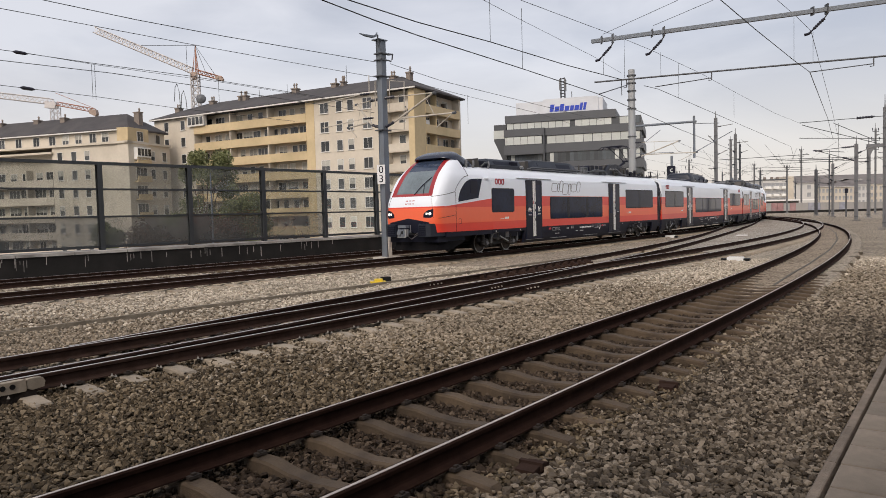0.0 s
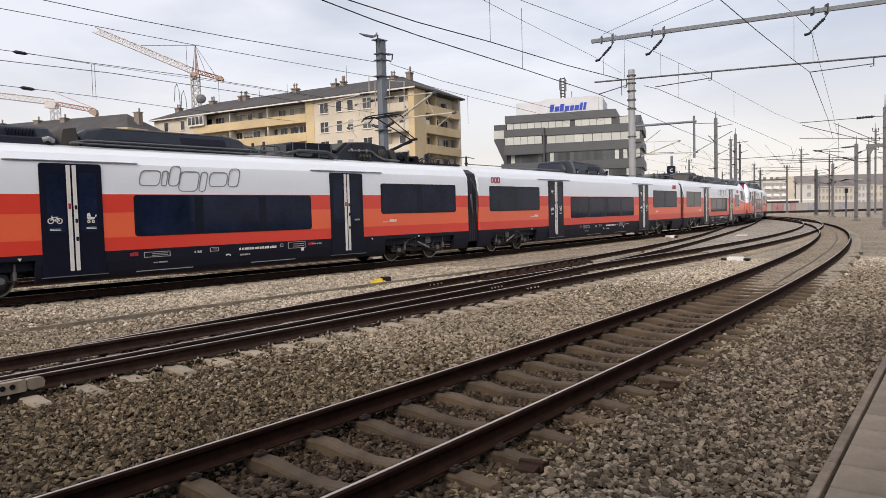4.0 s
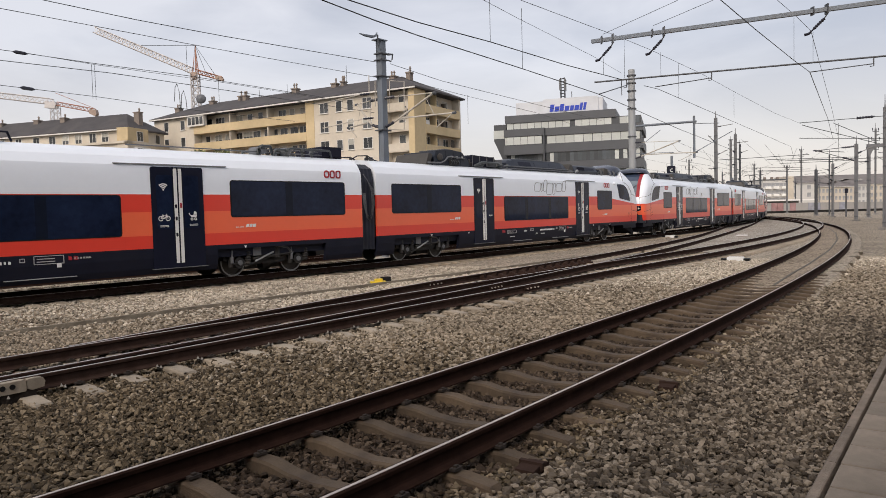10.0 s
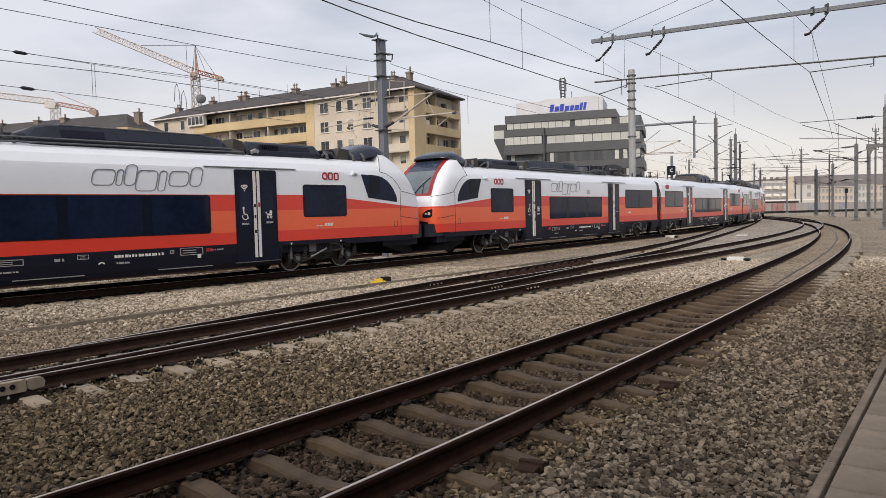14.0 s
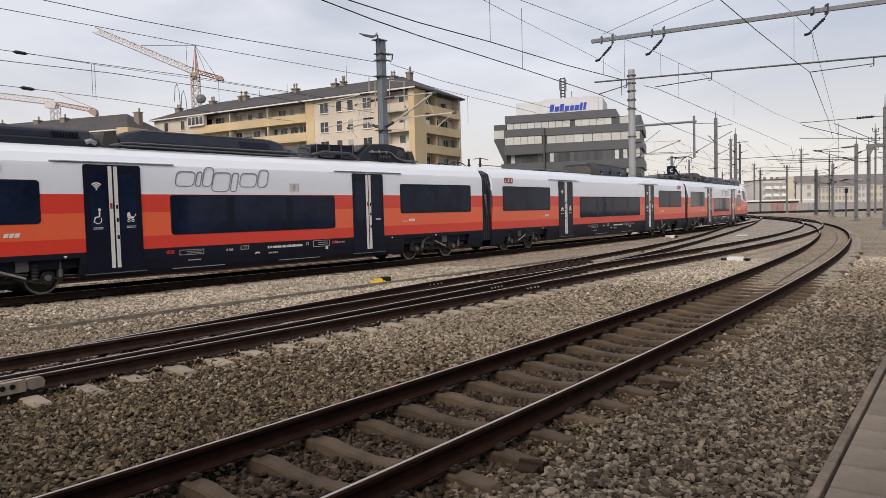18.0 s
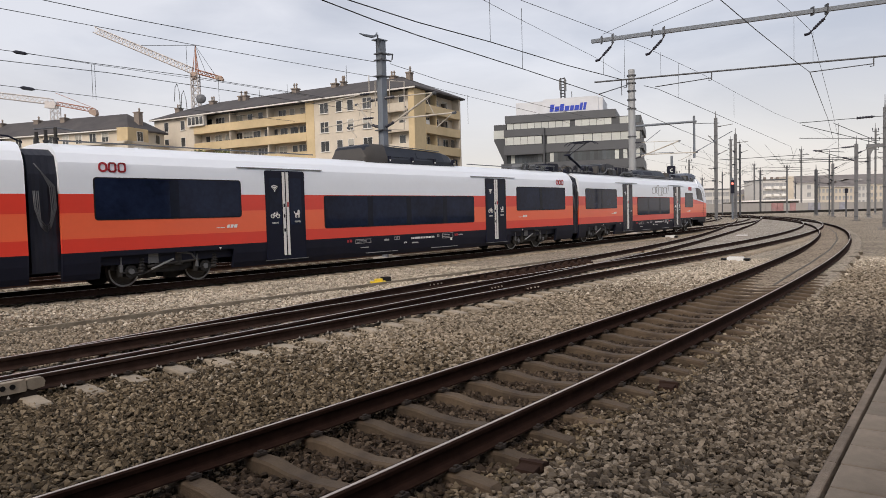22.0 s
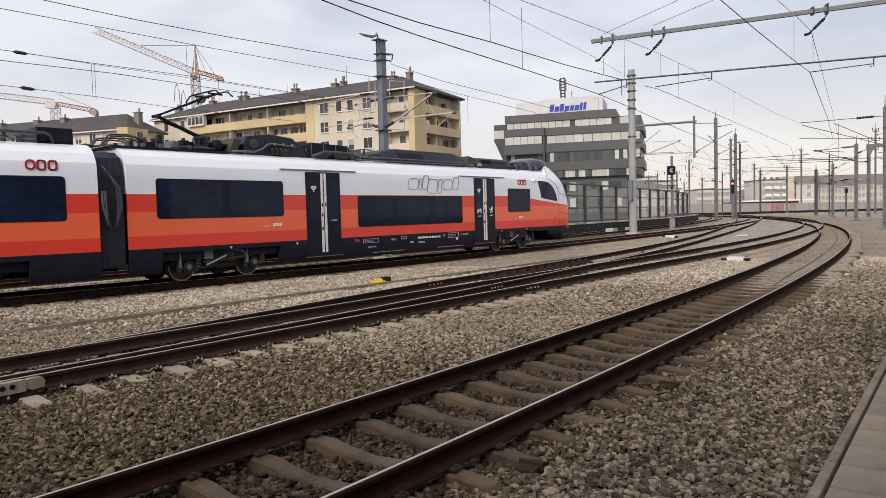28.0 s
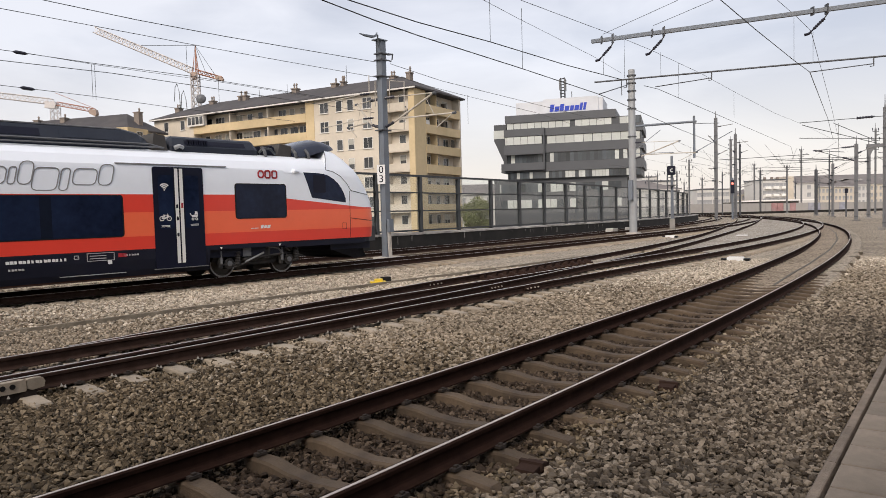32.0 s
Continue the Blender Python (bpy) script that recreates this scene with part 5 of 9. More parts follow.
    for y, z in ((0.22, 1.15), (-0.25, 1.2), (0.34, 1.3)):
        g.tube([(L + 0.3 + r, y, z), (L + 0.36 + r, y * 1.2, z - 0.28), (L + 0.2 + r, y * 1.3, z - 0.40), (L + 0.05, y * 1.4, z - 0.2)], 0.018, 6)
    part("hose", g, M_ROOFL, c, "looped brake hoses")
    # wiper
    g = Geo().tube([(sunk(0.15, 2.50) + 0.03, 0.15, 2.50), (sunk(0.42, 2.86) + 0.04, 0.42, 2.86), (sunk(0.72, 3.18) + 0.04, 0.72, 3.18)], 0.016, 6).tube([(sunk(0.60, 2.50) + 0.03, 0.60, 2.50), (sunk(0.50, 2.95) + 0.04, 0.50, 2.95)], 0.010, 4)
    part("wiper", g, M_BLACK, car, "windscreen wiper")
    # plain red shapes in place of the front mark
    g = Geo()
    for i in range(3):
        y = 0.20 - 0.17 * i
        for a, b, c0, c1 in ((y - 0.055, y + 0.055, 2.12, 2.145), (y - 0.055, y + 0.055, 2.245, 2.27), (y - 0.055, y - 0.028, 2.12, 2.27), (y + 0.028, y + 0.055, 2.12, 2.27)):
            g.loft([[on_nose(L, u, c0, -0.01), on_nose(L, u, c0, 0.004), on_nose(L, u, c1, 0.004), on_nose(L, u, c1, -0.01)] for u in (a, b)])
    tagged(part("operator_mark", g, M_LOGO, car, "small red mark"), kind="stuff")


def sponsor_bars(car, k, x, z):
    """A thin line and three slanted bars in place of the sponsor's mark."""
    g, d = Geo(), 1 if k < 0 else -1
    for a, w, h in ((0.0, 0.10, 0.022), (0.12, 0.14, 0.022), (0.33, 0.09, 0.095), (0.445, 0.09, 0.095), (0.56, 0.10, 0.095)):
        lean = h * 0.35 * d
        q = sorted((x + d * a, x + d * (a + w)))
        side_poly(g, [(q[0], z), (q[1], z), (q[1] + lean, z + h), (q[0] + lean, z + h)], k, -0.02, 0.006)
    tagged(part("sponsor_mark", g, M_MARK, car, "white slanted bars"), kind="stuff")


def markings(car, mid, k, seed):
    """Lettering bars, frames and plates on the black lower side, mid being the middle of the long window."""
    at = lambda x, w: x if k < 0 else 2 * mid - x - w
    a = mid - 2.9
    panel_text(car, k, at(a + 3.05, 1.35), 0.80, 1.35, 0.075, 15, M_MARK, seed, "white lettering bars")
    panel_text(car, k, at(a + 3.1, 0.35), 0.64, 0.35, 0.05, 5, M_TEXT, seed + 1, "grey lettering bars")
    panel_text(car, k, at(a + 1.62, 0.26), 0.80, 0.26, 0.07, 3, M_TEXT, seed + 2, "grey lettering bars")
    panel_text(car, k, at(a + 0.45, 0.40), 0.60, 0.40, 0.035, 6, M_TEXT, seed + 5, "white lettering bars")
    panel_text(car, k, at(a + 5.75, 0.42), 0.84, 0.42, 0.045, 6, M_TEXT, seed + 6, "white lettering bars")
    for u in (a - 0.18, a + 5.62):
        panel_text(car, k, at(u, 0.24), 0.82, 0.24, 0.10, 2, M_LOGO, seed + 3, "small red plate")
    for x, z, w, h in ((a + 0.22, 0.77, 0.72, 0.13), (a + 2.15, 0.82, 0.26, 0.10), (a + 4.85, 0.76, 0.66, 0.19), (a + 4.55, 0.83, 0.10, 0.08)):
        g, b = Geo(), at(x, w)
        outline(g, [(b, z), (b + w, z), (b + w, z + h), (b, z + h)], 0.016, k)
        for i in range(2):
            side_poly(g, [(b + 0.06, z + h * (0.25 + 0.35 * i)), (b + w * 0.7, z + h * (0.25 + 0.35 * i)), (b + w * 0.7, z + h * (0.36 + 0.35 * i)), (b + 0.06, z + h * (0.36 + 0.35 * i))], k, -0.01, 0.005)
        tagged(part("label_frame", g, M_TEXT, car, "small framed lettering bars"), kind="stuff")
    g, b = Geo(), at(a + 2.62, 0.2)
    arch = [(b + 0.1 + 0.10 * math.cos(radians(30 + 15 * i)), 0.62 + 0.10 * math.sin(radians(30 + 15 * i))) for i in range(9)]
    for p, q in zip(arch[:-1], arch[1:]):
        side_poly(g, [p, q, (q[0] * 0.7 + (b + 0.1) * 0.3, q[1] * 0.7 + 0.186), (p[0] * 0.7 + (b + 0.1) * 0.3, p[1] * 0.7 + 0.186)], k, -0.01, 0.005)
    tagged(part("arch_sign", g, M_MARK, car, "white arch sign"), kind="stuff")
    g, b = Geo(), at(a + 5.35, 0.10)
    side_poly(g, [(b, 0.66), (b + 0.10, 0.66), (b + 0.10, 0.76), (b, 0.76)], k, -0.01, 0.006)
    part("plate", g, M_MARK, car, "small white plate")
    for x in (mid - 2.2, mid + 1.3):
        g = Geo()
        side_poly(g, [(x, 0.405), (x + 1.6, 0.405), (x + 1.6, 0.425), (x, 0.425)], k, -0.03, 0.0)
        part("sill_strip", g, M_ZINC_L, car, "thin bright sill strip")
    for x in (mid - 8.0, mid - 5.6, mid + 5.6, mid + 7.6):
        g = Geo()
        side_poly(g, [(x, 0.93), (x + 0.09, 0.93), (x + 0.045, 0.86)][::-1], k, -0.01, 0.006)
        part("jack_mark", g, M_MARK, car, "white triangle")


def converter(car, x0, x1):
    """The angular housing behind the deflector: fan, conduit with brackets, pale end plate."""
    f = part("converter_housing", Geo().prism([(x0, 3.66), (x1, 3.66), (x1 - 0.10, 3.92), (x1 - 0.55, 4.26), (x0 + 1.0, 4.34), (x0 + 0.12, 4.24), (x0, 4.0)], -0.84, 0.84, "y"), M_ROOFG, car, "dark angular equipment housing")
    part("top_plate", Geo().prism([(x0 + 0.9, 4.345), (x1 - 0.50, 4.27), (x1 - 0.48, 4.30), (x0 + 0.9, 4.375)], -0.70, 0.70, "y"), M_ROOFL, f, "paler top plate")
    part("end_plate", Geo().prism([(x1 - 0.50, 4.24), (x1 - 0.08, 3.96), (x1 - 0.02, 4.02), (x1 - 0.46, 4.30)], -0.66, 0.66, "y"), M_ENDCAP, f, "grey-brown sloping end plate")
    for k in (-1, 1):
        y = k * 0.88
        part("fan", Geo().tube([(x0 + 0.35, k * 0.84, 4.0), (x0 + 0.35, k * 0.90, 4.0), (x0 + 0.35, k * 0.92, 4.0)], [0.15, 0.15, 0.09], 12), M_ENDCAP, f, "grey fan cover")
        part("conduit", Geo().tube([(x0 - 0.5, k * 0.95, 3.74), (x0 + 0.3, k * 0.96, 3.76), (x0 + 0.6, k * 0.93, 3.86), (x0 + 0.85, y, 4.02), (x0 + 1.0, y, 4.04), (x1 - 0.45, y, 4.0)], 0.032, 8), M_ROOFL, f, "pale bent conduit", smooth=True)
        for x in (x0 + 1.1, x0 + 1.45, x0 + 1.8):
            part("bracket", Geo().box(x - 0.02, x + 0.02, k * 0.86 - 0.05, k * 0.86 + 0.05, 3.98, 4.08), M_ZINC_L, f)
        part("valve_block", Geo().box(x0 + 0.95, x0 + 1.5, k * 0.90 - 0.05, k * 0.90 + 0.05, 3.72, 3.92), M_UNDER, f)
        for i in range(4):
            part("hose", Geo().tube([(x0 + 0.98 + 0.15 * i, k * 0.93, 3.90), (x0 + 1.02 + 0.15 * i, k * 0.98, 3.82), (x0 + 0.98 + 0.15 * i, k * 0.94, 3.72)], 0.025, 6), M_PIPE, f, smooth=True)
        for i in range(3):
            part("seam", Geo().box(x0 + 0.75 + 0.5 * i, x0 + 0.765 + 0.5 * i, k * 0.835 - 0.012, k * 0.835 + 0.012, 3.74, 4.25), M_BLACK, f)
    for x, h in ((x1 + 0.02, 0.24), (x1 + 0.14, 0.14)):
        part("fitting", Geo().tube([(x, -0.8, 3.68), (x, -0.78, 3.7 + h), (x + 0.12, -0.72, 3.74 + h)], 0.05, 7), M_UNDER, car, smooth=True)


def switch_box(car, x0, x1):
    """A black ribbed box with a small tank at its foot."""
    b = part("switch_cabinet", Geo().prism([(x0, 3.66), (x1, 3.66), (x1, 4.10), (x1 - 0.06, 4.16), (x0 + 0.05, 4.20), (x0, 4.14)], -0.78, 0.78, "y"), M_BLACK, car, "black ribbed switch cabinet")
    for i in range(4):
        x = x0 + 0.06 + (x1 - x0 - 0.14) * i / 3
        part("rib", Geo().box(x - 0.015, x + 0.015, -0.80, 0.80, 3.70, 4.18), M_ROOFL, b)
    for k in (-1, 1):
        part("air_tank", Geo().tube([(x1 - 0.75, k * 0.9, 3.82), (x1 - 0.68, k * 0.9, 3.82), (x1 - 0.22, k * 0.9, 3.82), (x1 - 0.15, k * 0.9, 3.82)], [0.06, 0.11, 0.11, 0.06], 10), M_ZINC_D, b, "grey air tank")
        part("stub", Geo().tube([(x0 + 0.1, k * 0.9, 3.74), (x0 + 0.6, k * 0.92, 3.76), (x0 + 0.75, k * 0.92, 3.90)], 0.05, 8), M_PIPE, b, smooth=True)


def cab_car(raised, grille=False, waves=("waves",)):
    car = thing("train_car", "white and red electric cab car with " + ("raised black current collector" if raised else "dark roof pipes and housings"), "train car", group="cars of the train")
    L = LC
    shell(car, 0.0, L - 3.55, [(0.9, 4.75), (L - 6.15, L - 3.55)])
    part("nose_skirt", Geo().box(L - 3.6, L - 0.3, -1.385, 1.385, 0.80, 0.988), M_BLACK, car)
    for k in (-1, 1):
        window(car, k, 0.78, 4.92, 1.77, 2.85, (2.9,))
        door(car, k, 5.80, 7.25, waves)
        window(car, k, 8.05, 13.85, 1.33, 2.415, (9.9, 12.0))
        door(car, k, 14.65, 16.10, waves + ("bicycle", "pram") if raised else ("waves", "wheelchair", "pram"))
        window(car, k, 17.10, 18.90, 1.72, 2.76)
        markings(car, 10.95, k, 20)
        sponsor_bars(car, k, 4.15 if k < 0 else 4.85, 1.47)
        sponsor_bars(car, k, 17.6 if k < 0 else 18.25, 1.42)
        logo_strokes(car, k, 10.6, 2.66, 3.1, 0.50)
        red_mark(car, k, 17.9, 2.92)
    bogie(car, 1.75, 3.90)
    bogie(car, 16.95, 19.05)
    cab_end(car, L, not raised, raised and not waves)
    if raised:
        pantograph(car, 2.9, raised)
        collector_deck(car)
    else:
        for y in (-0.5, 0.35):
            part("roof_cable", Geo().tube([(-0.3, y, 3.72), (0.0, y, 3.86), (0.5, y, 3.90), (0.9, y, 3.74), (1.3, y, 3.68)], 0.022, 6), M_BLACK, car, "black roof cable", smooth=True)
            part("insulator", Geo().tube([(0.5, y, 3.66), (0.5, y, 3.74), (0.5, y, 3.76), (0.5, y, 3.80), (0.5, y, 3.82), (0.5, y, 3.90)], [0.05, 0.05, 0.08, 0.08, 0.045, 0.045], 8), M_UNDER, car)
    part("deflector", Geo().prism([(3.42, 3.66), (3.66, 3.66), (3.86, 4.10), (3.62, 4.14)], -0.85, 0.85, "y"), M_ENDCAP, car, "grey-brown slanted deflector plate")
    converter(car, 3.95, 6.35)
    switch_box(car, 6.55, 8.30)
    for k in (-1, 1):
        part("bent_pipe", Geo().tube([(8.6, k * 0.98, 3.78), (8.35, k * 1.0, 3.82), (8.15, k * 1.02, 3.88), (7.0, k * 1.02, 3.88), (6.75, k * 1.0, 3.80), (6.5, k * 0.98, 3.72)], 0.055, 10), M_PIPE, car, "thick grey bent pipe", smooth=True)
    fs = 9.9 if raised else 9.4
    roof_gear(car, 8.45, fs - 0.1, 8)
    roof_clutter(car, 8.2, fs, 33)
    fairing(car, fs, 14.85, 4.20, "roof_unit", M_ROOFG, "long sloped dark roof fairing", 0.92, 0.6)
    for k in (-1, 1):
        part("cover_plate", Geo().loft([[(x, k * 0.60, 4.19), (x, k * 0.72, 4.17), (x, k * 0.72, 4.20), (x, k * 0.60, 4.22)] for x in (fs + 0.8, 14.2)]), M_ROOFL, car, "paler fairing cover plate")
    part("roof_joint", Geo().prism([(14.92, 3.66), (15.38, 3.66), (15.30, 4.06), (15.0, 4.12)], -0.90, 0.90, "y"), M_ENDCAP, car, "grey-brown joint cover")
    roof_pipes(car, 8.4, 15.2)
    long_unit = fairing(car, 15.45, 18.3, 4.10, "roof_unit", M_ROOFG, "dark roof equipment housing", 0.92, 0.15)
    for k in (-1, 1):
        for i in range(9):
            part("louvre", Geo().box(15.95 + 0.075 * i, 15.985 + 0.075 * i, k * 0.875 - 0.035, k * 0.875 + 0.035, 3.84, 4.0), M_BLACK, long_unit)
        part("valve", Geo().tube([(15.55, k * 0.95, 3.74), (15.68, k * 0.98, 3.80), (15.80, k * 0.95, 3.76)], 0.06, 8), M_ZINC_L, car, "pale valve")
    if grille:
        for k in (-1, 1):
            g = Geo()
            side_poly(g, [(9.5, 2.52), (9.88, 2.52), (9.88, 2.80), (9.5, 2.80)], k, -0.02, 0.006)
            v = part("vent_grille", g, M_DOORW, car, "grey vent grille")
            for i in range(7):
                g = Geo()
                side_poly(g, [(9.53 + 0.048 * i, 2.55), (9.542 + 0.048 * i, 2.55), (9.542 + 0.048 * i, 2.77), (9.53 + 0.048 * i, 2.77)], k, 0.0, 0.010)
                part("slat", g, M_LINE, v)
    return car


def middle_car(fx, cap):
    car = thing("train_car", "white and red electric train middle car with black double doors", "train car", group="cars of the train")
    L = LM
    shell(car, 0.0, L, [(0.9, 4.75), (L - 5.5, L - 1.6)])
    for k in (-1, 1):
        window(car, k, 0.80, 5.05, 1.77, 2.85, (2.95,))
        door(car, k, 5.90, 7.40)
        window(car, k, 8.20, 16.30, 1.33, 2.415, (10.3, 12.3, 14.4))
        door(car, k, 17.10, 18.60)
        window(car, k, 19.45, 23.75, 1.77, 2.85, (21.5,))
        markings(car, 12.25, k, 60)
        sponsor_bars(car, k, 4.2 if k < 0 else 4.85, 1.47)
        sponsor_bars(car, k, 19.6 if k < 0 else 20.3, 1.47)
        red_mark(car, k, 0.95 if k < 0 else L - 1.6, 2.98)
        red_mark(car, k, L - 1.6 if k < 0 else 0.95, 2.98)
    bogie(car, 1.75, 3.90)
    bogie(car, L - 4.7, L - 2.6)
    fairing(car, fx, fx + 5.05, 4.32, "roof_unit", M_ROOFG, "large dark air-conditioning fairing", 0.95, 0.7, 0.4, 0.12)
    rings = [[(fx + d, a * y, z if y else z) for y, z in ((0.97, 3.64), (0.97, 3.82), (0.82, t - 0.12), (0.70, t), (-0.70, t), (-0.82, t - 0.12), (-0.97, 3.82), (-0.97, 3.64))] for d, a, t in ((-0.06, 0.92, 3.98), (0.0, 0.96, 4.16), (0.16, 0.985, 4.28), (0.45, 1.0, 4.335), (1.05, 1.0, 4.335))]
    part("end_cap", smooth_by_angle(Geo().loft(rings).mesh("end_cap", cap), 30), None, car, "rounded fairing end")
    if cap is M_ROOFG:
        part("joint_band", smooth_by_angle(Geo().loft([[(fx + d, y * 1.012, z) for y, z in ((0.97, 3.64), (0.97, 3.82), (0.82, 4.225), (0.70, 4.35), (-0.70, 4.35), (-0.82, 4.225), (-0.97, 3.82), (-0.97, 3.64))] for d in (0.72, 0.95)]).mesh("joint_band", M_ROOFL), 30), None, car, "pale ribbed joint band")
    for a, b, z in ((fx + 1.1, fx + 2.9, 4.325), (fx + 2.95, fx + 4.3, 4.28)):
        for k in (-1, 1):
            part("cover_plate", Geo().loft([[(x, k * 0.60, z - d), (x, k * 0.74, z - 0.015 - d), (x, k * 0.74, z + 0.012 - d), (x, k * 0.60, z + 0.03 - d)] for x, d in ((a, 0.0), (b, 0.05))]), M_ROOFL, car, "paler fairing cover plate")
    for k in (-1, 1):
        for x in (fx + 1.15, fx + 2.4, fx + 3.7, fx + 4.9):
            part("lug", Geo().box(x - 0.05, x + 0.05, k * 0.95 - 0.05, k * 0.95 + 0.05, 3.70, 3.90), M_BLACK, car)
            part("bolt_head", Geo().box(x - 0.025, x + 0.025, k * 1.0 - 0.02, k * 1.0 + 0.02, 3.72, 3.77), M_DOORW, car, "pale bolt head")
    part("hose", Geo().tube([(fx + 4.9, -0.8, 3.72), (fx + 5.05, -0.85, 3.92), (fx + 5.25, -0.85, 3.92), (fx + 5.35, -0.8, 3.70)], 0.03, 6), M_BLACK, car, "black looped hose", smooth=True)
    roof_gear(car, 0.1, 1.1, 14)
    roof_clutter(car, L - 4.0, L - 0.6, 35)
    roof_gear(car, L - 3.2, L - 0.4, 15)
    for k in (-1, 1):
        part("roof_pipe", Geo().tube([(0.3, k * 0.7, 3.78), (8.4, k * 0.7, 3.80)], 0.02, 6), M_ROOFL, car, "pale roof conduit")
        part("roof_pipe", Geo().tube([(16.8, k * 0.7, 3.80), (L - 0.3, k * 0.7, 3.78)], 0.02, 6), M_ROOFL, car, "pale roof conduit")
    gangway(car, -GAP, 0.0)
    gangway(car, L, L + GAP)
    return car


# grey-blue base puts the reflected sky into the windscreen's colour
M_SCREEN = surf("windscreen_glass", (0.135, 0.168, 0.19), 0.04, var=0.35, scale=1.2, spec=0.75)
M_DISPLAY = surf("display_glass", (0.035, 0.050, 0.085), 0.05, var=0.3, scale=1.2, spec=0.75)
M_CAP = surf("roof_cap_blue", (0.018, 0.024, 0.046), 0.25, var=0.1, scale=2, coat=0.3)
M_LAMP_ON = bpy.data.materials.new("lit_headlamp_lens")
M_LAMP_ON.use_nodes = True
M_LAMP_ON.node_tree.nodes["Principled BSDF"].inputs["Base Color"].default_value = (0.62, 0.60, 0.54, 1)
M_LAMP_ON.node_tree.nodes["Principled BSDF"].inputs["Emission Color"].default_value = (1.0, 0.97, 0.88, 1)
M_LAMP_ON.node_tree.nodes["Principled BSDF"].inputs["Emission Strength"].default_value = 0.9
M_LAMP = surf("headlamp_lens", (0.62, 0.60, 0.54), 0.12, var=0.05)

START = [0.0, LC + GAP, LC + GAP + LM + GAP]
START += [START[2] + LC + NOSEGAP + a for a in START]


DRIFT = [(0.0, -0.07), (1.5, 0.07), (3.0, 0.0), (6.0, -0.06), (8.0, -0.12), (10.0, 0.03), (13.0, 0.21), (14.5, 0.16), (16.5, -0.03), (18.0, -0.14), (20.0, -0.05), (22.5, 0.11), (24.0, 0.12), (28.0, -0.11), (30.0, 0.04), (32.0, 0.02)]


def head_at(t):
    """Where the front of the train is along its track."""
    u = t / 32.0
    s = 10.0781 - 165.5183 * u + 15.9713 * u ** 2 - 129.3759 * u ** 3 + 320.0355 * u ** 4 - 256.9982 * u ** 5 + 69.6775 * u ** 6
    for (a, p), (b, q) in zip(DRIFT[:-1], DRIFT[1:]):
        if a <= t <= b:
            v = (t - a) / (b - a)
            return s + p + (q - p) * v * v * (3 - 2 * v)
    return s


def car_pose(start, length, flipped, t):
    a, b = 2.83, length - (4.4 if length < 23 else 3.65)
    if flipped:
        a, b = length - b, length - a
    s = start + head_at(t)
    xa, ya, _ = on(LINE_T, s + a)
    xb, yb, _ = on(LINE_T, s + b)
    h = math.atan2(yb - ya, xb - xa)
    x, y = xa - math.cos(h) * a, ya - math.sin(h) * a
    if flipped:
        x, y, h = x + math.cos(h) * length, y + math.sin(h) * length, h + math.pi
    return pose(x, y, 0.0, 0, 0, math.degrees(h))


def build_train():
    up, up2, low, low2, mid, mid2 = cab_car(True, waves=()), cab_car(True), cab_car(False), cab_car(False, True, ()), middle_car(8.7, M_ROOFG), middle_car(10.65, M_ENDCAP)
    return [(up, LC, True), (mid, LM, False), (low, LC, False), (low2, LC, True), (mid2, LM, False), (up2, LC, False)]


def motions():
    for (car, length, flipped), start in zip(TRAIN, START):
        walk(car, [(0.5 * i, car_pose(start, length, flipped, 0.5 * i)) for i in range(65)])
        d = 1.0 if flipped else -1.0
        for w in [c for c in car.children if c.name.startswith("wheelset")]:
            x = w.location.x
            rows = []
            for i in range(321):
                a = d * (head_at(0.0) - head_at(0.1 * i)) / 0.42
                rows.append((0.1 * i, pose(x, 0, 0.42, 0, math.degrees(a))))
            walk(w, rows)

# ================= wall and glass barrier =================
POST_S = [-13.9 + 3.76 * i for i in range(27)]


M_COPE = surf("weathered_coping_concrete", (0.40, 0.38, 0.355), 0.85, var=0.3, scale=1.5, bump=0.15, dirt=(0.10, 0.095, 0.09), dirt_amount=0.7, rnd=0.25)


def fence_top(s):
    return 3.97 - 0.0055 * max(s - 14, 0)


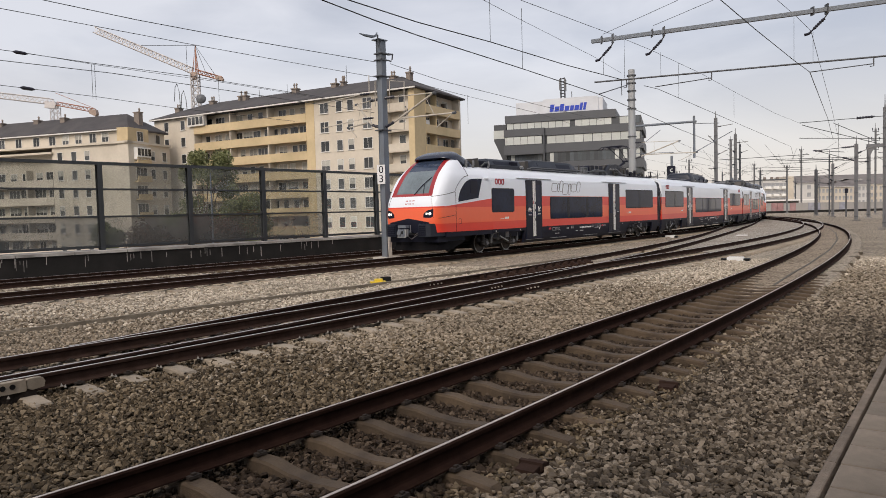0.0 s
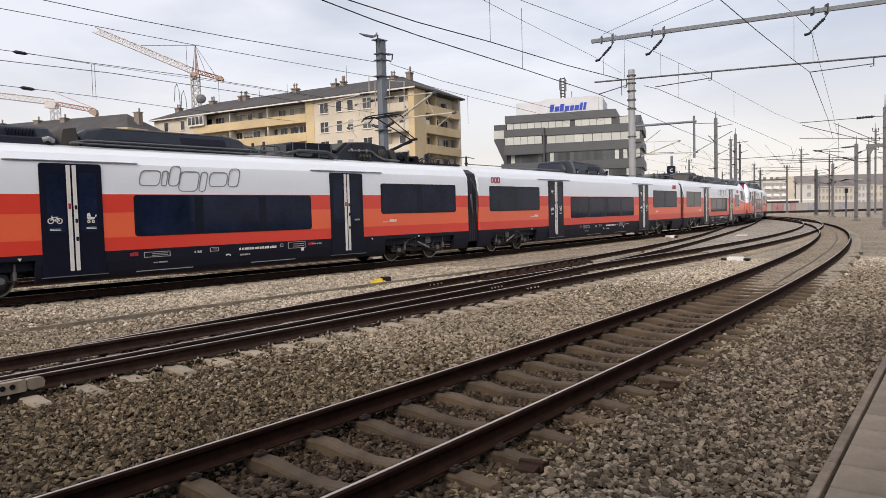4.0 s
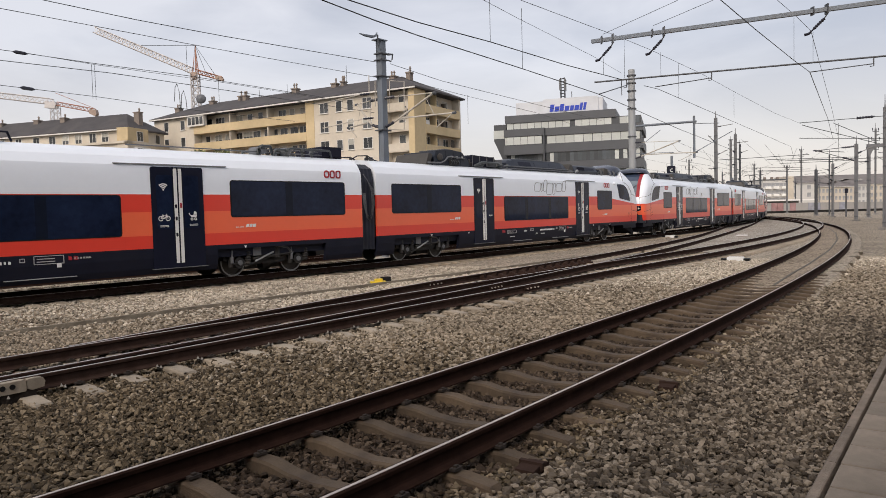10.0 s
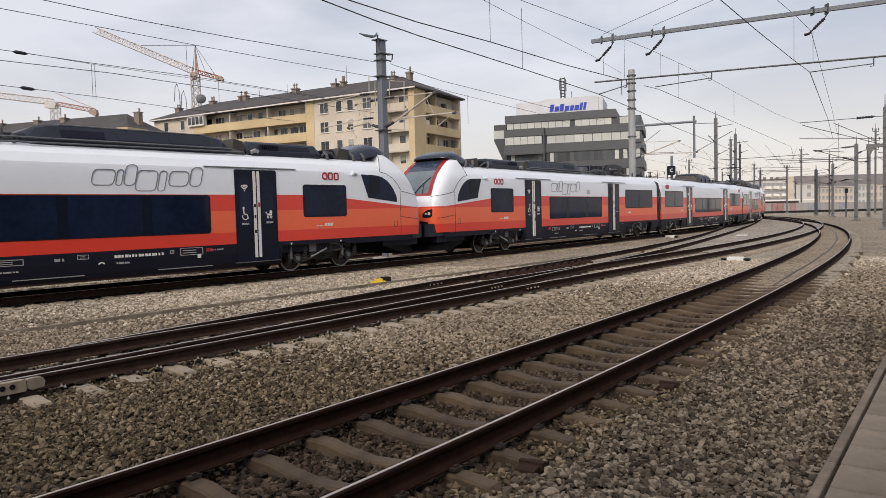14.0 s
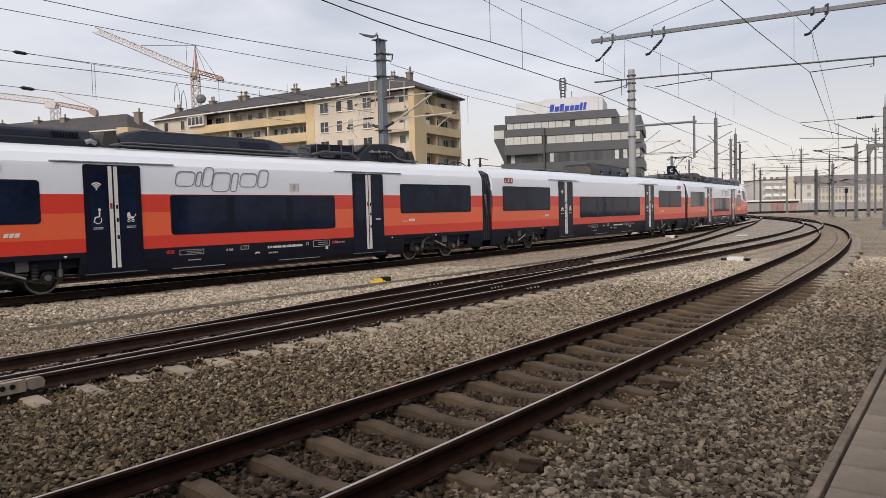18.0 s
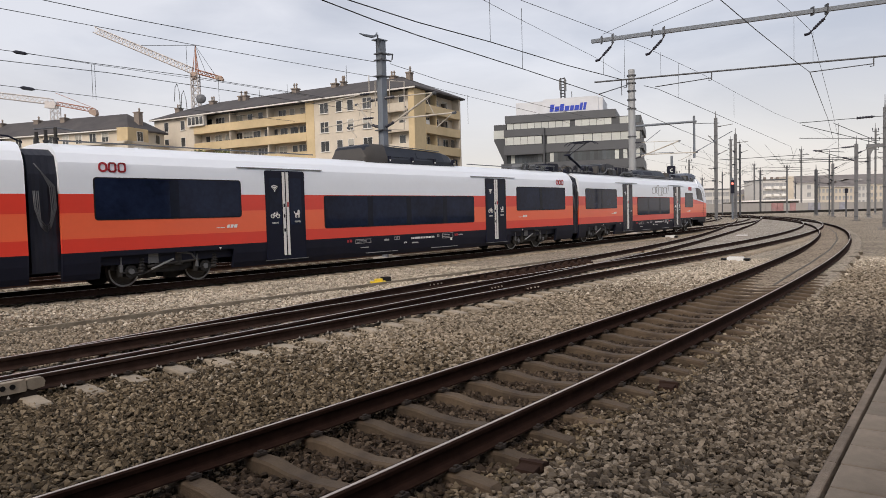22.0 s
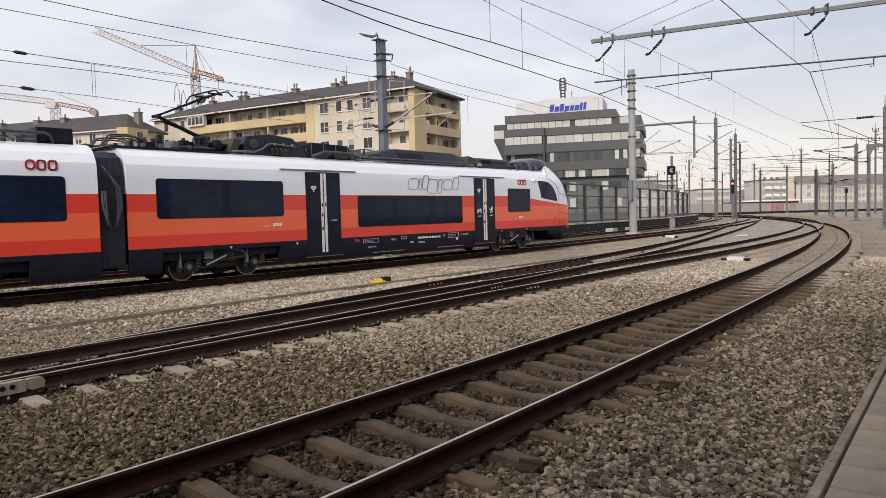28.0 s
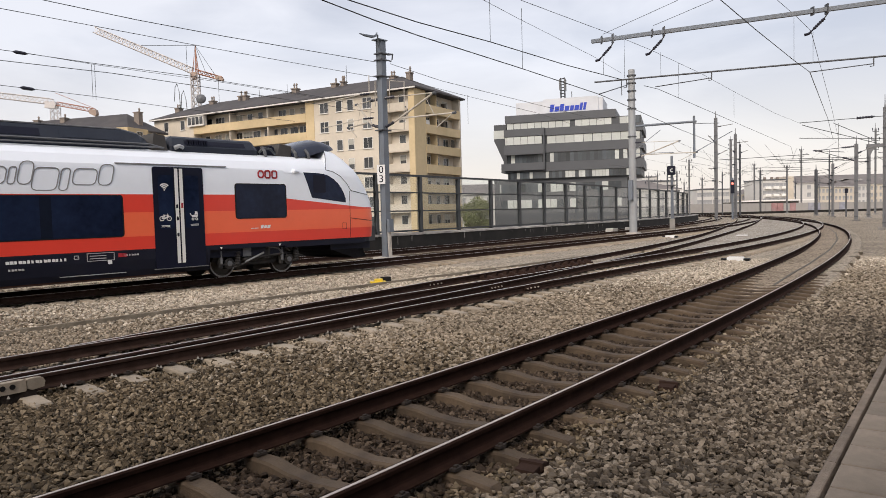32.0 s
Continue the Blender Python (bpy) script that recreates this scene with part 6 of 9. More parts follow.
def barrier():
    w = thing("retaining_wall", "low dark concrete parapet wall with a pale coping", "wall", kind="structure")
    rings, cop, face = [], [], []
    for s in steps(-40, 96, 2):
        def at(o, z):
            x, y, _ = on(LINE_T, s, o)
            return (x, y, z)
        rings.append([at(WALL + 0.25, -0.45), at(WALL + 0.25, 0.56), at(WALL - 0.3, 0.56), at(WALL - 0.3, -6.2)])
        cop.append([at(WALL + 0.30, 0.56), at(WALL + 0.30, 0.66), at(WALL - 0.35, 0.70), at(WALL - 0.35, 0.56)])
        face.append([at(WALL + 0.95, -0.35), at(WALL + 0.95, -0.20), at(WALL + 0.30, -0.17), at(WALL + 0.30, -0.35)])
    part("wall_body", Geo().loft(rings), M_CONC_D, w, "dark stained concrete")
    part("cable_trough", Geo().loft(face), M_CONC_L, w, "pale concrete cable trough")
    for i in range(len(cop) - 1):
        a, b = cop[i], cop[i + 1]
        b2 = [tuple(p + (q - p) * 0.985 for p, q in zip(u, v)) for u, v in zip(a, b)]
        part("coping_stone", Geo().loft([a, b2]), M_COPE, w)
    rng, g = random.Random(21), Geo()
    for i in range(90):
        s = rng.choice((rng.uniform(-16, 12), rng.uniform(-16, 60)))
        m = spot(LINE_T, s, WALL + 0.25)
        z = 0.56 - rng.uniform(0.0, 0.12)
        g.box(-rng.uniform(0.004, 0.02), rng.uniform(0.004, 0.02), -0.004, 0.0, z - rng.uniform(0.12, 0.45), z, m)
    tagged(part("lime_streaks", g, M_COPE, w, "white lime streaks"), kind="stuff")
    f = thing("glass_noise_barrier", "tall anthracite steel barrier with clear glass panes on the parapet", "fence", kind="structure")
    pm = Geo().box(-0.09, 0.09, -0.11, -0.09, 0, 1).box(-0.09, 0.09, 0.09, 0.11, 0, 1).box(-0.012, 0.012, -0.10, 0.10, 0, 1).mesh("post", M_FENCE)
    for s in POST_S:
        p = part("post", pm, None, f, m=spot(LINE_T, s, WALL, 0.68) @ Matrix.Diagonal((1, 1, fence_top(s) - 0.70, 1)))
    for a, b in zip(POST_S[:-1], POST_S[1:]):
        xa, ya, _ = on(LINE_T, a, WALL)
        xb, yb, _ = on(LINE_T, b, WALL)
        L, h = math.hypot(xb - xa, yb - ya), math.atan2(yb - ya, xb - xa)
        m = Matrix.Translation((xa, ya, 0)) @ Matrix.Rotation(h, 4, "Z")
        za, zb = fence_top(a), fence_top(b)
        lo = 0.80
        zs = [(lo, lo), (lo + (za - lo) * 0.36, lo + (zb - lo) * 0.36), (lo + (za - lo) * 0.69, lo + (zb - lo) * 0.69), (za, zb)]
        for i, (p, q) in enumerate(zs):
            t = 0.055 if i == 3 else (0.035 if i else 0.05)
            dp = 0.10 if i == 3 else 0.045
            g = Geo().add([m @ Vector(v) for v in ((0.0, -dp, p - t), (L, -dp, q - t), (L, dp, q - t), (0.0, dp, p - t), (0.0, -dp, p + t), (L, -dp, q + t), (L, dp, q + t), (0.0, dp, p + t))],
                          [(0, 3, 2, 1), (4, 5, 6, 7), (0, 1, 5, 4), (1, 2, 6, 5), (2, 3, 7, 6), (3, 0, 4, 7)])
            part("top_rail" if i == 3 else "cross_rail", g, M_FENCE, f)
        for row, ((p, q), (p2, q2)) in enumerate(zip(zs[:-1], zs[1:])):
            g = Geo().add([m @ Vector(v) for v in ((0.1, -0.008, p), (L - 0.1, -0.008, q), (L - 0.1, 0.008, q), (0.1, 0.008, p), (0.1, -0.008, p2), (L - 0.1, -0.008, q2), (L - 0.1, 0.008, q2), (0.1, 0.008, p2))],
                          [(0, 3, 2, 1), (4, 5, 6, 7), (0, 1, 5, 4), (1, 2, 6, 5), (2, 3, 7, 6), (3, 0, 4, 7)])
            ob = part("pane", g, M_FGLASS if a > 12 else (M_FGLASS_T if row else M_FGLASS_D), f, "clear glass pane" if row or a > 12 else "dirty glass pane")
            ob.data.materials.append(M_CLEAR)
            for k, poly in enumerate(ob.data.polygons):
                poly.material_index = 0 if k == 2 else 1
            ob.visible_shadow = False


# ================= masts and wires =================
M_PIPEW = surf("pale_arm_paint", (0.50, 0.46, 0.40), 0.6, var=0.15, scale=4, dirt=(0.30, 0.26, 0.21), dirt_amount=0.4)


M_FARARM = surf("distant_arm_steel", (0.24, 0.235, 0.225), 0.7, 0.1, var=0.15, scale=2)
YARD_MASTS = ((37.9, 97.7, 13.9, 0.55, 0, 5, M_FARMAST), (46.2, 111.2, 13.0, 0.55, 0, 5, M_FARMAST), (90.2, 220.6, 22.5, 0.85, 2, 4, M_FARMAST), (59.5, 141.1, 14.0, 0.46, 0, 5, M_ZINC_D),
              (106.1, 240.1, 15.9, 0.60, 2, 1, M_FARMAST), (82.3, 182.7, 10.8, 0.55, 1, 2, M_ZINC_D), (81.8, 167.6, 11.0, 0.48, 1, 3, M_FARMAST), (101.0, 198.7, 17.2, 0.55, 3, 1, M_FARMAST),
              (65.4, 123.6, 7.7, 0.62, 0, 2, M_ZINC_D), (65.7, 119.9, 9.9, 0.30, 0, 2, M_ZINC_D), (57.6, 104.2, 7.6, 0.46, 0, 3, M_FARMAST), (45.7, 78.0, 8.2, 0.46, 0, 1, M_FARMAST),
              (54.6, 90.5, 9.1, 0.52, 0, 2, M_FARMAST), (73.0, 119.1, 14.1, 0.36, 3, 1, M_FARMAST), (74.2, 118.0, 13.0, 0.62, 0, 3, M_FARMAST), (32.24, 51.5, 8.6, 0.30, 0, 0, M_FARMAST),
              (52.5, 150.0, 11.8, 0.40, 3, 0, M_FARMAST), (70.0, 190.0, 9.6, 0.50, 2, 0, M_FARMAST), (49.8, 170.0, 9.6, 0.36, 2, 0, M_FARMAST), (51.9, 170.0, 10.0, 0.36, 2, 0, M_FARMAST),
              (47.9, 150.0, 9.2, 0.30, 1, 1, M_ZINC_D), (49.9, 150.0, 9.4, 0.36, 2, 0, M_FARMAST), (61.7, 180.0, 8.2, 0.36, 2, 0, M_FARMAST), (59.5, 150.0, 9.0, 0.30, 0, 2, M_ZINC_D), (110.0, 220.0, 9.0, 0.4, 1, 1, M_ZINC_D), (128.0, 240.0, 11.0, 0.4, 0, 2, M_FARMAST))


def mast(x, y, z1, turn, w=0.36, label="grey steel catenary mast", foot=True, mat=None, round_=False):
    m = thing("catenary_mast", label, "mast", pose(x, y, 0, 0, 0, turn), group="catenary masts")
    mat = mat or M_ZINC
    g = Geo()
    if round_:
        g.tube([(0, 0, -0.3), (0, 0, z1)], [w * 0.5, w * 0.42], 14)
        part("pole", g, mat, m, smooth=False)
    else:
        h, t = w / 2, 0.03
        g.box(-h, h, -h, -h + t, -0.3, z1).box(-h, h, h - t, h, -0.3, z1).box(-h * 0.86, h * 0.86, -h + t, h - t, -0.3, z1)
        part("pole", g, mat, m)
    if foot:
        part("footing", Geo().prism([(-0.45, -0.45), (0.45, -0.45), (0.45, 0.45), (-0.45, 0.45)], -0.5, -0.16), M_CONC_L, m, "pale concrete footing")
    return m


def insulator(g, p, q, r=0.06):
    p, q = Vector(p), Vector(q)
    n = 6
    pts, rad = [], []
    for i in range(n):
        a, b = p.lerp(q, i / n), p.lerp(q, (i + 0.5) / n)
        pts += [a, b]
        rad += [r, r * 0.6]
    g.tube(pts + [q], rad + [r * 0.5], 8)


def cantilever(m, reach, zc=5.45, zm=6.75):
    """A swivelling arm of one mast: reach is the local vector to the track's middle."""
    g, ga, gb = Geo(), Geo(), Geo()
    d = Vector((reach[0], reach[1], 0))
    u = d.normalized()
    b0 = u * 0.2
    insulator(ga, b0 + Vector((0, 0, 6.95)), b0 + u * 0.55 + Vector((0, 0, 6.94)), 0.075)
    insulator(gb, b0 + Vector((0, 0, 5.68)), b0 + u * 0.5 + Vector((0, 0, 5.84)), 0.075)
    g.tube([b0 + u * 0.55 + Vector((0, 0, 6.94)), d * 0.95 + Vector((0, 0, zm + 0.08))], 0.024, 6)
    g.tube([b0 + u * 0.5 + Vector((0, 0, 5.84)), d * 0.93 + Vector((0, 0, zm + 0.06))], 0.045, 8)
    g.tube([b0 + u * 0.85 + Vector((0, 0, 5.96)), d * 1.28 + Vector((0, 0, zc + 0.42))], 0.036, 8)
    g.tube([d * 1.24 + Vector((0, 0, zc + 0.38)), d * 0.98 + Vector((0, 0, zc - 0.08))], 0.022, 6)
    g.tube([d * 0.45 + Vector((0, 0, 6.93)), d * 0.45 + Vector((0, 0, zc + 0.42))], 0.012, 5)
    g.tube([d * 0.8 + Vector((0, 0, zm - 0.06)), d * 0.95 + Vector((0, 0, zc + 0.42))], 0.012, 5)
    c = part("cantilever", g, M_PIPEW, m, "pale painted cantilever arm")
    for q in (d * 0.95 + Vector((0, 0, zm + 0.07)), d * 1.28 + Vector((0, 0, zc + 0.42))):
        part("clamp", Geo().tube([q - u * 0.08, q + u * 0.08], 0.055, 8), M_ZINC_D, c, "dark wire clamp")
    part("insulator", ga, M_INSUL, c, "brown insulator")
    part("insulator", gb, M_INSUL, c, "brown insulator")


def wire(thing_ob, pts, r=0.009, name="wire"):
    part(name, Geo().tube(pts, r, 4, caps=False), M_WIRE, thing_ob)


def catenary(label, line, side, supports, zc=5.3, zm=6.7, sag=0.55, r=0.010, stag=0.18):
    t = thing("overhead_line", label, "overhead wire", kind="structure")
    con, mes, drop = [], [], []
    for i, (a, b) in enumerate(zip(supports[:-1], supports[1:])):
        n = 10
        for j in range(n + (1 if i == len(supports) - 2 else 0)):
            u = j / n
            s = a + (b - a) * u
            o = (side(s) if callable(side) else side) + stag * (1 - 2 * u) * (1 if i % 2 else -1)
            x, y, _ = on(line, s, o)
            zz = zm - sag * 4 * u * (1 - u)
            con.append((x, y, zc))
            mes.append((x, y, zz))
            if j % 2 == 1:
                drop.append(((x, y, zc), (x, y, zz)))
    wire(t, con, r, "contact_wire")
    wire(t, mes, r * 0.9, "messenger_wire")
    g = Geo()
    for p, q in drop:
        g.tube([p, q], 0.006, 3, caps=False)
    part("droppers", g, M_WIRE, t)
    return t


def masts():
    x, y, h = on(LINE_T, 12.0, -3.2)
    x -= 0.13
    turn = math.degrees(h)
    m = mast(x, y, 9.5, turn, 0.31, "tall grey H-section steel catenary mast with a white number plate")
    cantilever(m, (0.0, -3.2))
    cantilever(m, (0.0, 1.75), 5.45, 6.8)
    # the plate is turned towards the walkway
    a, b = -0.13, -0.27
    pl = part("number_plate", Geo().box(-0.175, 0.175, -0.012, 0.012, 3.12, 3.98), M_MARK, m, "white kilometre plate", m=pose(a * math.cos(h) + b * math.sin(h), b * math.cos(h) - a * math.sin(h), 0, 0, 0, -turn))
    part("plate_bracket", Geo().box(-0.03, 0.16, 0.012, 0.14, 3.3, 3.36).box(-0.03, 0.16, 0.012, 0.14, 3.75, 3.81), M_ZINC_D, pl)
    for txt, z in (("0", 3.59), ("3", 3.18)):
        cu = bpy.data.curves.new("digit", "FONT")
        cu.body, cu.size, cu.align_x, cu.extrude = txt, 0.46, "CENTER", 0.002
        tmp = bpy.data.objects.new("digit", cu)
        me = bpy.data.meshes.new_from_object(tmp)
        me.materials.append(M_BLACK)
        part("digit", me, None, pl, "black numeral", m=pose(0, -0.017, z + 0.02, 90, 0, 0))
    part("cap_plate", Geo().box(-0.36, 0.22, -0.22, 0.22, 9.5, 9.54), M_ZINC, m, "steel cap plate")
    g = Geo().loft([[(x, y - w, z), (x, y + w, z), (x, y + w, z + t), (x, y - w, z + t)] for x, y, z, w, t in ((-1.50, -0.2, 9.53, 0.02, 0.02), (-1.15, -0.2, 9.48, 0.06, 0.07), (-0.68, -0.2, 9.49, 0.07, 0.09), (-0.50, -0.2, 9.57, 0.05, 0.10), (-0.42, -0.2, 9.72, 0.03, 0.06))])
    part("horn", g, M_ZINC, m, "grey curved horn")
    part("pin", Geo().tube([(-0.38, -0.2, 9.68), (-0.38, -0.2, 9.3), (-0.37, -0.2, 9.1)], [0.035, 0.03, 0.012], 6), M_ZINC_D, m)
    for z in (8.62, 8.90):
        part("band", Geo().box(-0.23, 0.23, -0.23, 0.23, z, z + 0.05), M_ZINC_D, m, "dark clamp band")
    part("bracket", Geo().prism([(0.2, 8.85), (0.52, 8.92), (0.52, 8.98), (0.2, 8.95)], -0.27, -0.2, "y").tube([(0.50, -0.24, 8.93), (0.46, -0.24, 8.72), (0.38, -0.24, 8.62), (0.2, -0.24, 8.64)], 0.03, 6), M_ZINC_D, m)
    g = Geo()
    for i, dx in enumerate((-0.13, -0.05, 0.03)):
        g.tube([(dx, -0.24, 1.05), (dx - 0.06, -0.30, 0.3), (dx - 0.14, -0.42, -0.25)], 0.028, 6)
    part("conduit", g, M_CONC_L, m, "pale cable conduits")
    part("junction_box", Geo().box(-0.16, 0.12, -0.36, -0.22, 0.95, 1.55), M_ZINC, m, "grey junction box")
    # pale tensioning rods hung beside the mast
    side = lambda u, z: (u * math.cos(h), -u * math.sin(h), z)
    for pts in (((-0.55, 8.0), (-0.56, 7.25)), ((-0.28, 7.75), (-0.30, 6.6)), ((0.11, 7.88), (0.08, 5.55)), ((0.37, 7.74), (0.33, 6.3)), ((0.40, 7.74), (1.02, 7.68), (0.96, 5.54), (0.28, 5.58))):
        part("tension_rod", Geo().tube([side(u - 0.02, z) for u, z in pts], 0.022, 6), M_PIPEW, m, "pale tensioning rod")
    part("hook", Geo().tube([side(1.02, 6.6), side(1.10, 6.45), side(1.08, 6.2), side(0.98, 6.15)], 0.03, 6), M_ZINC_D, m)
    for z in (5.50, 7.90):
        part("band", Geo().box(-0.30, 0.30, -0.23, 0.23, z, z + 0.05), M_ZINC_D, m, "dark clamp band")
    for u, z in ((-0.75, 7.20), (-0.62, 6.12)):
        gi = Geo()
        insulator(gi, side(u - 0.25, z - 0.05), side(u + 0.20, z - 0.02), 0.055)
        part("insulator", gi, M_INSUL, m, "dark ribbed insulator")
        part("stay_rod", Geo().tube([side(u - 0.25, z - 0.05), side(u - 2.1, z - 0.42)], 0.022, 6), M_PIPEW, m, "pale stay rod")
    x, y, h = on(LINE_T, 42.5, -3.9)
    m = mast(x, y, 12.7, math.degrees(h), 0.62, "thick round pale steel catenary mast with clamps", round_=True, mat=M_ZINC_L)
    cantilever(m, (0.0, -3.9))
    for z in (7.4, 9.6, 10.3, 11.0, 11.6, 12.2):
        part("clamp", Geo().tube([(0, 0, z), (0, 0, z + 0.09)], 0.36, 12), M_ZINC_D, m)
    part("junction_box", Geo().box(-0.58, -0.30, -0.16, 0.16, 2.4, 4.0), M_ZINC, m, "grey control cabinet")
    # the farther masts: place, top, width, upturned cross arms, swivel arms, shade
    for x, y, z1, w, pins, arms, mat in YARD_MASTS:
        yard_mast(x, y, z1, w, pins, arms, mat)
    # the wide beam and stays at the right-hand masts
    b = thing("cross_boom", "grey steel beam between two masts at the yard's edge", "gantry beam", kind="structure")
    part("beam", Geo().box(54.3, 58.4, 90.2, 90.5, 8.75, 9.15), M_FARMAST, b)
    part("knee", Geo().prism([(54.2, 8.8), (55.4, 8.8), (54.9, 8.2), (54.5, 7.4)][::-1], 90.25, 90.45, "y"), M_FARMAST, b)
    for p, q in (((45.6, 78.0, 7.95), (40.9, 78.0, 7.55)), ((45.6, 78.0, 6.35), (41.2, 78.0, 7.6)), ((40.9, 78.0, 7.6), (44.4, 78.0, 7.35))):
        g, gi, p, q = Geo(), Geo(), Vector(p), Vector(q)
        g.tube([p.lerp(q, 0.30), q], 0.035, 5)
        insulator(gi, p.lerp(q, 0.04), p.lerp(q, 0.32), 0.11)
        a = part("stay_arm", g, M_ZINC_D, b, "dark swivel arm")
        part("insulator", gi, M_INSUL, a, "dark ribbed insulator")


def yard_mast(x, y, z1, w, pins, arms, mat):
    """A lattice or rolled mast far along the line, with its arms."""
    rng = random.Random(int(x * 7 + y))
    w = w * 0.6
    m = mast(x, y, z1, 25, w, "grey steel catenary mast far along the line", foot=False, mat=mat)
    part("tip", Geo().tube([(0, 0, z1), (0, 0, z1 + 0.25), (0, 0, z1 + 0.9)], [w * 0.3, w * 0.2, w * 0.12], 6), mat, m)
    for z in (0.2, 2.8, z1 * 0.5, z1 * 0.66, z1 * 0.82):
        part("band", Geo().box(-w * 0.56, w * 0.56, -w * 0.56, w * 0.56, z, z + 0.08), M_ZINC_D, m)
    part("footing", Geo().prism([(-0.3, -0.3), (0.3, -0.3), (0.3, 0.3), (-0.3, 0.3)], -0.5, -0.1), M_COPE, m, "pale concrete footing")
    for i in range(pins):
        g, z, r = Geo(), z1 - 0.5 - 1.5 * i, 0.75 + 0.25 * (i % 2)
        g.tube([(-r, 0, z + 0.42), (-r, 0, z), (r, 0, z), (r, 0, z + 0.42)], 0.05, 5)
        a = part("cross_arm", g, M_ZINC_D, m, "dark cross arm with upturned ends")
        for k in (-r, r):
            part("insulator", Geo().tube([(k, 0, z + 0.25), (k, 0, z + 0.32), (k, 0, z + 0.6)], [0.06, 0.10, 0.06], 6), M_INSUL, a)
    for i in range(arms):
        g, gi = Geo(), Geo()
        z, k, r = z1 * (0.90 - 0.13 * i) + rng.uniform(-0.3, 0.3), rng.choice((-1, 1)) if i > 1 else 1 - 2 * i, rng.uniform(1.6, 3.2)
        dz = rng.uniform(-0.2, 1.0)
        p, q = Vector((k * w * 0.5, 0, z)), Vector((k * r, -0.3, z + dz))
        insulator(gi, p, p.lerp(q, 0.3), 0.10)
        g.tube([p.lerp(q, 0.3), q], 0.045, 5)
        g.tube([q, q + Vector((-k * r * 0.35, 0, -0.15))], 0.03, 5)
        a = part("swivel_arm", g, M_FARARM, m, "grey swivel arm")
        part("insulator", gi, M_INSUL, a)


def level(z, pts):
    return [(x, y, z) for x, y in pts]


def overhead():
    sup = [42, 75, 105, 135]
    catenary("dark contact and carrying wires above the train's track", LINE_T, 0.0, sup)
    catenary("dark wires above the track beside the glass barrier", LINE_T, side_a, sup, r=0.008)
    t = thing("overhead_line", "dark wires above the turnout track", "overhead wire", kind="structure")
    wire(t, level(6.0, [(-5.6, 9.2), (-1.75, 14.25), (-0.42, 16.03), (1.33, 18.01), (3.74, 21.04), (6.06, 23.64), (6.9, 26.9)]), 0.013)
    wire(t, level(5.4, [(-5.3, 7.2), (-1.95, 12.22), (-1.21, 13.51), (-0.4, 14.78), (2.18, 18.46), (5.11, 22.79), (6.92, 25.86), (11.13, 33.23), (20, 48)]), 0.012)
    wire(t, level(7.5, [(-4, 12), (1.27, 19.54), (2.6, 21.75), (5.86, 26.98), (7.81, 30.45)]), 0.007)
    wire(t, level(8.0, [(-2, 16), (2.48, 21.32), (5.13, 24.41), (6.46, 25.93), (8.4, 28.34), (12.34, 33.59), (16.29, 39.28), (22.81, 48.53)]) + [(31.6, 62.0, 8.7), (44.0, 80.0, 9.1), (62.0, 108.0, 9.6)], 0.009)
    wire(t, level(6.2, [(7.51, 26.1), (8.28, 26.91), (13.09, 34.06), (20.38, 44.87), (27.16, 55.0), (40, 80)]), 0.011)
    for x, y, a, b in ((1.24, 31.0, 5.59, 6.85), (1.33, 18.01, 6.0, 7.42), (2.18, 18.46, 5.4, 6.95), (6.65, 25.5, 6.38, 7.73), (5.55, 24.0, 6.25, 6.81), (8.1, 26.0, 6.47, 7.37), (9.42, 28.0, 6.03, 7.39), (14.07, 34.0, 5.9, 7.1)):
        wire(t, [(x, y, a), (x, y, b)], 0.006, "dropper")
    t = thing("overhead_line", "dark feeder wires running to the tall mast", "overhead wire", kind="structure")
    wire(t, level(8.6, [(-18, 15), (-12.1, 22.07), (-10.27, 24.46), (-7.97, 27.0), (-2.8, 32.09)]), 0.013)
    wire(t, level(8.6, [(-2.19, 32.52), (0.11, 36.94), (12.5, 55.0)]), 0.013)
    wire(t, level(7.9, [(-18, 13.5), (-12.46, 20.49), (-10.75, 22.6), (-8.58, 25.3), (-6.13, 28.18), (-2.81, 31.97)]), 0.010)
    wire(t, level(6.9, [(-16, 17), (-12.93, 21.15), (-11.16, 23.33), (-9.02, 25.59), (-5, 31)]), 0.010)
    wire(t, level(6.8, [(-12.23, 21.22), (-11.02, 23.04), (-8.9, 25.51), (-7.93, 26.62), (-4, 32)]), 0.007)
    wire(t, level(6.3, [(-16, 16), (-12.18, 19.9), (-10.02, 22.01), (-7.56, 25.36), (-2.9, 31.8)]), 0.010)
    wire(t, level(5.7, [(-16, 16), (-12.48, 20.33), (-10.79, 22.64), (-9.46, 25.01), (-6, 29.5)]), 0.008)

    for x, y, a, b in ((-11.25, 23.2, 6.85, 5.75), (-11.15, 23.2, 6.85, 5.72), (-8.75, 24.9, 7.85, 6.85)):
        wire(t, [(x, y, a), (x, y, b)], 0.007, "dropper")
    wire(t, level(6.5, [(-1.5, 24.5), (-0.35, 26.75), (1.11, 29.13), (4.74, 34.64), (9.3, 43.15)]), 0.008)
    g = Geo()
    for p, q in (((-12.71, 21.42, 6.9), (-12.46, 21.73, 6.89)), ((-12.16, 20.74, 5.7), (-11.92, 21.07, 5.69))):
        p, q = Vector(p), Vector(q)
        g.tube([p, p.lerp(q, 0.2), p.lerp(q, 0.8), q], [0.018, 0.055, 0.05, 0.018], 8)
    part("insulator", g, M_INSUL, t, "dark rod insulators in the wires")
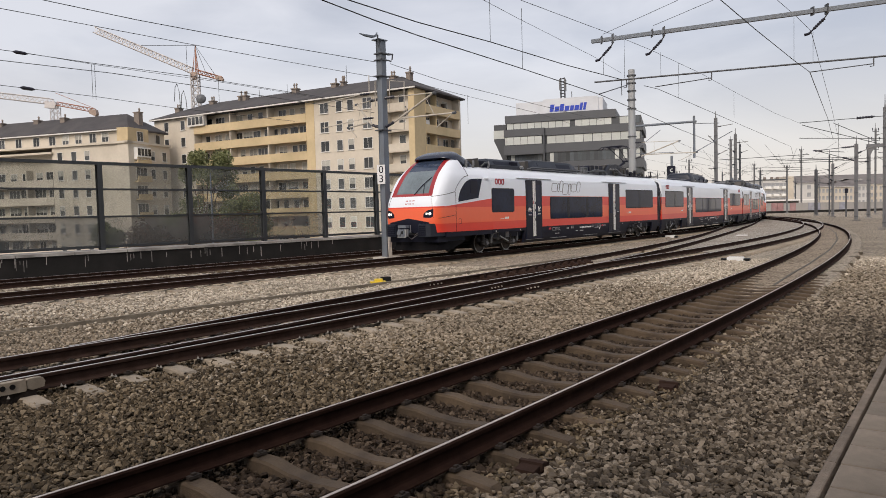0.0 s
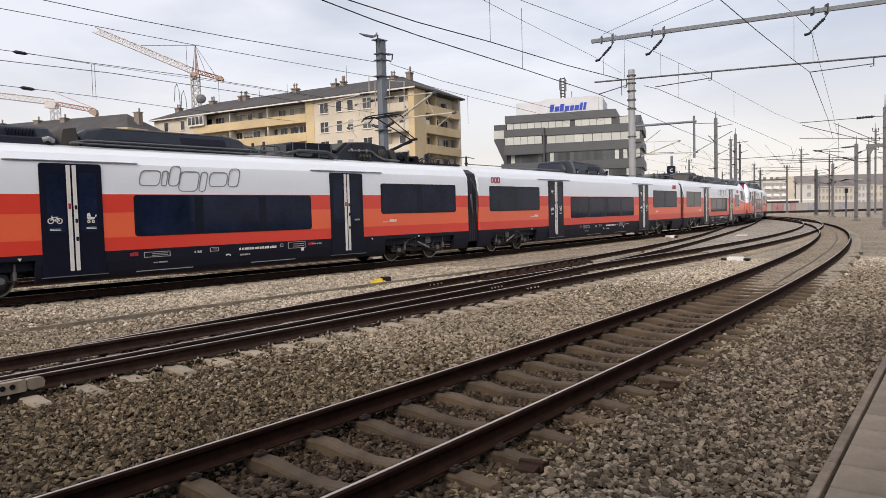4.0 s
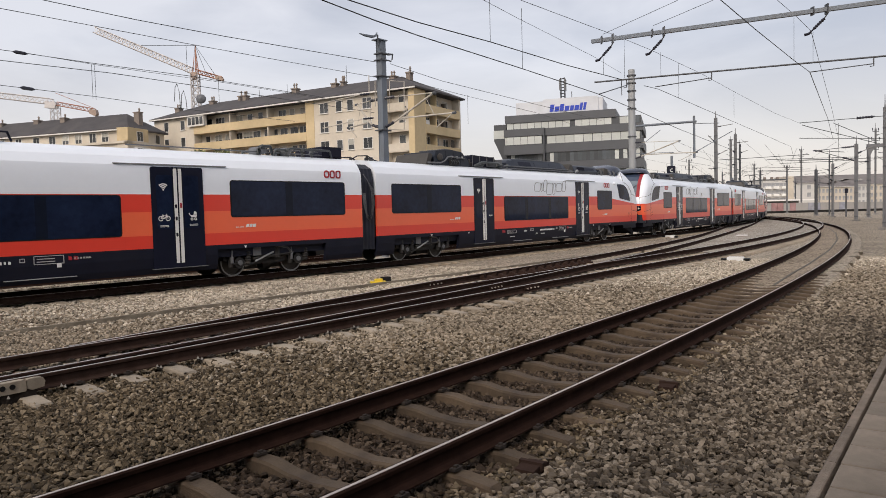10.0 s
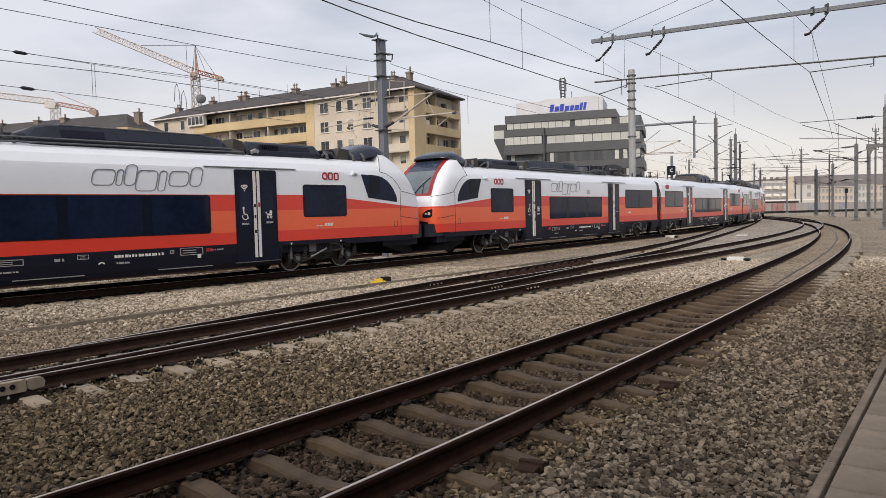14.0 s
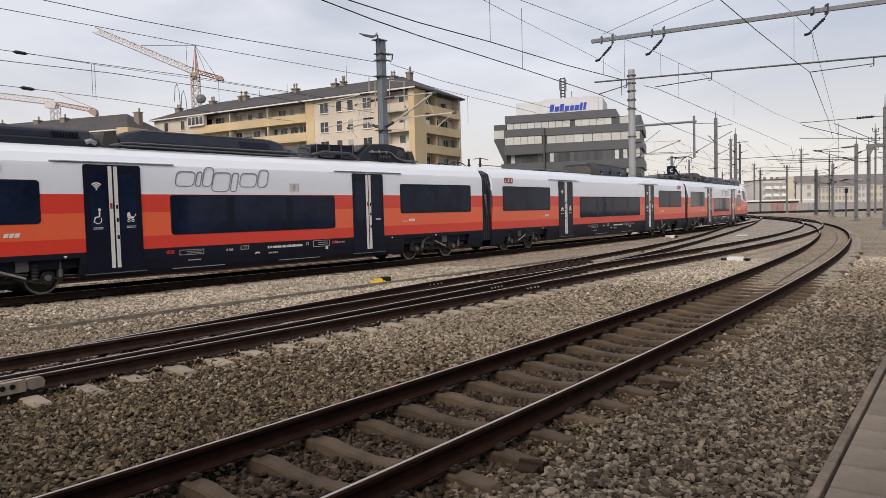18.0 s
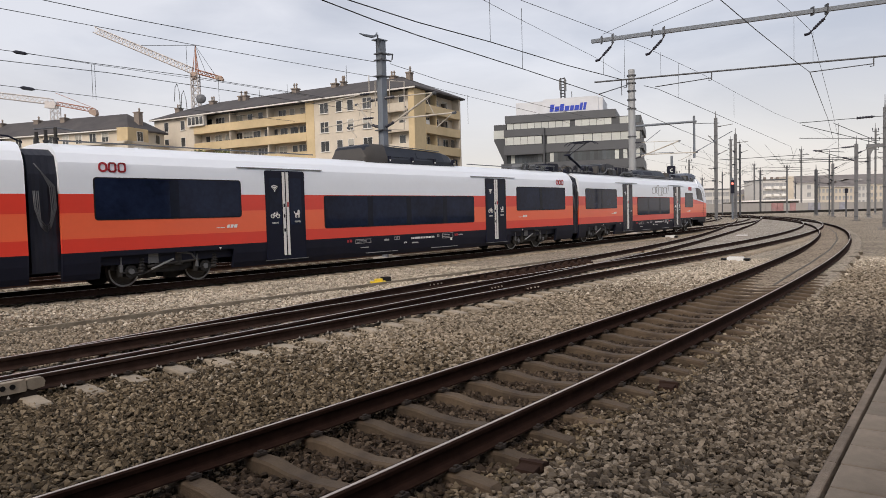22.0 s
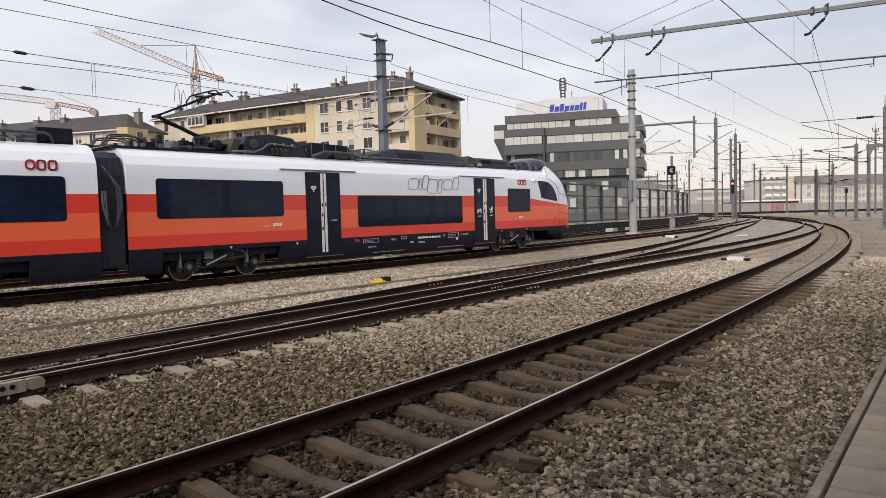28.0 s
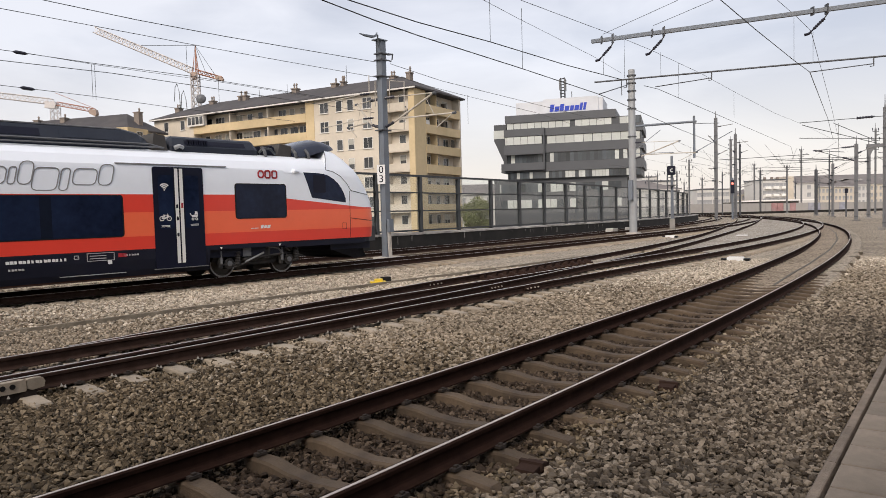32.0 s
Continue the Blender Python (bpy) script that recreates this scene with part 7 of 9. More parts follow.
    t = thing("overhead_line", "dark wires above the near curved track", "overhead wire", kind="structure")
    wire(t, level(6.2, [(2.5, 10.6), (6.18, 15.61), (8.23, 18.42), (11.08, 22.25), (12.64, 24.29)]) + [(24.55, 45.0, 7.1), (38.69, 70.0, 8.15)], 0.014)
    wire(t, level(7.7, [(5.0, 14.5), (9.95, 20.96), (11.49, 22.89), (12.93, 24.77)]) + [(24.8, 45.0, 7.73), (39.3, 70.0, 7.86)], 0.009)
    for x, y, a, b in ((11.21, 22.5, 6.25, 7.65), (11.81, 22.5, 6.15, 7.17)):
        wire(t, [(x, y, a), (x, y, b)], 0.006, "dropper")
    # cross booms above the near tracks
    b = thing("cross_boom", "galvanised steel cross boom with hanging insulators", "gantry beam", kind="structure")
    p, q = Vector((5.35, 24.86, 7.55)), Vector((20.0, 17.3, 7.55))
    u = (q - p).normalized()
    bw = Geo()
    side = Vector((-u.y, u.x, 0))
    bw.loft([[c + side * a * 0.06 + Vector((0, 0, d * 0.062)) for a, d in ((-1, -1), (1, -1), (1, 1), (-1, 1))] for c in (p, q)])
    part("beam", bw, M_ZINC, b)
    for a in (0.35, 2.05, 6.8):
        c = p + u * a
        g = Geo()
        g.box(-0.018, 0.018, -0.09, 0.09, -0.12, 0.13, Matrix.Translation(c))
        g.box(-0.018, 0.018, -0.09, 0.09, -0.14, 0.16, Matrix.Translation(c + u * 0.38))
        part("clamp", g, M_ZINC_D, b)
        g = Geo()
        h = c + u * 0.42 + Vector((0, 0, -0.16))
        e = h - u * 0.52 + Vector((0, 0, -0.50))
        g.tube([h + Vector((0, 0, 0.06)), h.lerp(e, 0.2)], 0.02, 6)
        part("hanger", g, M_ZINC_D, b)
        g = Geo()
        insulator(g, h.lerp(e, 0.2), h.lerp(e, 0.78), 0.055)
        part("insulator", g, M_INSUL, b, "dark ribbed insulator string")
        g = Geo()
        g.tube([h.lerp(e, 0.78), e, e - u * 0.12 + Vector((0, 0, -0.02))], [0.018, 0.045, 0.045], 6)
        part("weight", g, M_INSUL, b)
    for z0, a in ((7.75, 0.4), (7.8, 2.1)):
        c = p + u * a
        wire(b, [(c.x, c.y, z0), (c.x + 3.0, c.y - 2.4, 8.65), (c.x + 7.0, c.y - 5.6, 9.9)], 0.008, "stay_wire")
    b = thing("cross_boom", "thin dark cross tube carrying steady arms", "gantry beam", kind="structure")
    p, q = Vector((5.98, 27.38, 6.6)), Vector((21.5, 21.4, 6.6))
    part("beam", Geo().tube([p, q], 0.031, 8), M_ZINC_D, b)
    u = (q - p).normalized()
    for (x0, y0, z0), a in (((8.1, 26.7, 6.25), 4.2), ((12.64, 24.29, 6.2), 9.3), ((5.11, 22.79, 5.4), 1.2)):
        c = p + u * a
        g = Geo().tube([(x0, y0, z0), (c.x, c.y, c.z - 0.22)], 0.018, 6).tube([c, (c.x, c.y, c.z - 0.3), (c.x - 0.1, c.y + 0.04, c.z - 0.3)], 0.022, 6)
        part("steady_arm", g, M_ZINC_D, b)
    g = Geo()
    insulator(g, p + u * 9.9, p + u * 10.5, 0.06)
    part("insulator", g, M_INSUL, b)
    # side frame of the thick round mast
    x, y, h = on(LINE_T, 42.5, -3.9)
    f = thing("registration_frame", "grey steel side frame with a drop post above the tracks", "gantry beam", kind="structure")
    part("beam", Geo().tube([(x, y, 8.25), (x + 4.9, y - 0.6, 8.45)], 0.09, 8), M_ZINC, f)
    part("drop_post", Geo().box(x + 4.66, x + 4.80, y - 0.64, y - 0.50, 5.6, 8.9), M_ZINC, f)
    g = Geo().tube([(x + 4.7, y - 0.6, 6.0), (x + 7.6, y - 0.9, 7.6)], 0.035, 6).tube([(x + 4.7, y - 0.6, 8.3), (x + 6.6, y - 0.8, 8.25)], 0.03, 6).tube([(x, y, 6.2), (x + 2.2, y - 0.2, 7.9)], 0.03, 6).tube([(x, y, 6.1), (x + 3.2, y - 0.3, 6.1)], 0.025, 6)
    part("strut", g, M_ZINC, f)
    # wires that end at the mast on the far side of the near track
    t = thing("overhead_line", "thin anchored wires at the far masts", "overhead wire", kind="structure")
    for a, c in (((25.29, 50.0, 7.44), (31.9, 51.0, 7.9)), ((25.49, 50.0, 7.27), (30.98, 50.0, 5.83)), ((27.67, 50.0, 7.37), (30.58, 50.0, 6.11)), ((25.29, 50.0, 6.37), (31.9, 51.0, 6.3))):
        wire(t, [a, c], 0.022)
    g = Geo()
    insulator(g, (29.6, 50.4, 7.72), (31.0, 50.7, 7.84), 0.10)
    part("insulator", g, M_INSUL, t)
    rng = random.Random(8)
    for i in range(16):
        s0 = rng.uniform(45, 110)
        a, o = rng.uniform(35, 60), rng.uniform(-5, 16)
        z = rng.uniform(5.2, 8.2)
        x0, y0, _ = on(LINE_T, s0, o)
        x1, y1, _ = on(LINE_T, s0 + a, o + rng.uniform(-2, 2))
        wire(t, [(x0, y0, z), (x1, y1, z + rng.uniform(-0.8, 0.8))], 0.014)
    for i in range(9):
        s0, o = rng.uniform(70, 140), rng.uniform(-4, 6)
        x0, y0, h0 = on(LINE_T, s0, o)
        z = rng.uniform(6.0, 8.5)
        wire(t, [(x0, y0, z), (x0 + math.sin(h0) * 9, y0 - math.cos(h0) * 9, z + rng.uniform(-0.3, 0.3))], 0.03, "cross_span")

# ================= town =================
M_CREAM = surf("cream_render", (0.585, 0.525, 0.44), 0.9, var=0.14, scale=0.25, bump=0.15, bscale=8, dirt=(0.42, 0.37, 0.30), dirt_amount=0.5)
M_YREND = surf("yellow_render", (0.57, 0.45, 0.275), 0.9, var=0.14, scale=0.25, dirt=(0.36, 0.28, 0.16), dirt_amount=0.5)
M_GREND = surf("pale_grey_render", (0.58, 0.57, 0.55), 0.9, var=0.10, scale=0.2, dirt=(0.42, 0.41, 0.40), dirt_amount=0.3)
M_TILE = surf("dark_roof_tiles", (0.055, 0.05, 0.052), 0.8, var=0.25, scale=0.6, bump=0.4, bscale=6, dirt=(0.10, 0.09, 0.085), dirt_amount=0.4)
M_CHIM = surf("chimney_render", (0.22, 0.185, 0.16), 0.9, var=0.2, scale=1)
M_WFRAME = surf("white_window_frame", (0.66, 0.64, 0.61), 0.6, var=0.06)
M_WGLASS = surf("house_window_glass", (0.052, 0.055, 0.058), 0.08, var=0.6, scale=0.35, rnd=0.6)
M_BLIND = surf("pale_window_blind", (0.42, 0.41, 0.37), 0.7, var=0.15, scale=1, rnd=0.25)
M_ANTH = surf("anthracite_cladding", (0.075, 0.08, 0.09), 0.5, var=0.10, scale=0.4)
M_ANTH2 = surf("anthracite_cladding_dark", (0.055, 0.06, 0.068), 0.5, var=0.10, scale=0.4)
M_STRIP = surf("office_strip_glass", (0.50, 0.52, 0.50), 0.25, var=0.12, scale=0.5, rnd=0.12)
M_STRIPD = surf("office_dark_glass", (0.06, 0.07, 0.08), 0.15, var=0.3, scale=0.5, rnd=0.5)
M_PENT = surf("white_penthouse_panel", (0.80, 0.79, 0.76), 0.6, var=0.04, scale=0.4)
M_BLUE = surf("blue_sign", (0.012, 0.045, 0.42), 0.4, var=0.03)
M_CRANE = surf("crane_cream_paint", (0.56, 0.53, 0.52), 0.6, var=0.15, scale=0.5)
M_CRANEW = surf("crane_ballast_brown", (0.36, 0.27, 0.22), 0.8, var=0.3, scale=1.5)
M_CRANER = surf("crane_orange_paint", (0.38, 0.18, 0.12), 0.6, var=0.2, scale=0.5)
M_LEAF = surf("leaf_green", (0.165, 0.180, 0.075), 0.7, var=0.4, scale=0.8)
M_LEAFR = surf("leaf_rust", (0.105, 0.075, 0.052), 0.7, var=0.4, scale=0.8)
M_BARK = surf("bark", (0.10, 0.08, 0.06), 0.9, var=0.3, scale=4, bump=0.5, bscale=20)
# roof tile tone lightened: distance haze is in the colour
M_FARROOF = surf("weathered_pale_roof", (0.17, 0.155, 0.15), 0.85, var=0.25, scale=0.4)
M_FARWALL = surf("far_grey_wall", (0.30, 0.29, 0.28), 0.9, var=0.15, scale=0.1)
# window tone raised towards the walls to imitate haze
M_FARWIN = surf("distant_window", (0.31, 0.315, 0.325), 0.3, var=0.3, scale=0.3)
M_GRAFB = surf("blue_sprayed_wall_panel", (0.24, 0.25, 0.30), 0.9, var=0.4, scale=0.8, dirt=(0.36, 0.35, 0.34))
M_GRAF = surf("sprayed_wall_panel", (0.30, 0.17, 0.17), 0.9, var=0.4, scale=0.8, dirt=(0.3, 0.28, 0.28))
M_REDLAMP = bpy.data.materials.new("lit_red_signal")
M_REDLAMP.use_nodes = True
M_REDLAMP.node_tree.nodes["Principled BSDF"].inputs["Base Color"].default_value = (0.5, 0.05, 0.04, 1)
M_REDLAMP.node_tree.nodes["Principled BSDF"].inputs["Emission Color"].default_value = (1.0, 0.22, 0.16, 1)
M_REDLAMP.node_tree.nodes["Principled BSDF"].inputs["Emission Strength"].default_value = 2.0
M_DARKPLAIN = surf("station_wall_dark", (0.085, 0.08, 0.075), 0.85, var=0.2, scale=0.4)
M_SLAB = surf("walkway_slab", (0.225, 0.185, 0.145), 0.85, var=0.35, scale=1.8, bump=0.35, bscale=60, dirt=(0.11, 0.088, 0.066), dirt_amount=0.85, rnd=0.14)
M_KERB = surf("stained_kerb_edge", (0.19, 0.15, 0.115), 0.85, var=0.35, scale=3, bump=0.4, bscale=70, dirt=(0.09, 0.07, 0.05), dirt_amount=0.8, rnd=0.15)


def win_mesh(w, h, depth=0.07, bars=1):
    """Meshes of one kind of window: frame, pane, blind, sill, and the places of its mullions."""
    t, g = 0.075, Geo()
    ring = lambda a, b, y: [(-a, y, -b), (a, y, -b), (a, y, b), (-a, y, b)]
    o, i = (w / 2 + t, h / 2 + t), (w / 2, h / 2)
    rings = [ring(*o, 0.0), ring(*o, depth), ring(*i, depth), ring(*i, 0.0), ring(*o, 0.0)]
    g.loft(rings, caps=False)
    pane = Geo().box(-w / 2, w / 2, 0.005, 0.03, -h / 2, h / 2).mesh("pane", M_WGLASS)
    blind = Geo().box(-w / 2 + 0.02, w / 2 - 0.02, 0.03, 0.045, -h / 2 + h * 0.45, h / 2 - 0.02).mesh("blind", M_BLIND)
    sill = Geo().box(-w / 2 - 0.16, w / 2 + 0.16, 0.0, depth + 0.08, -h / 2 - t - 0.06, -h / 2 - t - 0.001).mesh("sill", M_WFRAME)
    bar = Geo().box(-0.022, 0.022, 0.031, depth - 0.01, -h / 2, h / 2).mesh("mullion", M_WFRAME)
    return g.mesh("window", M_WFRAME), pane, blind, sill, bar, [-w / 2 + w * (n + 1) / (bars + 1) for n in range(bars)]


RIGHT = Matrix.Rotation(math.pi / 2, 4, "Z")


def put_window(b, kit, x, z, face="front", out=0.0, rng=random):
    m = Matrix.Translation((x, out, z)) if face == "front" else Matrix.Translation((-out, x, z)) @ RIGHT
    w = part("window", kit[0], None, b, m=m)
    part("pane", kit[1], None, w)
    part("sill", kit[3], None, w)
    for u in kit[5]:
        part("mullion", kit[4], None, w, m=pose(u, 0, 0))
    r = rng.random()
    if r < 0.35:
        part("blind", kit[2], None, w, "pale half-lowered blind", m=pose(0, 0, 0 if r < 0.2 else 0.12))


def chimney(b, x, y, z, w=1.0, h=2.2, pots=2):
    c = part("chimney", Geo().box(x - w / 2, x + w / 2, y - 0.45, y + 0.45, z - 1.6, z + h * 0.55).box(x - w / 2 - 0.1, x + w / 2 + 0.1, y - 0.55, y + 0.55, z + h * 0.55, z + h * 0.63), M_CHIM, b)
    g = Geo()
    for i in range(pots):
        px = x - w * 0.25 + w * 0.5 * i / max(1, pots - 1)
        g.tube([(px, y, z + h * 0.6), (px, y, z + h * 0.85), (px, y, z + h * 0.86), (px, y, z + h)], [0.13, 0.11, 0.2, 0.08], 8)
    part("chimney_pot", g, M_CHIM, c)


def hip_roof(b, x0, x1, y0, y1, z, rise, over=0.55, h0=True, h1=True):
    x0, x1, y0, y1 = x0 - over, x1 + over, y0 - over, y1 + over
    ym, d = (y0 + y1) / 2, (y1 - y0) / 2
    a, c = x0 + (d * 0.9 if h0 else 0), x1 - (d * 0.9 if h1 else 0)
    g = Geo().add([(x0, y0, z), (x1, y0, z), (x1, y1, z), (x0, y1, z), (a, ym, z + rise), (c, ym, z + rise), (x0, y0, z - 0.22), (x1, y0, z - 0.22), (x1, y1, z - 0.22), (x0, y1, z - 0.22)],
                  [(0, 1, 5, 4), (1, 2, 5), (2, 3, 4, 5), (3, 0, 4), (0, 6, 7, 1), (1, 7, 8, 2), (2, 8, 9, 3), (3, 9, 6, 0), (9, 8, 7, 6)])
    r = part("roof", g, M_TILE, b, "dark tiled hipped roof")
    g = Geo().box(x0, x1, y1 - 0.06, y1 + 0.12, z - 0.30, z - 0.12)
    part("gutter", g, M_WFRAME, r, "pale eaves gutter")
    return r


def house_b():
    """The long cream and yellow block of flats."""
    rng = random.Random(11)
    b = thing("apartment_building", "cream and yellow rendered block of flats with dark tiled roof", "building", pose(-3.4, 96.0, 0, 0, 0, 150.59))
    g = Geo()
    g.box(0.0, 0.9, -3.0, 0, -6, 18.95).box(0.9, 4.4, -3.0, -1.1, -6, 18.95).box(4.4, 18.6, -3.0, 0, -6, 18.95)
    g.box(1.2, 18.6, -13.4, -3.0, -6, 18.95).box(0.0, 1.2, -13.4, -12.9, -6, 18.95)
    g.box(18.6, 42.4, -13.4, -1.5, -6, 18.95).box(42.4, 52.0, -13.4, 0, -6, 18.95)
    for i in range(0, len(g.v), 8):
        part("wall", Geo().add(g.v[i:i + 8], g.f[:6]), M_CREAM, b, "cream render")
    part("pilaster", Geo().box(-0.04, 0.9, -3.04, 0.05, -6, 18.97), M_YREND, b, "yellow corner strip")
    part("pilaster", Geo().box(17.2, 18.75, -1.0, 0.06, -6, 18.97), M_YREND, b, "yellow strip")
    floors = [17.5 - 2.77 * i for i in range(8)]
    kit, kit2, kit3, kitd = win_mesh(1.45, 1.45), win_mesh(0.95, 1.45, bars=0), win_mesh(1.9, 1.5, bars=2), win_mesh(0.9, 2.1, bars=0)
    for i, z in enumerate(floors):
        for x, k in ((15.3, kit), (12.6, kit2), (10.6, kit2), (7.7, kit)):
            put_window(b, k, x, z, rng=rng)
        put_window(b, kit2, 2.6, z, out=-1.1, rng=rng)
        # loggia parapet and slab
        part("balcony", Geo().box(0.9, 4.4, -1.1, 0.02, z - 1.62, z - 1.42).box(0.9, 4.4, -0.06, 0.06, z - 1.5, z - 0.45), M_CREAM, b, "cream loggia parapet")
        # long balconies on the front
        bal = part("balcony", Geo().box(18.75, 42.4, -1.5, 0.05, z - 1.66, z - 1.46).box(18.75, 42.4, -0.05, 0.10, z - 1.70, z - 0.42), M_YREND, b, "yellow balcony parapet")
        x = 19.8
        while x < 41.5:
            k = rng.choice((kit, kit2, kit3, kitd))
            put_window(b, k, x + 0.7, z - (0.25 if k is kitd else 0), out=-1.5, rng=rng)
            x += rng.uniform(1.75, 2.5)
        for x in (26.4, 34.4):
            part("partition", Geo().box(x - 0.08, x + 0.08, -1.5, -0.05, z - 1.5, z + 1.1), M_CREAM, b)
        # balconies on the end wall
        part("balcony", Geo().box(0.0, 1.2, -12.9, -3.0, z - 1.66, z - 1.46).box(-0.10, 0.05, -12.95, -2.95, z - 1.70, z - 0.50), M_YREND, b, "yellow balcony parapet")
        for y, k in ((-5.0, kit3), (-8.0, kit2), (-10.6, kit)):
            put_window(b, k, y, z, "right", out=-1.2, rng=rng)
        for x in (45.0, 49.0):
            put_window(b, kit2, x, z, rng=rng)
    # odds and ends kept on the end balconies
    for z, y, w, d, h, mat, label in ((floors[0], -7.2, 0.9, 0.35, 0.65, M_WFRAME, "white air conditioner"), (floors[0], -4.2, 2.0, 0.08, 1.55, M_BRAID, "brown reed screen"), (floors[0], -9.4, 0.5, 0.5, 1.1, M_BARK, "dark cupboard"),
                                      (floors[1], -4.0, 1.6, 0.08, 1.0, M_WFRAME, "white blind"), (floors[1], -9.2, 0.7, 0.5, 1.2, M_BARK, "dark cupboard"), (floors[2], -6.6, 0.6, 0.5, 0.9, M_WFRAME, "white cupboard"), (floors[2], -11.6, 1.0, 0.08, 1.5, M_BRAID, "brown reed screen")):
        part("balcony_item", Geo().box(0.45, 0.45 + d, y - w / 2, y + w / 2, z - 0.8, z - 0.8 + h), mat, b, label)
    for z in floors[:4]:
        part("partition", Geo().box(0.05, 1.2, -6.25, -6.15, z - 1.46, z + 1.1), M_YREND, b)
    for z in floors[:1]:
        part("glazed_balcony", Geo().box(39.6, 43.4, -0.2, 0.5, z - 0.45, z + 1.2), M_WFRAME, b, "white glazed balcony box")
        for i in range(4):
            part("pane", Geo().box(39.8 + 0.9 * i, 40.5 + 0.9 * i, 0.5, 0.53, z - 0.2, z + 1.0), M_WGLASS, b)
    hip_roof(b, 0, 52, -13.4, 0, 19.0, 3.0)
    for x, y, w in ((4.3, -6.0, 0.8), (7.3, -6.3, 1.1), (16.3, -6.2, 0.7), (17.8, -6.0, 1.1), (25.7, -6.0, 1.2), (36.0, -5.5, 0.9), (37.6, -6.0, 0.6), (44.2, -6.0, 1.2), (51.0, -4.5, 1.4)):
        chimney(b, x, y, 20.9 if y < -5 else 20.2, w * 0.8, rng.uniform(1.7, 2.4), rng.choice((1, 2)))
    d = part("satellite_dish", Geo().tube([(46.0, -5.0, 22.6), (45.85, -4.8, 22.65), (45.7, -4.6, 22.7)], [0.85, 0.6, 0.1], 14).tube([(46.0, -5, 20.5), (46.0, -5, 22.6)], 0.05, 6), M_ROOFL, b, "grey satellite dish")
    g = Geo()
    for x0, top in ((49.6, 24.2), (51.2, 25.6)):
        g.tube([(x0 - 1.2, -4, 20.6), (x0 - 1.0, -4, top - 1.5), (x0 - 0.5, -4, top), (x0, -4, top - 0.6), (x0 + 0.3, -4, top - 3)], 0.06, 6)
    part("loop_aerial", g, M_WIRE, b, "bent dark aerial rods")
    g = Geo()
    for x, h in ((15.2, 3.0), (27.0, 1.5), (33.0, 1.2), (42.2, 4.5)):
        g.tube([(x, -5.5, 20.5), (x, -5.5, 21.6 + h)], 0.035, 5)
    part("aerial", g, M_WIRE, b, "thin roof aerials")


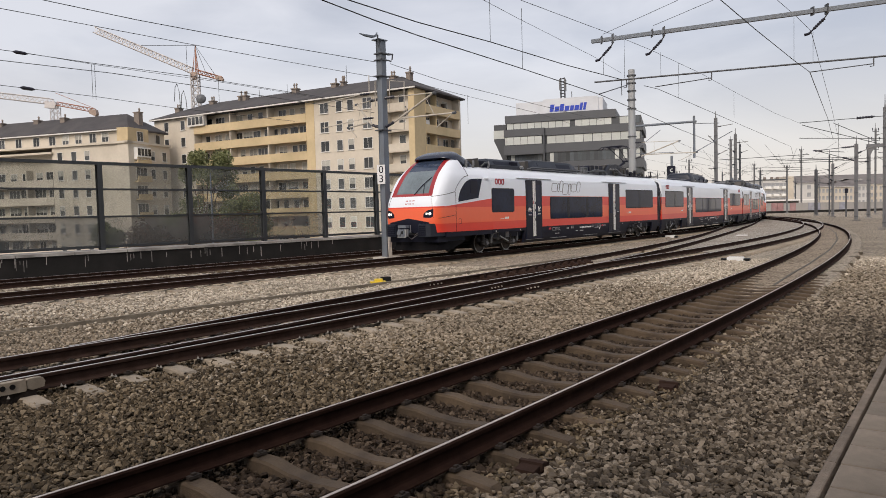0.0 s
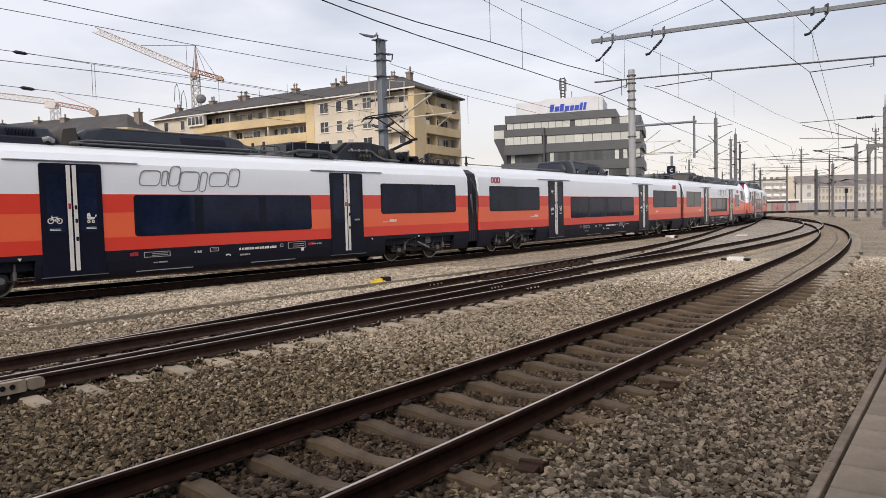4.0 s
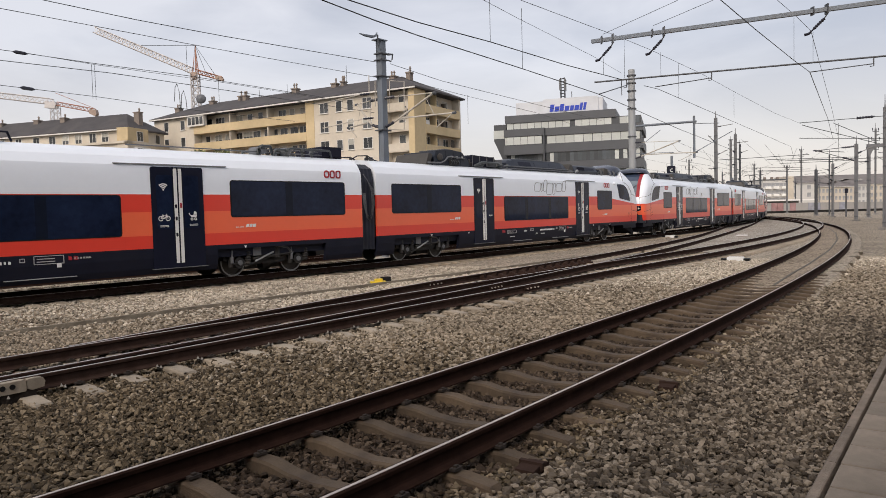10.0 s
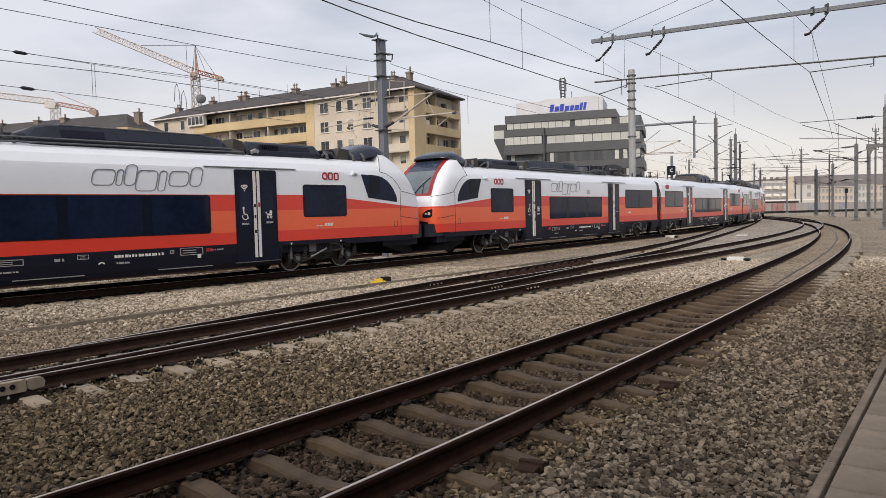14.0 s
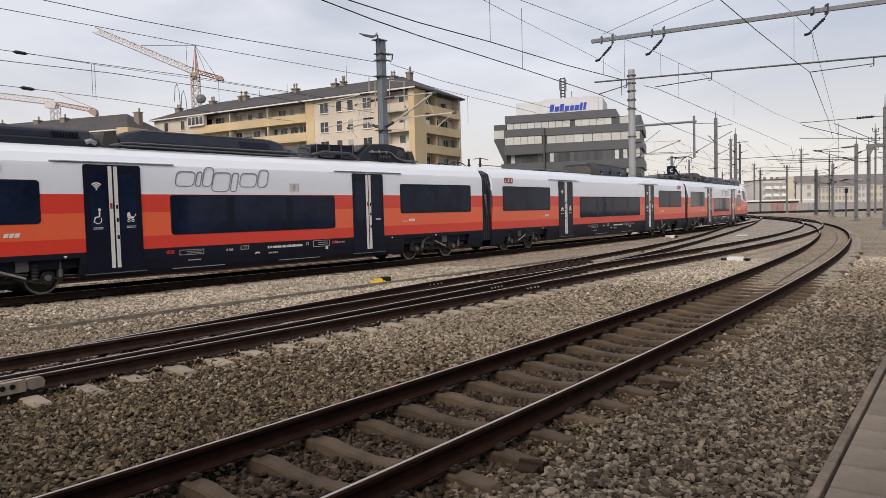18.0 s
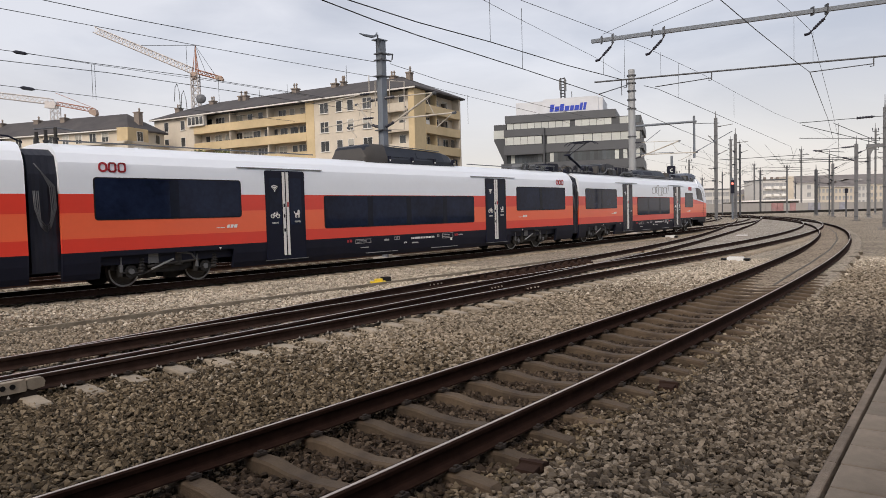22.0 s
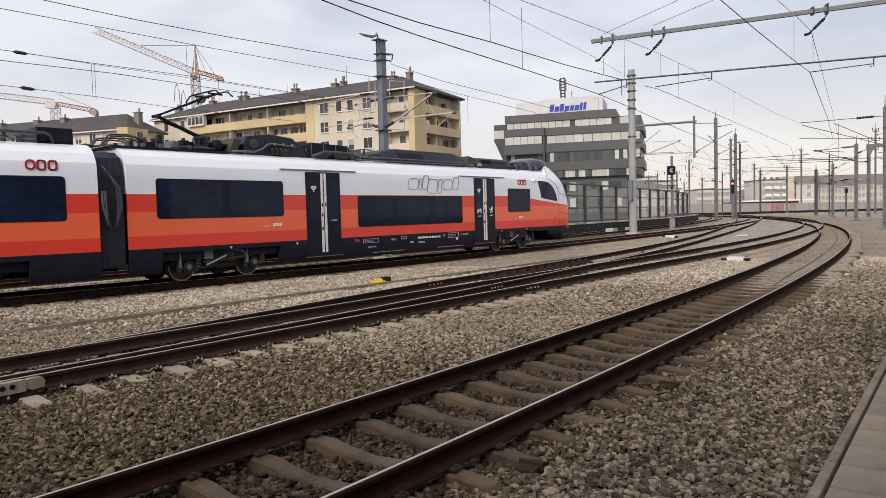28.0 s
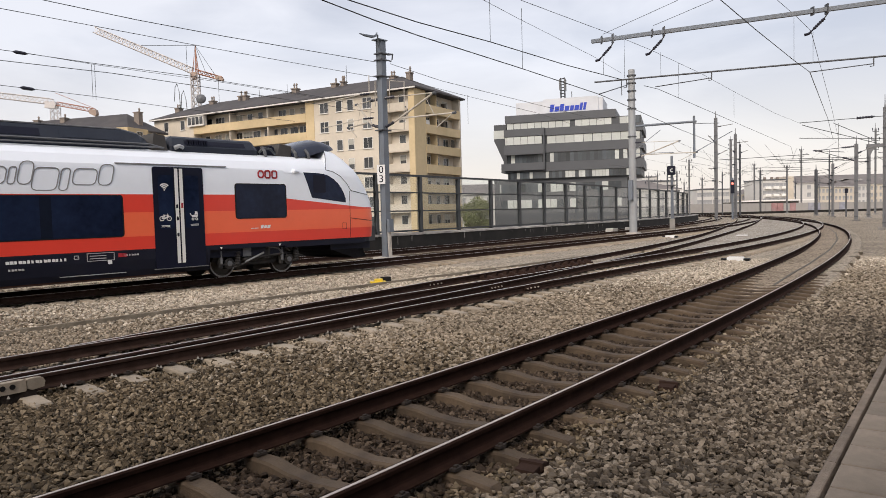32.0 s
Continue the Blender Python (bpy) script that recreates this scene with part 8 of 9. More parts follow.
def house_a():
    """The lower cream block in front of it."""
    rng = random.Random(12)
    b = thing("apartment_building", "cream rendered block of flats with yellow corner and dark roof", "building", pose(-47.4, 108.0, 0, 0, 0, 161.93))
    g = Geo()
    g.box(0, 14.9, -9.3, 0, -6, 13.9).box(14.9, 40, -9.3, -1.3, -6, 12.8).box(36, 40, -1.3, 0, -6, 12.8)
    g.box(0.6, 40, -8.8, -0.7, 13.9, 16.1)
    for i in range(0, len(g.v), 8):
        part("wall", Geo().add(g.v[i:i + 8], g.f[:6]), M_CREAM, b, "cream render")
    part("cornice", Geo().box(-0.35, 40, -0.6, 0.4, 13.75, 14.1).box(-0.35, 0.3, -9.4, 0.4, 13.75, 14.1), M_CREAM, b, "projecting stone cornice")
    part("corner_tower", Geo().box(-0.12, 1.9, -4.3, 0.14, -6, 13.7), M_CREAM, b, "cream rendered corner")
    part("corner_top", Geo().box(-0.15, 1.9, -4.3, 0.15, 13.7, 16.15), M_YREND, b, "yellow rendered corner top")
    kit, kit2, kit3, kitw = win_mesh(1.2, 1.4, bars=1), win_mesh(0.9, 1.4, bars=0), win_mesh(2.2, 1.6, bars=2), win_mesh(2.3, 1.5, bars=3)
    for x in (22.4, 18.7, 15.4, 12.7, 10.1, 7.3, 4.9, 26, 30, 34):
        put_window(b, kit, x, 14.9, out=-0.7, rng=rng)
    for z in (12.2, 9.3, 6.5, 3.7, 0.9, -1.9):
        for x in (13.3, 10.5, 7.9):
            put_window(b, kit2, x, z, rng=rng)
        if z < 11:
            part("balcony", Geo().box(14.9, 36, -1.3, 0.05, z - 1.7, z - 1.5).box(14.9, 36, -0.05, 0.08, z - 1.75, z - 0.5), M_CREAM, b, "cream balcony parapet")
            part("partition", Geo().box(20.4, 20.6, -1.3, 0, z - 1.5, z + 1.1), M_CREAM, b)
            for x in (16.5, 19.0, 22.0, 24.5, 27.5, 31.0, 34.0):
                put_window(b, rng.choice((kit, kit3)), x, z, out=-1.3, rng=rng)
        put_window(b, kitw if z > 11 else kit3, -2.5, z, "right", out=0.13, rng=rng)
        part("balcony", Geo().box(-0.75, -0.12, -4.0, -1.0, z - 1.4, z - 1.25).box(-0.80, -0.70, -4.0, -1.0, z - 1.4, z - 0.5), M_YREND, b, "yellow corner balcony")
        for y in (-5.2, -7.9):
            put_window(b, kit2, y, z - 0.1, "right", rng=rng)
    part("balcony_roof", Geo().box(14.6, 37, -1.3, 0.5, 12.8, 13.1), M_CREAM, b)
    part("glazed_balcony", Geo().box(-0.80, -0.1, -4.0, -1.0, 11.3, 13.2), M_PENT, b, "white glazed balcony")
    for i in range(4):
        part("pane", Geo().box(-0.83, -0.79, -3.9 + 0.74 * i, -3.32 + 0.74 * i, 11.9, 13.0), M_WGLASS, b)
    put_window(b, kit, -2.4, 14.9, "right", out=0.16, rng=rng)
    put_window(b, kit2, -7.2, 14.9, "right", out=-0.55, rng=rng)
    hip_roof(b, 0.6, 40, -8.8, -0.7, 16.1, 2.9, 0.5)
    for x, y in ((1.8, -4.5), (16.2, -4.0), (22.0, -4.2), (30.0, -4.2)):
        chimney(b, x, y, 18.0, 0.95, 1.7, 1)


M_PENT_G = surf("pale_grey_panel", (0.60, 0.62, 0.66), 0.6, var=0.06, scale=0.5, dirt=(0.45, 0.46, 0.48), dirt_amount=0.3)


def office():
    """The dark office block with light window strips."""
    b = thing("office_building", "anthracite clad office block with pale window strips and white penthouse", "building", pose(36.9, 129.0, 0, 0, 0, 162.05))
    g = Geo()
    g.box(4.8, 25.6, -16, 0, 18.7, 20.15).box(0, 25.6, -16, 0, 16.0, 17.4).box(0, 25.6, -16, 0, 12.8, 14.45).box(0.0, 26.5, -16, 0, 9.3, 11.0)
    g.box(3.0, 28.2, -16, -1.0, -6, 8.0).box(18.0, 25.7, 0, 0.75, 16.05, 17.45).box(18.0, 25.7, 0, 0.75, 12.6, 14.4).box(18.0, 25.7, 0, 0.75, 9.6, 11.0)
    part("spandrel", g, M_ANTH, b, "anthracite cladding bands")
    g = Geo().box(0.4, 25.3, -15.6, -0.35, 7.9, 18.8).box(17.9, 18.2, -0.1, 0.78, 9.6, 17.45)
    g.prism([(25.6, 18.7), (28.1, 18.7), (28.1, 15.6), (26.3, 11.6), (26.3, 9.3), (25.6, 9.3)][::-1], -15, -1.2, "y")
    part("core", g, M_ANTH2, b, "dark recessed facade")
    part("side_strip", Geo().box(26.0, 28.15, -15.1, -1.15, 16.0, 17.6), M_STRIP, b, "pale side window strip")
    rng = random.Random(4)
    pm = Geo().box(0.03, 0.97, -0.3, -0.2, 0, 1).mesh("pane", M_STRIP)
    pd = Geo().box(0.03, 0.97, -0.3, -0.2, 0, 1).mesh("pane", M_STRIPD)

    def strip(x0, x1, z0, z1, w, dark=0.0, out=0.0):
        x = x0
        while x < x1 - 0.2:
            ww = min(w, x1 - x)
            part("pane", pd if rng.random() < dark else pm, None, b, m=Matrix.Translation((x, out, z0)) @ Matrix.Diagonal((ww, 1, z1 - z0, 1)))
            x += ww
    strip(13.2, 25.3, 17.45, 18.65, 1.35)
    strip(5.6, 12.3, 17.45, 18.65, 1.35)
    strip(0.6, 4.4, 17.45, 18.65, 1.2, 0.3)
    strip(18.4, 25.5, 14.5, 15.95, 1.35, 0.0, 0.9)
    strip(0.6, 17.6, 14.5, 15.95, 1.7)
    strip(0.6, 25.2, 11.05, 12.75, 0.75, 0.85)
    strip(0.6, 25.2, 8.0, 9.25, 0.62, 0.55)
    for z in (5.4, 2.4):
        strip(4, 27, z, z + 1.6, 1.2, 0.5, -0.6)
    part("penthouse", Geo().box(7.4, 24.0, -13, -3.0, 20.1, 22.9), M_PENT_G, b, "pale grey penthouse")
    part("sign_panel", Geo().box(8.2, 18.6, -3.0, -2.7, 20.2, 23.2), M_PENT_G, b, "pale grey sign panel")
    x = 17.4
    for i, w in enumerate((0.75, 0.8, 0.75, 0.8, 0.7, 0.8, 0.5, 0.5)):
        hgt = 1.35 if i in (0, 2, 6, 7) else 0.95
        part("sign_bar", Geo().prism([(x - w, 20.75), (x, 20.75), (x - 0.22, 20.75 + hgt), (x - w - 0.22, 20.75 + hgt)], -2.7, -2.6, "y"), M_BLUE, b, "slanted blue sign shape")
        x -= w + 0.18
    g = Geo()
    for dx in (-0.38, 0.38):
        for dy in (-0.38, 0.38):
            g.tube([(15.4 + dx, -7 + dy, 22.8), (15.4 + dx, -7 + dy, 27.8)], 0.10, 5)
            part("antenna", Geo().box(15.4 + dx * 1.25 - 0.16, 15.4 + dx * 1.25 + 0.16, -7 + dy * 1.25 - 0.14, -7 + dy * 1.25 + 0.14, 25.4, 27.5), M_ROOFL, b, "grey panel antenna")
    for i in range(9):
        z = 23 + 0.58 * i
        g.box(15.0, 15.8, -7.4, -6.6, z, z + 0.06)
    g.box(11.5, 18.2, -5.1, -5.0, 23.0, 23.2).tube([(13.6, -6.5, 22.8), (13.6, -6.5, 25.0)], 0.07, 5)
    part("roof_mast", g, M_ZINC_D, b, "dark lattice roof mast")


def lattice(g, p, q, w, n, r=0.09):
    p, q = Vector(p), Vector(q)
    d = (q - p).normalized()
    up = Vector((0, 0, 1)) if abs(d.z) < 0.9 else Vector((1, 0, 0))
    a = d.cross(up).normalized() * w / 2
    c = a.cross(d).normalized() * w / 2
    cs = [a + c, a - c, -a - c, -a + c]
    for o in cs:
        g.tube([p + o, q + o], r, 4)
    for i in range(n):
        u, v = p.lerp(q, i / n), p.lerp(q, (i + 1) / n)
        for k in range(4):
            g.tube([u + cs[k], v + cs[(k + 1) % 4]], r * 0.75, 3)
            g.tube([u + cs[k], u + cs[(k + 1) % 4]], r * 0.5, 3)


def cranes():
    c = thing("tower_crane", "pale tower crane with raised lattice jib behind the roofs", "crane")
    g = Geo()
    lattice(g, (-61.3, 180, -6), (-61.3, 180, 38.5), 1.7, 26, 0.15)
    part("tower", g, M_CRANE, c)
    g = Geo()
    lattice(g, (-62.0, 180, 39.4), (-85.9, 180, 50.1), 1.4, 26, 0.13)
    part("jib", g, M_CRANE, c)
    g = Geo()
    lattice(g, (-61.0, 180, 39.2), (-54.6, 180, 37.2), 0.9, 7, 0.10)
    part("counter_jib", g, M_CRANER, c, "rusty orange counter jib")
    part("counterweight", Geo().prism([(-56.3, 37.2), (-54.4, 36.6), (-54.1, 37.0), (-54.5, 37.6), (-55.2, 37.9), (-56.1, 37.9)], 179.4, 180.6, "y"), M_CRANEW, c, "brown counterweight")
    g = Geo().tube([(-61.9, 180, 39), (-61.0, 180, 45.8), (-60.4, 180, 39)], 0.16, 5).tube([(-61.0, 179.4, 39), (-61.0, 180, 45.8), (-61.0, 180.6, 39)], 0.13, 5)
    part("apex", g, M_CRANER, c, "rusty orange apex frame")
    part("cab", Geo().prism([(-61.9, 37.2), (-60.9, 37.2), (-60.7, 38.9), (-62.1, 39.0), (-62.3, 38.2)], 179.4, 180.6, "y"), M_CRANEW, c, "brown slewing cab")
    part("tie", Geo().tube([(-61.0, 180, 45.7), (-74.5, 180, 46.0)], 0.06, 4).tube([(-61.0, 180, 45.7), (-56.0, 180, 37.8)], 0.05, 4).tube([(-61, 180, 45.7), (-58.5, 180, 38.6)], 0.05, 4), M_WIRE, c)
    c = thing("tower_crane", "cream and orange tower crane partly hidden behind the flats", "crane")
    g = Geo()
    lattice(g, (-107.7, 200, -6), (-107.7, 200, 34.5), 1.9, 24, 0.12)
    part("tower", g, M_CRANE, c)
    g = Geo()
    lattice(g, (-108.5, 200, 36.0), (-150, 200, 42.0), 1.5, 30, 0.12)
    part("jib", g, M_CRANE, c)
    g = Geo()
    lattice(g, (-107, 200, 35.4), (-96.6, 200, 33.2), 1.0, 9, 0.10)
    part("counter_jib", g, M_CRANER, c, "rusty orange counter jib")
    part("counterweight", Geo().prism([(-98.0, 32.4), (-96.3, 31.5), (-95.9, 32.2), (-96.1, 33.4), (-97.8, 33.6)], 199.2, 200.8, "y"), M_CRANEW, c, "brown counterweight")
    part("cab", Geo().prism([(-110.2, 34.3), (-107.4, 34.0), (-107.0, 35.2), (-107.6, 36.0), (-108.8, 35.7), (-110.0, 36.3)], 199.0, 201.0, "y"), M_CRANE, c, "cream machinery cab")
    part("tie", Geo().tube([(-107.4, 200, 38.4), (-97, 200, 34)], 0.07, 4), M_CRANER, c)


def tree(x, y, z0, h, r, seed, mat, label):
    rng = random.Random(seed)
    t = thing("tree", label, "tree", pose(x, y, z0))
    g = Geo().tube([(0, 0, 0), (0.05, 0.05, h * 0.3), (0.1, -0.05, h * 0.62)], [0.22, 0.16, 0.08], 8)
    blobs = []
    for i in range(9):
        a, e = rng.uniform(0, 6.28), rng.uniform(0.3, 1.0)
        p = (math.cos(a) * r * 0.75 * e, math.sin(a) * r * 0.75 * e, h * rng.uniform(0.40, 0.95))
        g.tube([(0.03, 0, h * rng.uniform(0.2, 0.45)), (p[0] * 0.5, p[1] * 0.5, p[2] * 0.8), p], [0.09, 0.05, 0.02], 5)
        blobs.append((p, r * rng.uniform(0.28, 0.5)))
    part("trunk", g, M_BARK, t)
    n = 13000
    v, f = [], []
    for i in range(n):
        (bx, by, bz), br = rng.choice(blobs)
        d = Vector((rng.gauss(0, 1), rng.gauss(0, 1), rng.gauss(0, 0.85))).normalized() * br * rng.uniform(0.35, 1.1)
        c = Vector((bx, by, bz)) + d
        a = Vector((rng.gauss(0, 1), rng.gauss(0, 1), rng.gauss(0, 1))).normalized() * rng.uniform(0.07, 0.16)
        bb = a.cross(Vector((rng.gauss(0, 1), rng.gauss(0, 1), rng.gauss(0, 1)))).normalized() * rng.uniform(0.05, 0.11)
        k = len(v)
        v += [c - a, c + bb, c + a, c - bb]
        f.append((k, k + 1, k + 2, k + 3))
    part("crown", Geo().add(v, f), mat, t)


def greenery():
    tree(-24.0, 72.0, -6.0, 15.0, 3.4, 1, M_LEAF, "green leafy street tree behind the barrier")
    tree(-27.5, 74.0, -6.0, 11.0, 3.0, 2, M_LEAF, "green leafy street tree behind the barrier")
    tree(-20.5, 71.0, -6.0, 10.5, 3.0, 3, M_LEAF, "green leafy street tree behind the barrier")
    tree(-22.0, 66.0, -6.0, 8.0, 3.6, 4, M_LEAFR, "rust-red leafy bush behind the barrier")
    tree(-26.5, 66.0, -6.0, 7.2, 3.0, 5, M_LEAFR, "rust-red leafy bush behind the barrier")
    tree(-36.5, 78.0, -6.0, 7.5, 2.4, 6, M_LEAF, "dark green bush behind the barrier")
    tree(4.9, 100.0, -6.0, 9.6, 3.4, 7, M_LEAF, "green leafy tree behind the barrier")
    l = thing("street_lamp", "slender grey street lamp behind the barrier", "street lamp", pose(-19.5, 60.0, -6.0))
    part("pole", Geo().tube([(0, 0, 0), (0, 0, 11.6), (0.3, -0.2, 12.0)], [0.09, 0.06, 0.05], 8), M_ZINC, l)
    part("lamp_head", Geo().box(0.1, 1.0, -0.4, -0.1, 11.95, 12.1), M_ZINC, l)
    # parked cars on the street below
    rng = random.Random(2)
    for x, y in ((-38, 62), (-33, 63.5), (-44, 60.5)):
        c = thing("parked_car", "dark parked car on the street below the railway", "car", pose(x, y, -6.0, 0, 0, 150))
        part("body", Geo().prism([(-2.1, 0.35), (2.1, 0.35), (2.1, 0.85), (1.2, 0.95), (0.6, 1.42), (-1.2, 1.42), (-1.9, 0.95), (-2.1, 0.85)], -0.85, 0.85, "y"), rng.choice((M_BLACK, M_ROOFL, M_GREND)), c)
        for wx in (-1.3, 1.3):
            for wy in (-0.86, 0.70):
                part("wheel", Geo().prism([(wx + 0.32 * math.cos(a), 0.32 + 0.32 * math.sin(a)) for a in (2 * math.pi * i / 12 for i in range(12))], wy, wy + 0.16, "y"), M_RUBBER, c)


def far_block(label, x0, y0, x1, y1, z1, mat, floors, cols, roof=None, depth=14.0, z0=-6.0, wide=1.5, tall=1.7):
    """A distant building between two plan points, with its windows."""
    L, h = math.hypot(x1 - x0, y1 - y0), math.atan2(y1 - y0, x1 - x0)
    b = thing("distant_building", label, "building", pose(x1, y1, 0, 0, 0, math.degrees(h) + 180))
    part("wall", Geo().box(0, L, -depth, 0, z0, z1), mat, b)
    if roof:
        hip_roof(b, 0, L, -depth, 0, z1, roof, 0.4).data.materials[0] = M_FARROOF
    else:
        part("roof", Geo().box(-0.2, L + 0.2, -depth - 0.2, 0.2, z1, z1 + 0.4), M_ANTH, b)
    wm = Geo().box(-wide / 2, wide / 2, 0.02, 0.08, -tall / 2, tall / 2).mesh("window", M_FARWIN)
    for i in range(floors):
        for j in range(cols):
            z = z1 - 1.9 - 3.0 * i
            if z > 0:
                part("window", wm, None, b, m=pose(L * (j + 0.5) / cols, 0, z))
    return b


def far_town():
    far_block("long beige hall with a brown roof in the distance", 106, 300, 124, 300, 7.2, M_CREAM, 1, 9, 2.6)
    far_block("long beige hall with a brown roof in the distance", 124, 302, 136.5, 300, 7.0, M_CREAM, 2, 7, 2.0)
    far_block("small white house with rows of windows in the distance", 103, 285, 108.5, 285, 8.6, M_GREND, 3, 4)
    far_block("white and grey sheds in the distance", 108, 296, 122, 296, 8.8, M_GREND, 2, 8)
    flats = far_block("pale block of flats with balconies in the distance", 127.1, 280, 137.2, 281, 11.6, M_GREND, 4, 6)
    for i in range(4):
        for j in range(3):
            part("balcony", Geo().box(0.6 + 3.3 * j, 2.9 + 3.3 * j, 0.0, 1.1, 8.2 - 3.0 * i, 9.2 - 3.0 * i), M_PENT, flats, "white balcony")
    part("stair_tower", Geo().box(-2.6, 0.0, -9.0, 0.2, -6, 13.0), M_CREAM, flats, "cream stair tower")
    for x in (1.5, 4.0, 7.0):
        part("chimney", Geo().box(x, x + 0.8, -4, -3, 11.6, 13.0), M_CHIM, flats)
    far_block("plain white rendered gable block in the distance", 141.5, 290, 153.5, 290, 10.6, M_GREND, 2, 2, 1.8)
    far_block("hazy grey building with a broad dark roof in the distance", 156, 330, 184, 329, 11.0, M_GREND, 2, 8, 4.2)
    far_block("cream house with narrow windows in the distance", 157.7, 300, 166.0, 300, 9.2, M_CREAM, 3, 5, 2.4, wide=0.9)
    far_block("pale yellow house with narrow windows in the distance", 166.5, 300, 176.0, 300, 9.0, M_CREAM, 3, 6, 2.6, wide=0.9)
    far_block("cream house with a dark mansard in the distance", 177.5, 311, 188, 311, 10.0, M_GREND, 3, 6, 2.8, wide=0.9)
    far_block("cream house with a dark roof in the distance", 188.5, 318, 206, 318, 10.2, M_CREAM, 3, 9, 2.8, wide=0.9)
    far_block("grey building in the distance", 176, 352, 232, 350, 13.6, M_GREND, 4, 16, 2.6)
    far_block("white block of flats beyond the barrier", 66, 232, 78, 236, 10.5, M_GREND, 4, 5)
    far_block("pale tower block in the distance", 93.5, 330, 100.5, 330, 16.2, M_GREND, 6, 4)
    far_block("pale row of houses seen through the barrier", 0, 170, 60, 178, 6.5, M_GREND, 4, 18, 2.4)
    w = thing("distant_wall", "long grey noise wall at the far side of the yard", "wall", kind="structure")
    x0, y0, x1, y1 = 60.0, 202.0, 150.0, 190.0
    n = 56
    for i in range(n):
        a, c = i / n, (i + 0.96) / n
        p, q = (x0 + (x1 - x0) * a, y0 + (y1 - y0) * a), (x0 + (x1 - x0) * c, y0 + (y1 - y0) * c)
        part("panel", Geo().prism([p, q, (q[0], q[1] + 0.3), (p[0], p[1] + 0.3)], -1.4, 2.75 - 1.2 * a), (M_GRAF if i in (20, 21, 23) else M_GRAFB if i in (26, 27, 31) else M_FARWALL), w)
    p = thing("distant_platform", "dark platform edge at the far side of the yard", "platform", kind="structure")
    part("edge", Geo().prism([(52, 178), (150, 170), (150, 172), (52, 180)], -1.5, 0.25), M_CONC_D, p)
    part("canopy", Geo().prism([(88, 207), (108, 205), (108, 209), (88, 211)], 2.9, 3.3), M_PENT, p, "white canopy roof")
    # solid dark sheet that imitates the shaded space under the roof
    part("canopy_back", Geo().prism([(84, 212), (106, 210), (106, 210.4), (84, 212.4)], -1.0, 2.9), M_DARKPLAIN, p, "dark opening below the canopy")


def station():
    """Closes the place behind the camera: walkway, and unseen blocks added to cut light."""
    w = thing("walkway", "grey concrete slab walkway with a narrow kerb beside the ballast", "walkway", kind="structure")
    u = Vector((0.5994, 0.8004, 0)).normalized()
    n = Vector((u.y, -u.x, 0))
    o = Vector((2.166, 4.32, 0))
    rot = math.degrees(math.atan2(u.y, u.x))
    km = Geo().loft([[(x, -0.022, -0.45), (x, 0.052, -0.45), (x, 0.052, -0.195), (x, 0.040, -0.181), (x, -0.014, -0.180), (x, -0.022, -0.187)] for x in (0.004, 0.996)]).mesh("kerb_stone", M_KERB)
    sm = Geo().loft([[(x + d, -0.60 + d, z), (x + d, 0.0 - d, z), (x + 0.492 - d, 0.0 - d, z), (x + 0.492 - d, -0.60 + d, z)] for x, d, z in ((0.004, 0.0, -0.45), (0.004, 0.0, -0.192), (0.004, 0.007, -0.185))]).mesh("slab", M_SLAB)
    for i in range(-16, 14):
        p = o + u * i + n * 0.06
        part("kerb_stone", km, None, w, m=pose(p.x, p.y, 0, 0, 0, rot))
    rng = random.Random(6)
    for i in range(-32, 26):
        for j in range(5):
            p = o + u * (0.5 * i) + n * (0.108 + 0.61 * j)
            part("slab", sm, None, w, m=pose(p.x, p.y, rng.uniform(-0.004, 0.004), 0, 0, rot))
    # unseen block, added so the train's windows reflect something dark
    h = thing("station_hall", "plain dark station hall beside the platform", "building", kind="structure")
    part("wall", Geo().prism([(17, 8), (50, 8), (50, -60), (-30, -60), (-30, -16), (17, -16)], -6, 13), M_DARKPLAIN, h)
    # unseen roof slab, added to shade the near ballast
    c = thing("platform_canopy", "plain platform canopy roof", "canopy", kind="structure")
    part("roof_slab", Geo().prism([(-20, -18), (18, -18), (18, -5.8), (5, -4.6), (2, -3.4), (-2, -2.4), (-9, -2.0), (-20, -2.0)], 5.0, 5.3), M_DARKPLAIN, c)
    for x in (-9, 9):
        part("column", Geo().box(x - 0.15, x + 0.15, -8.15, -7.85, -0.5, 5.0), M_ZINC_D, c)


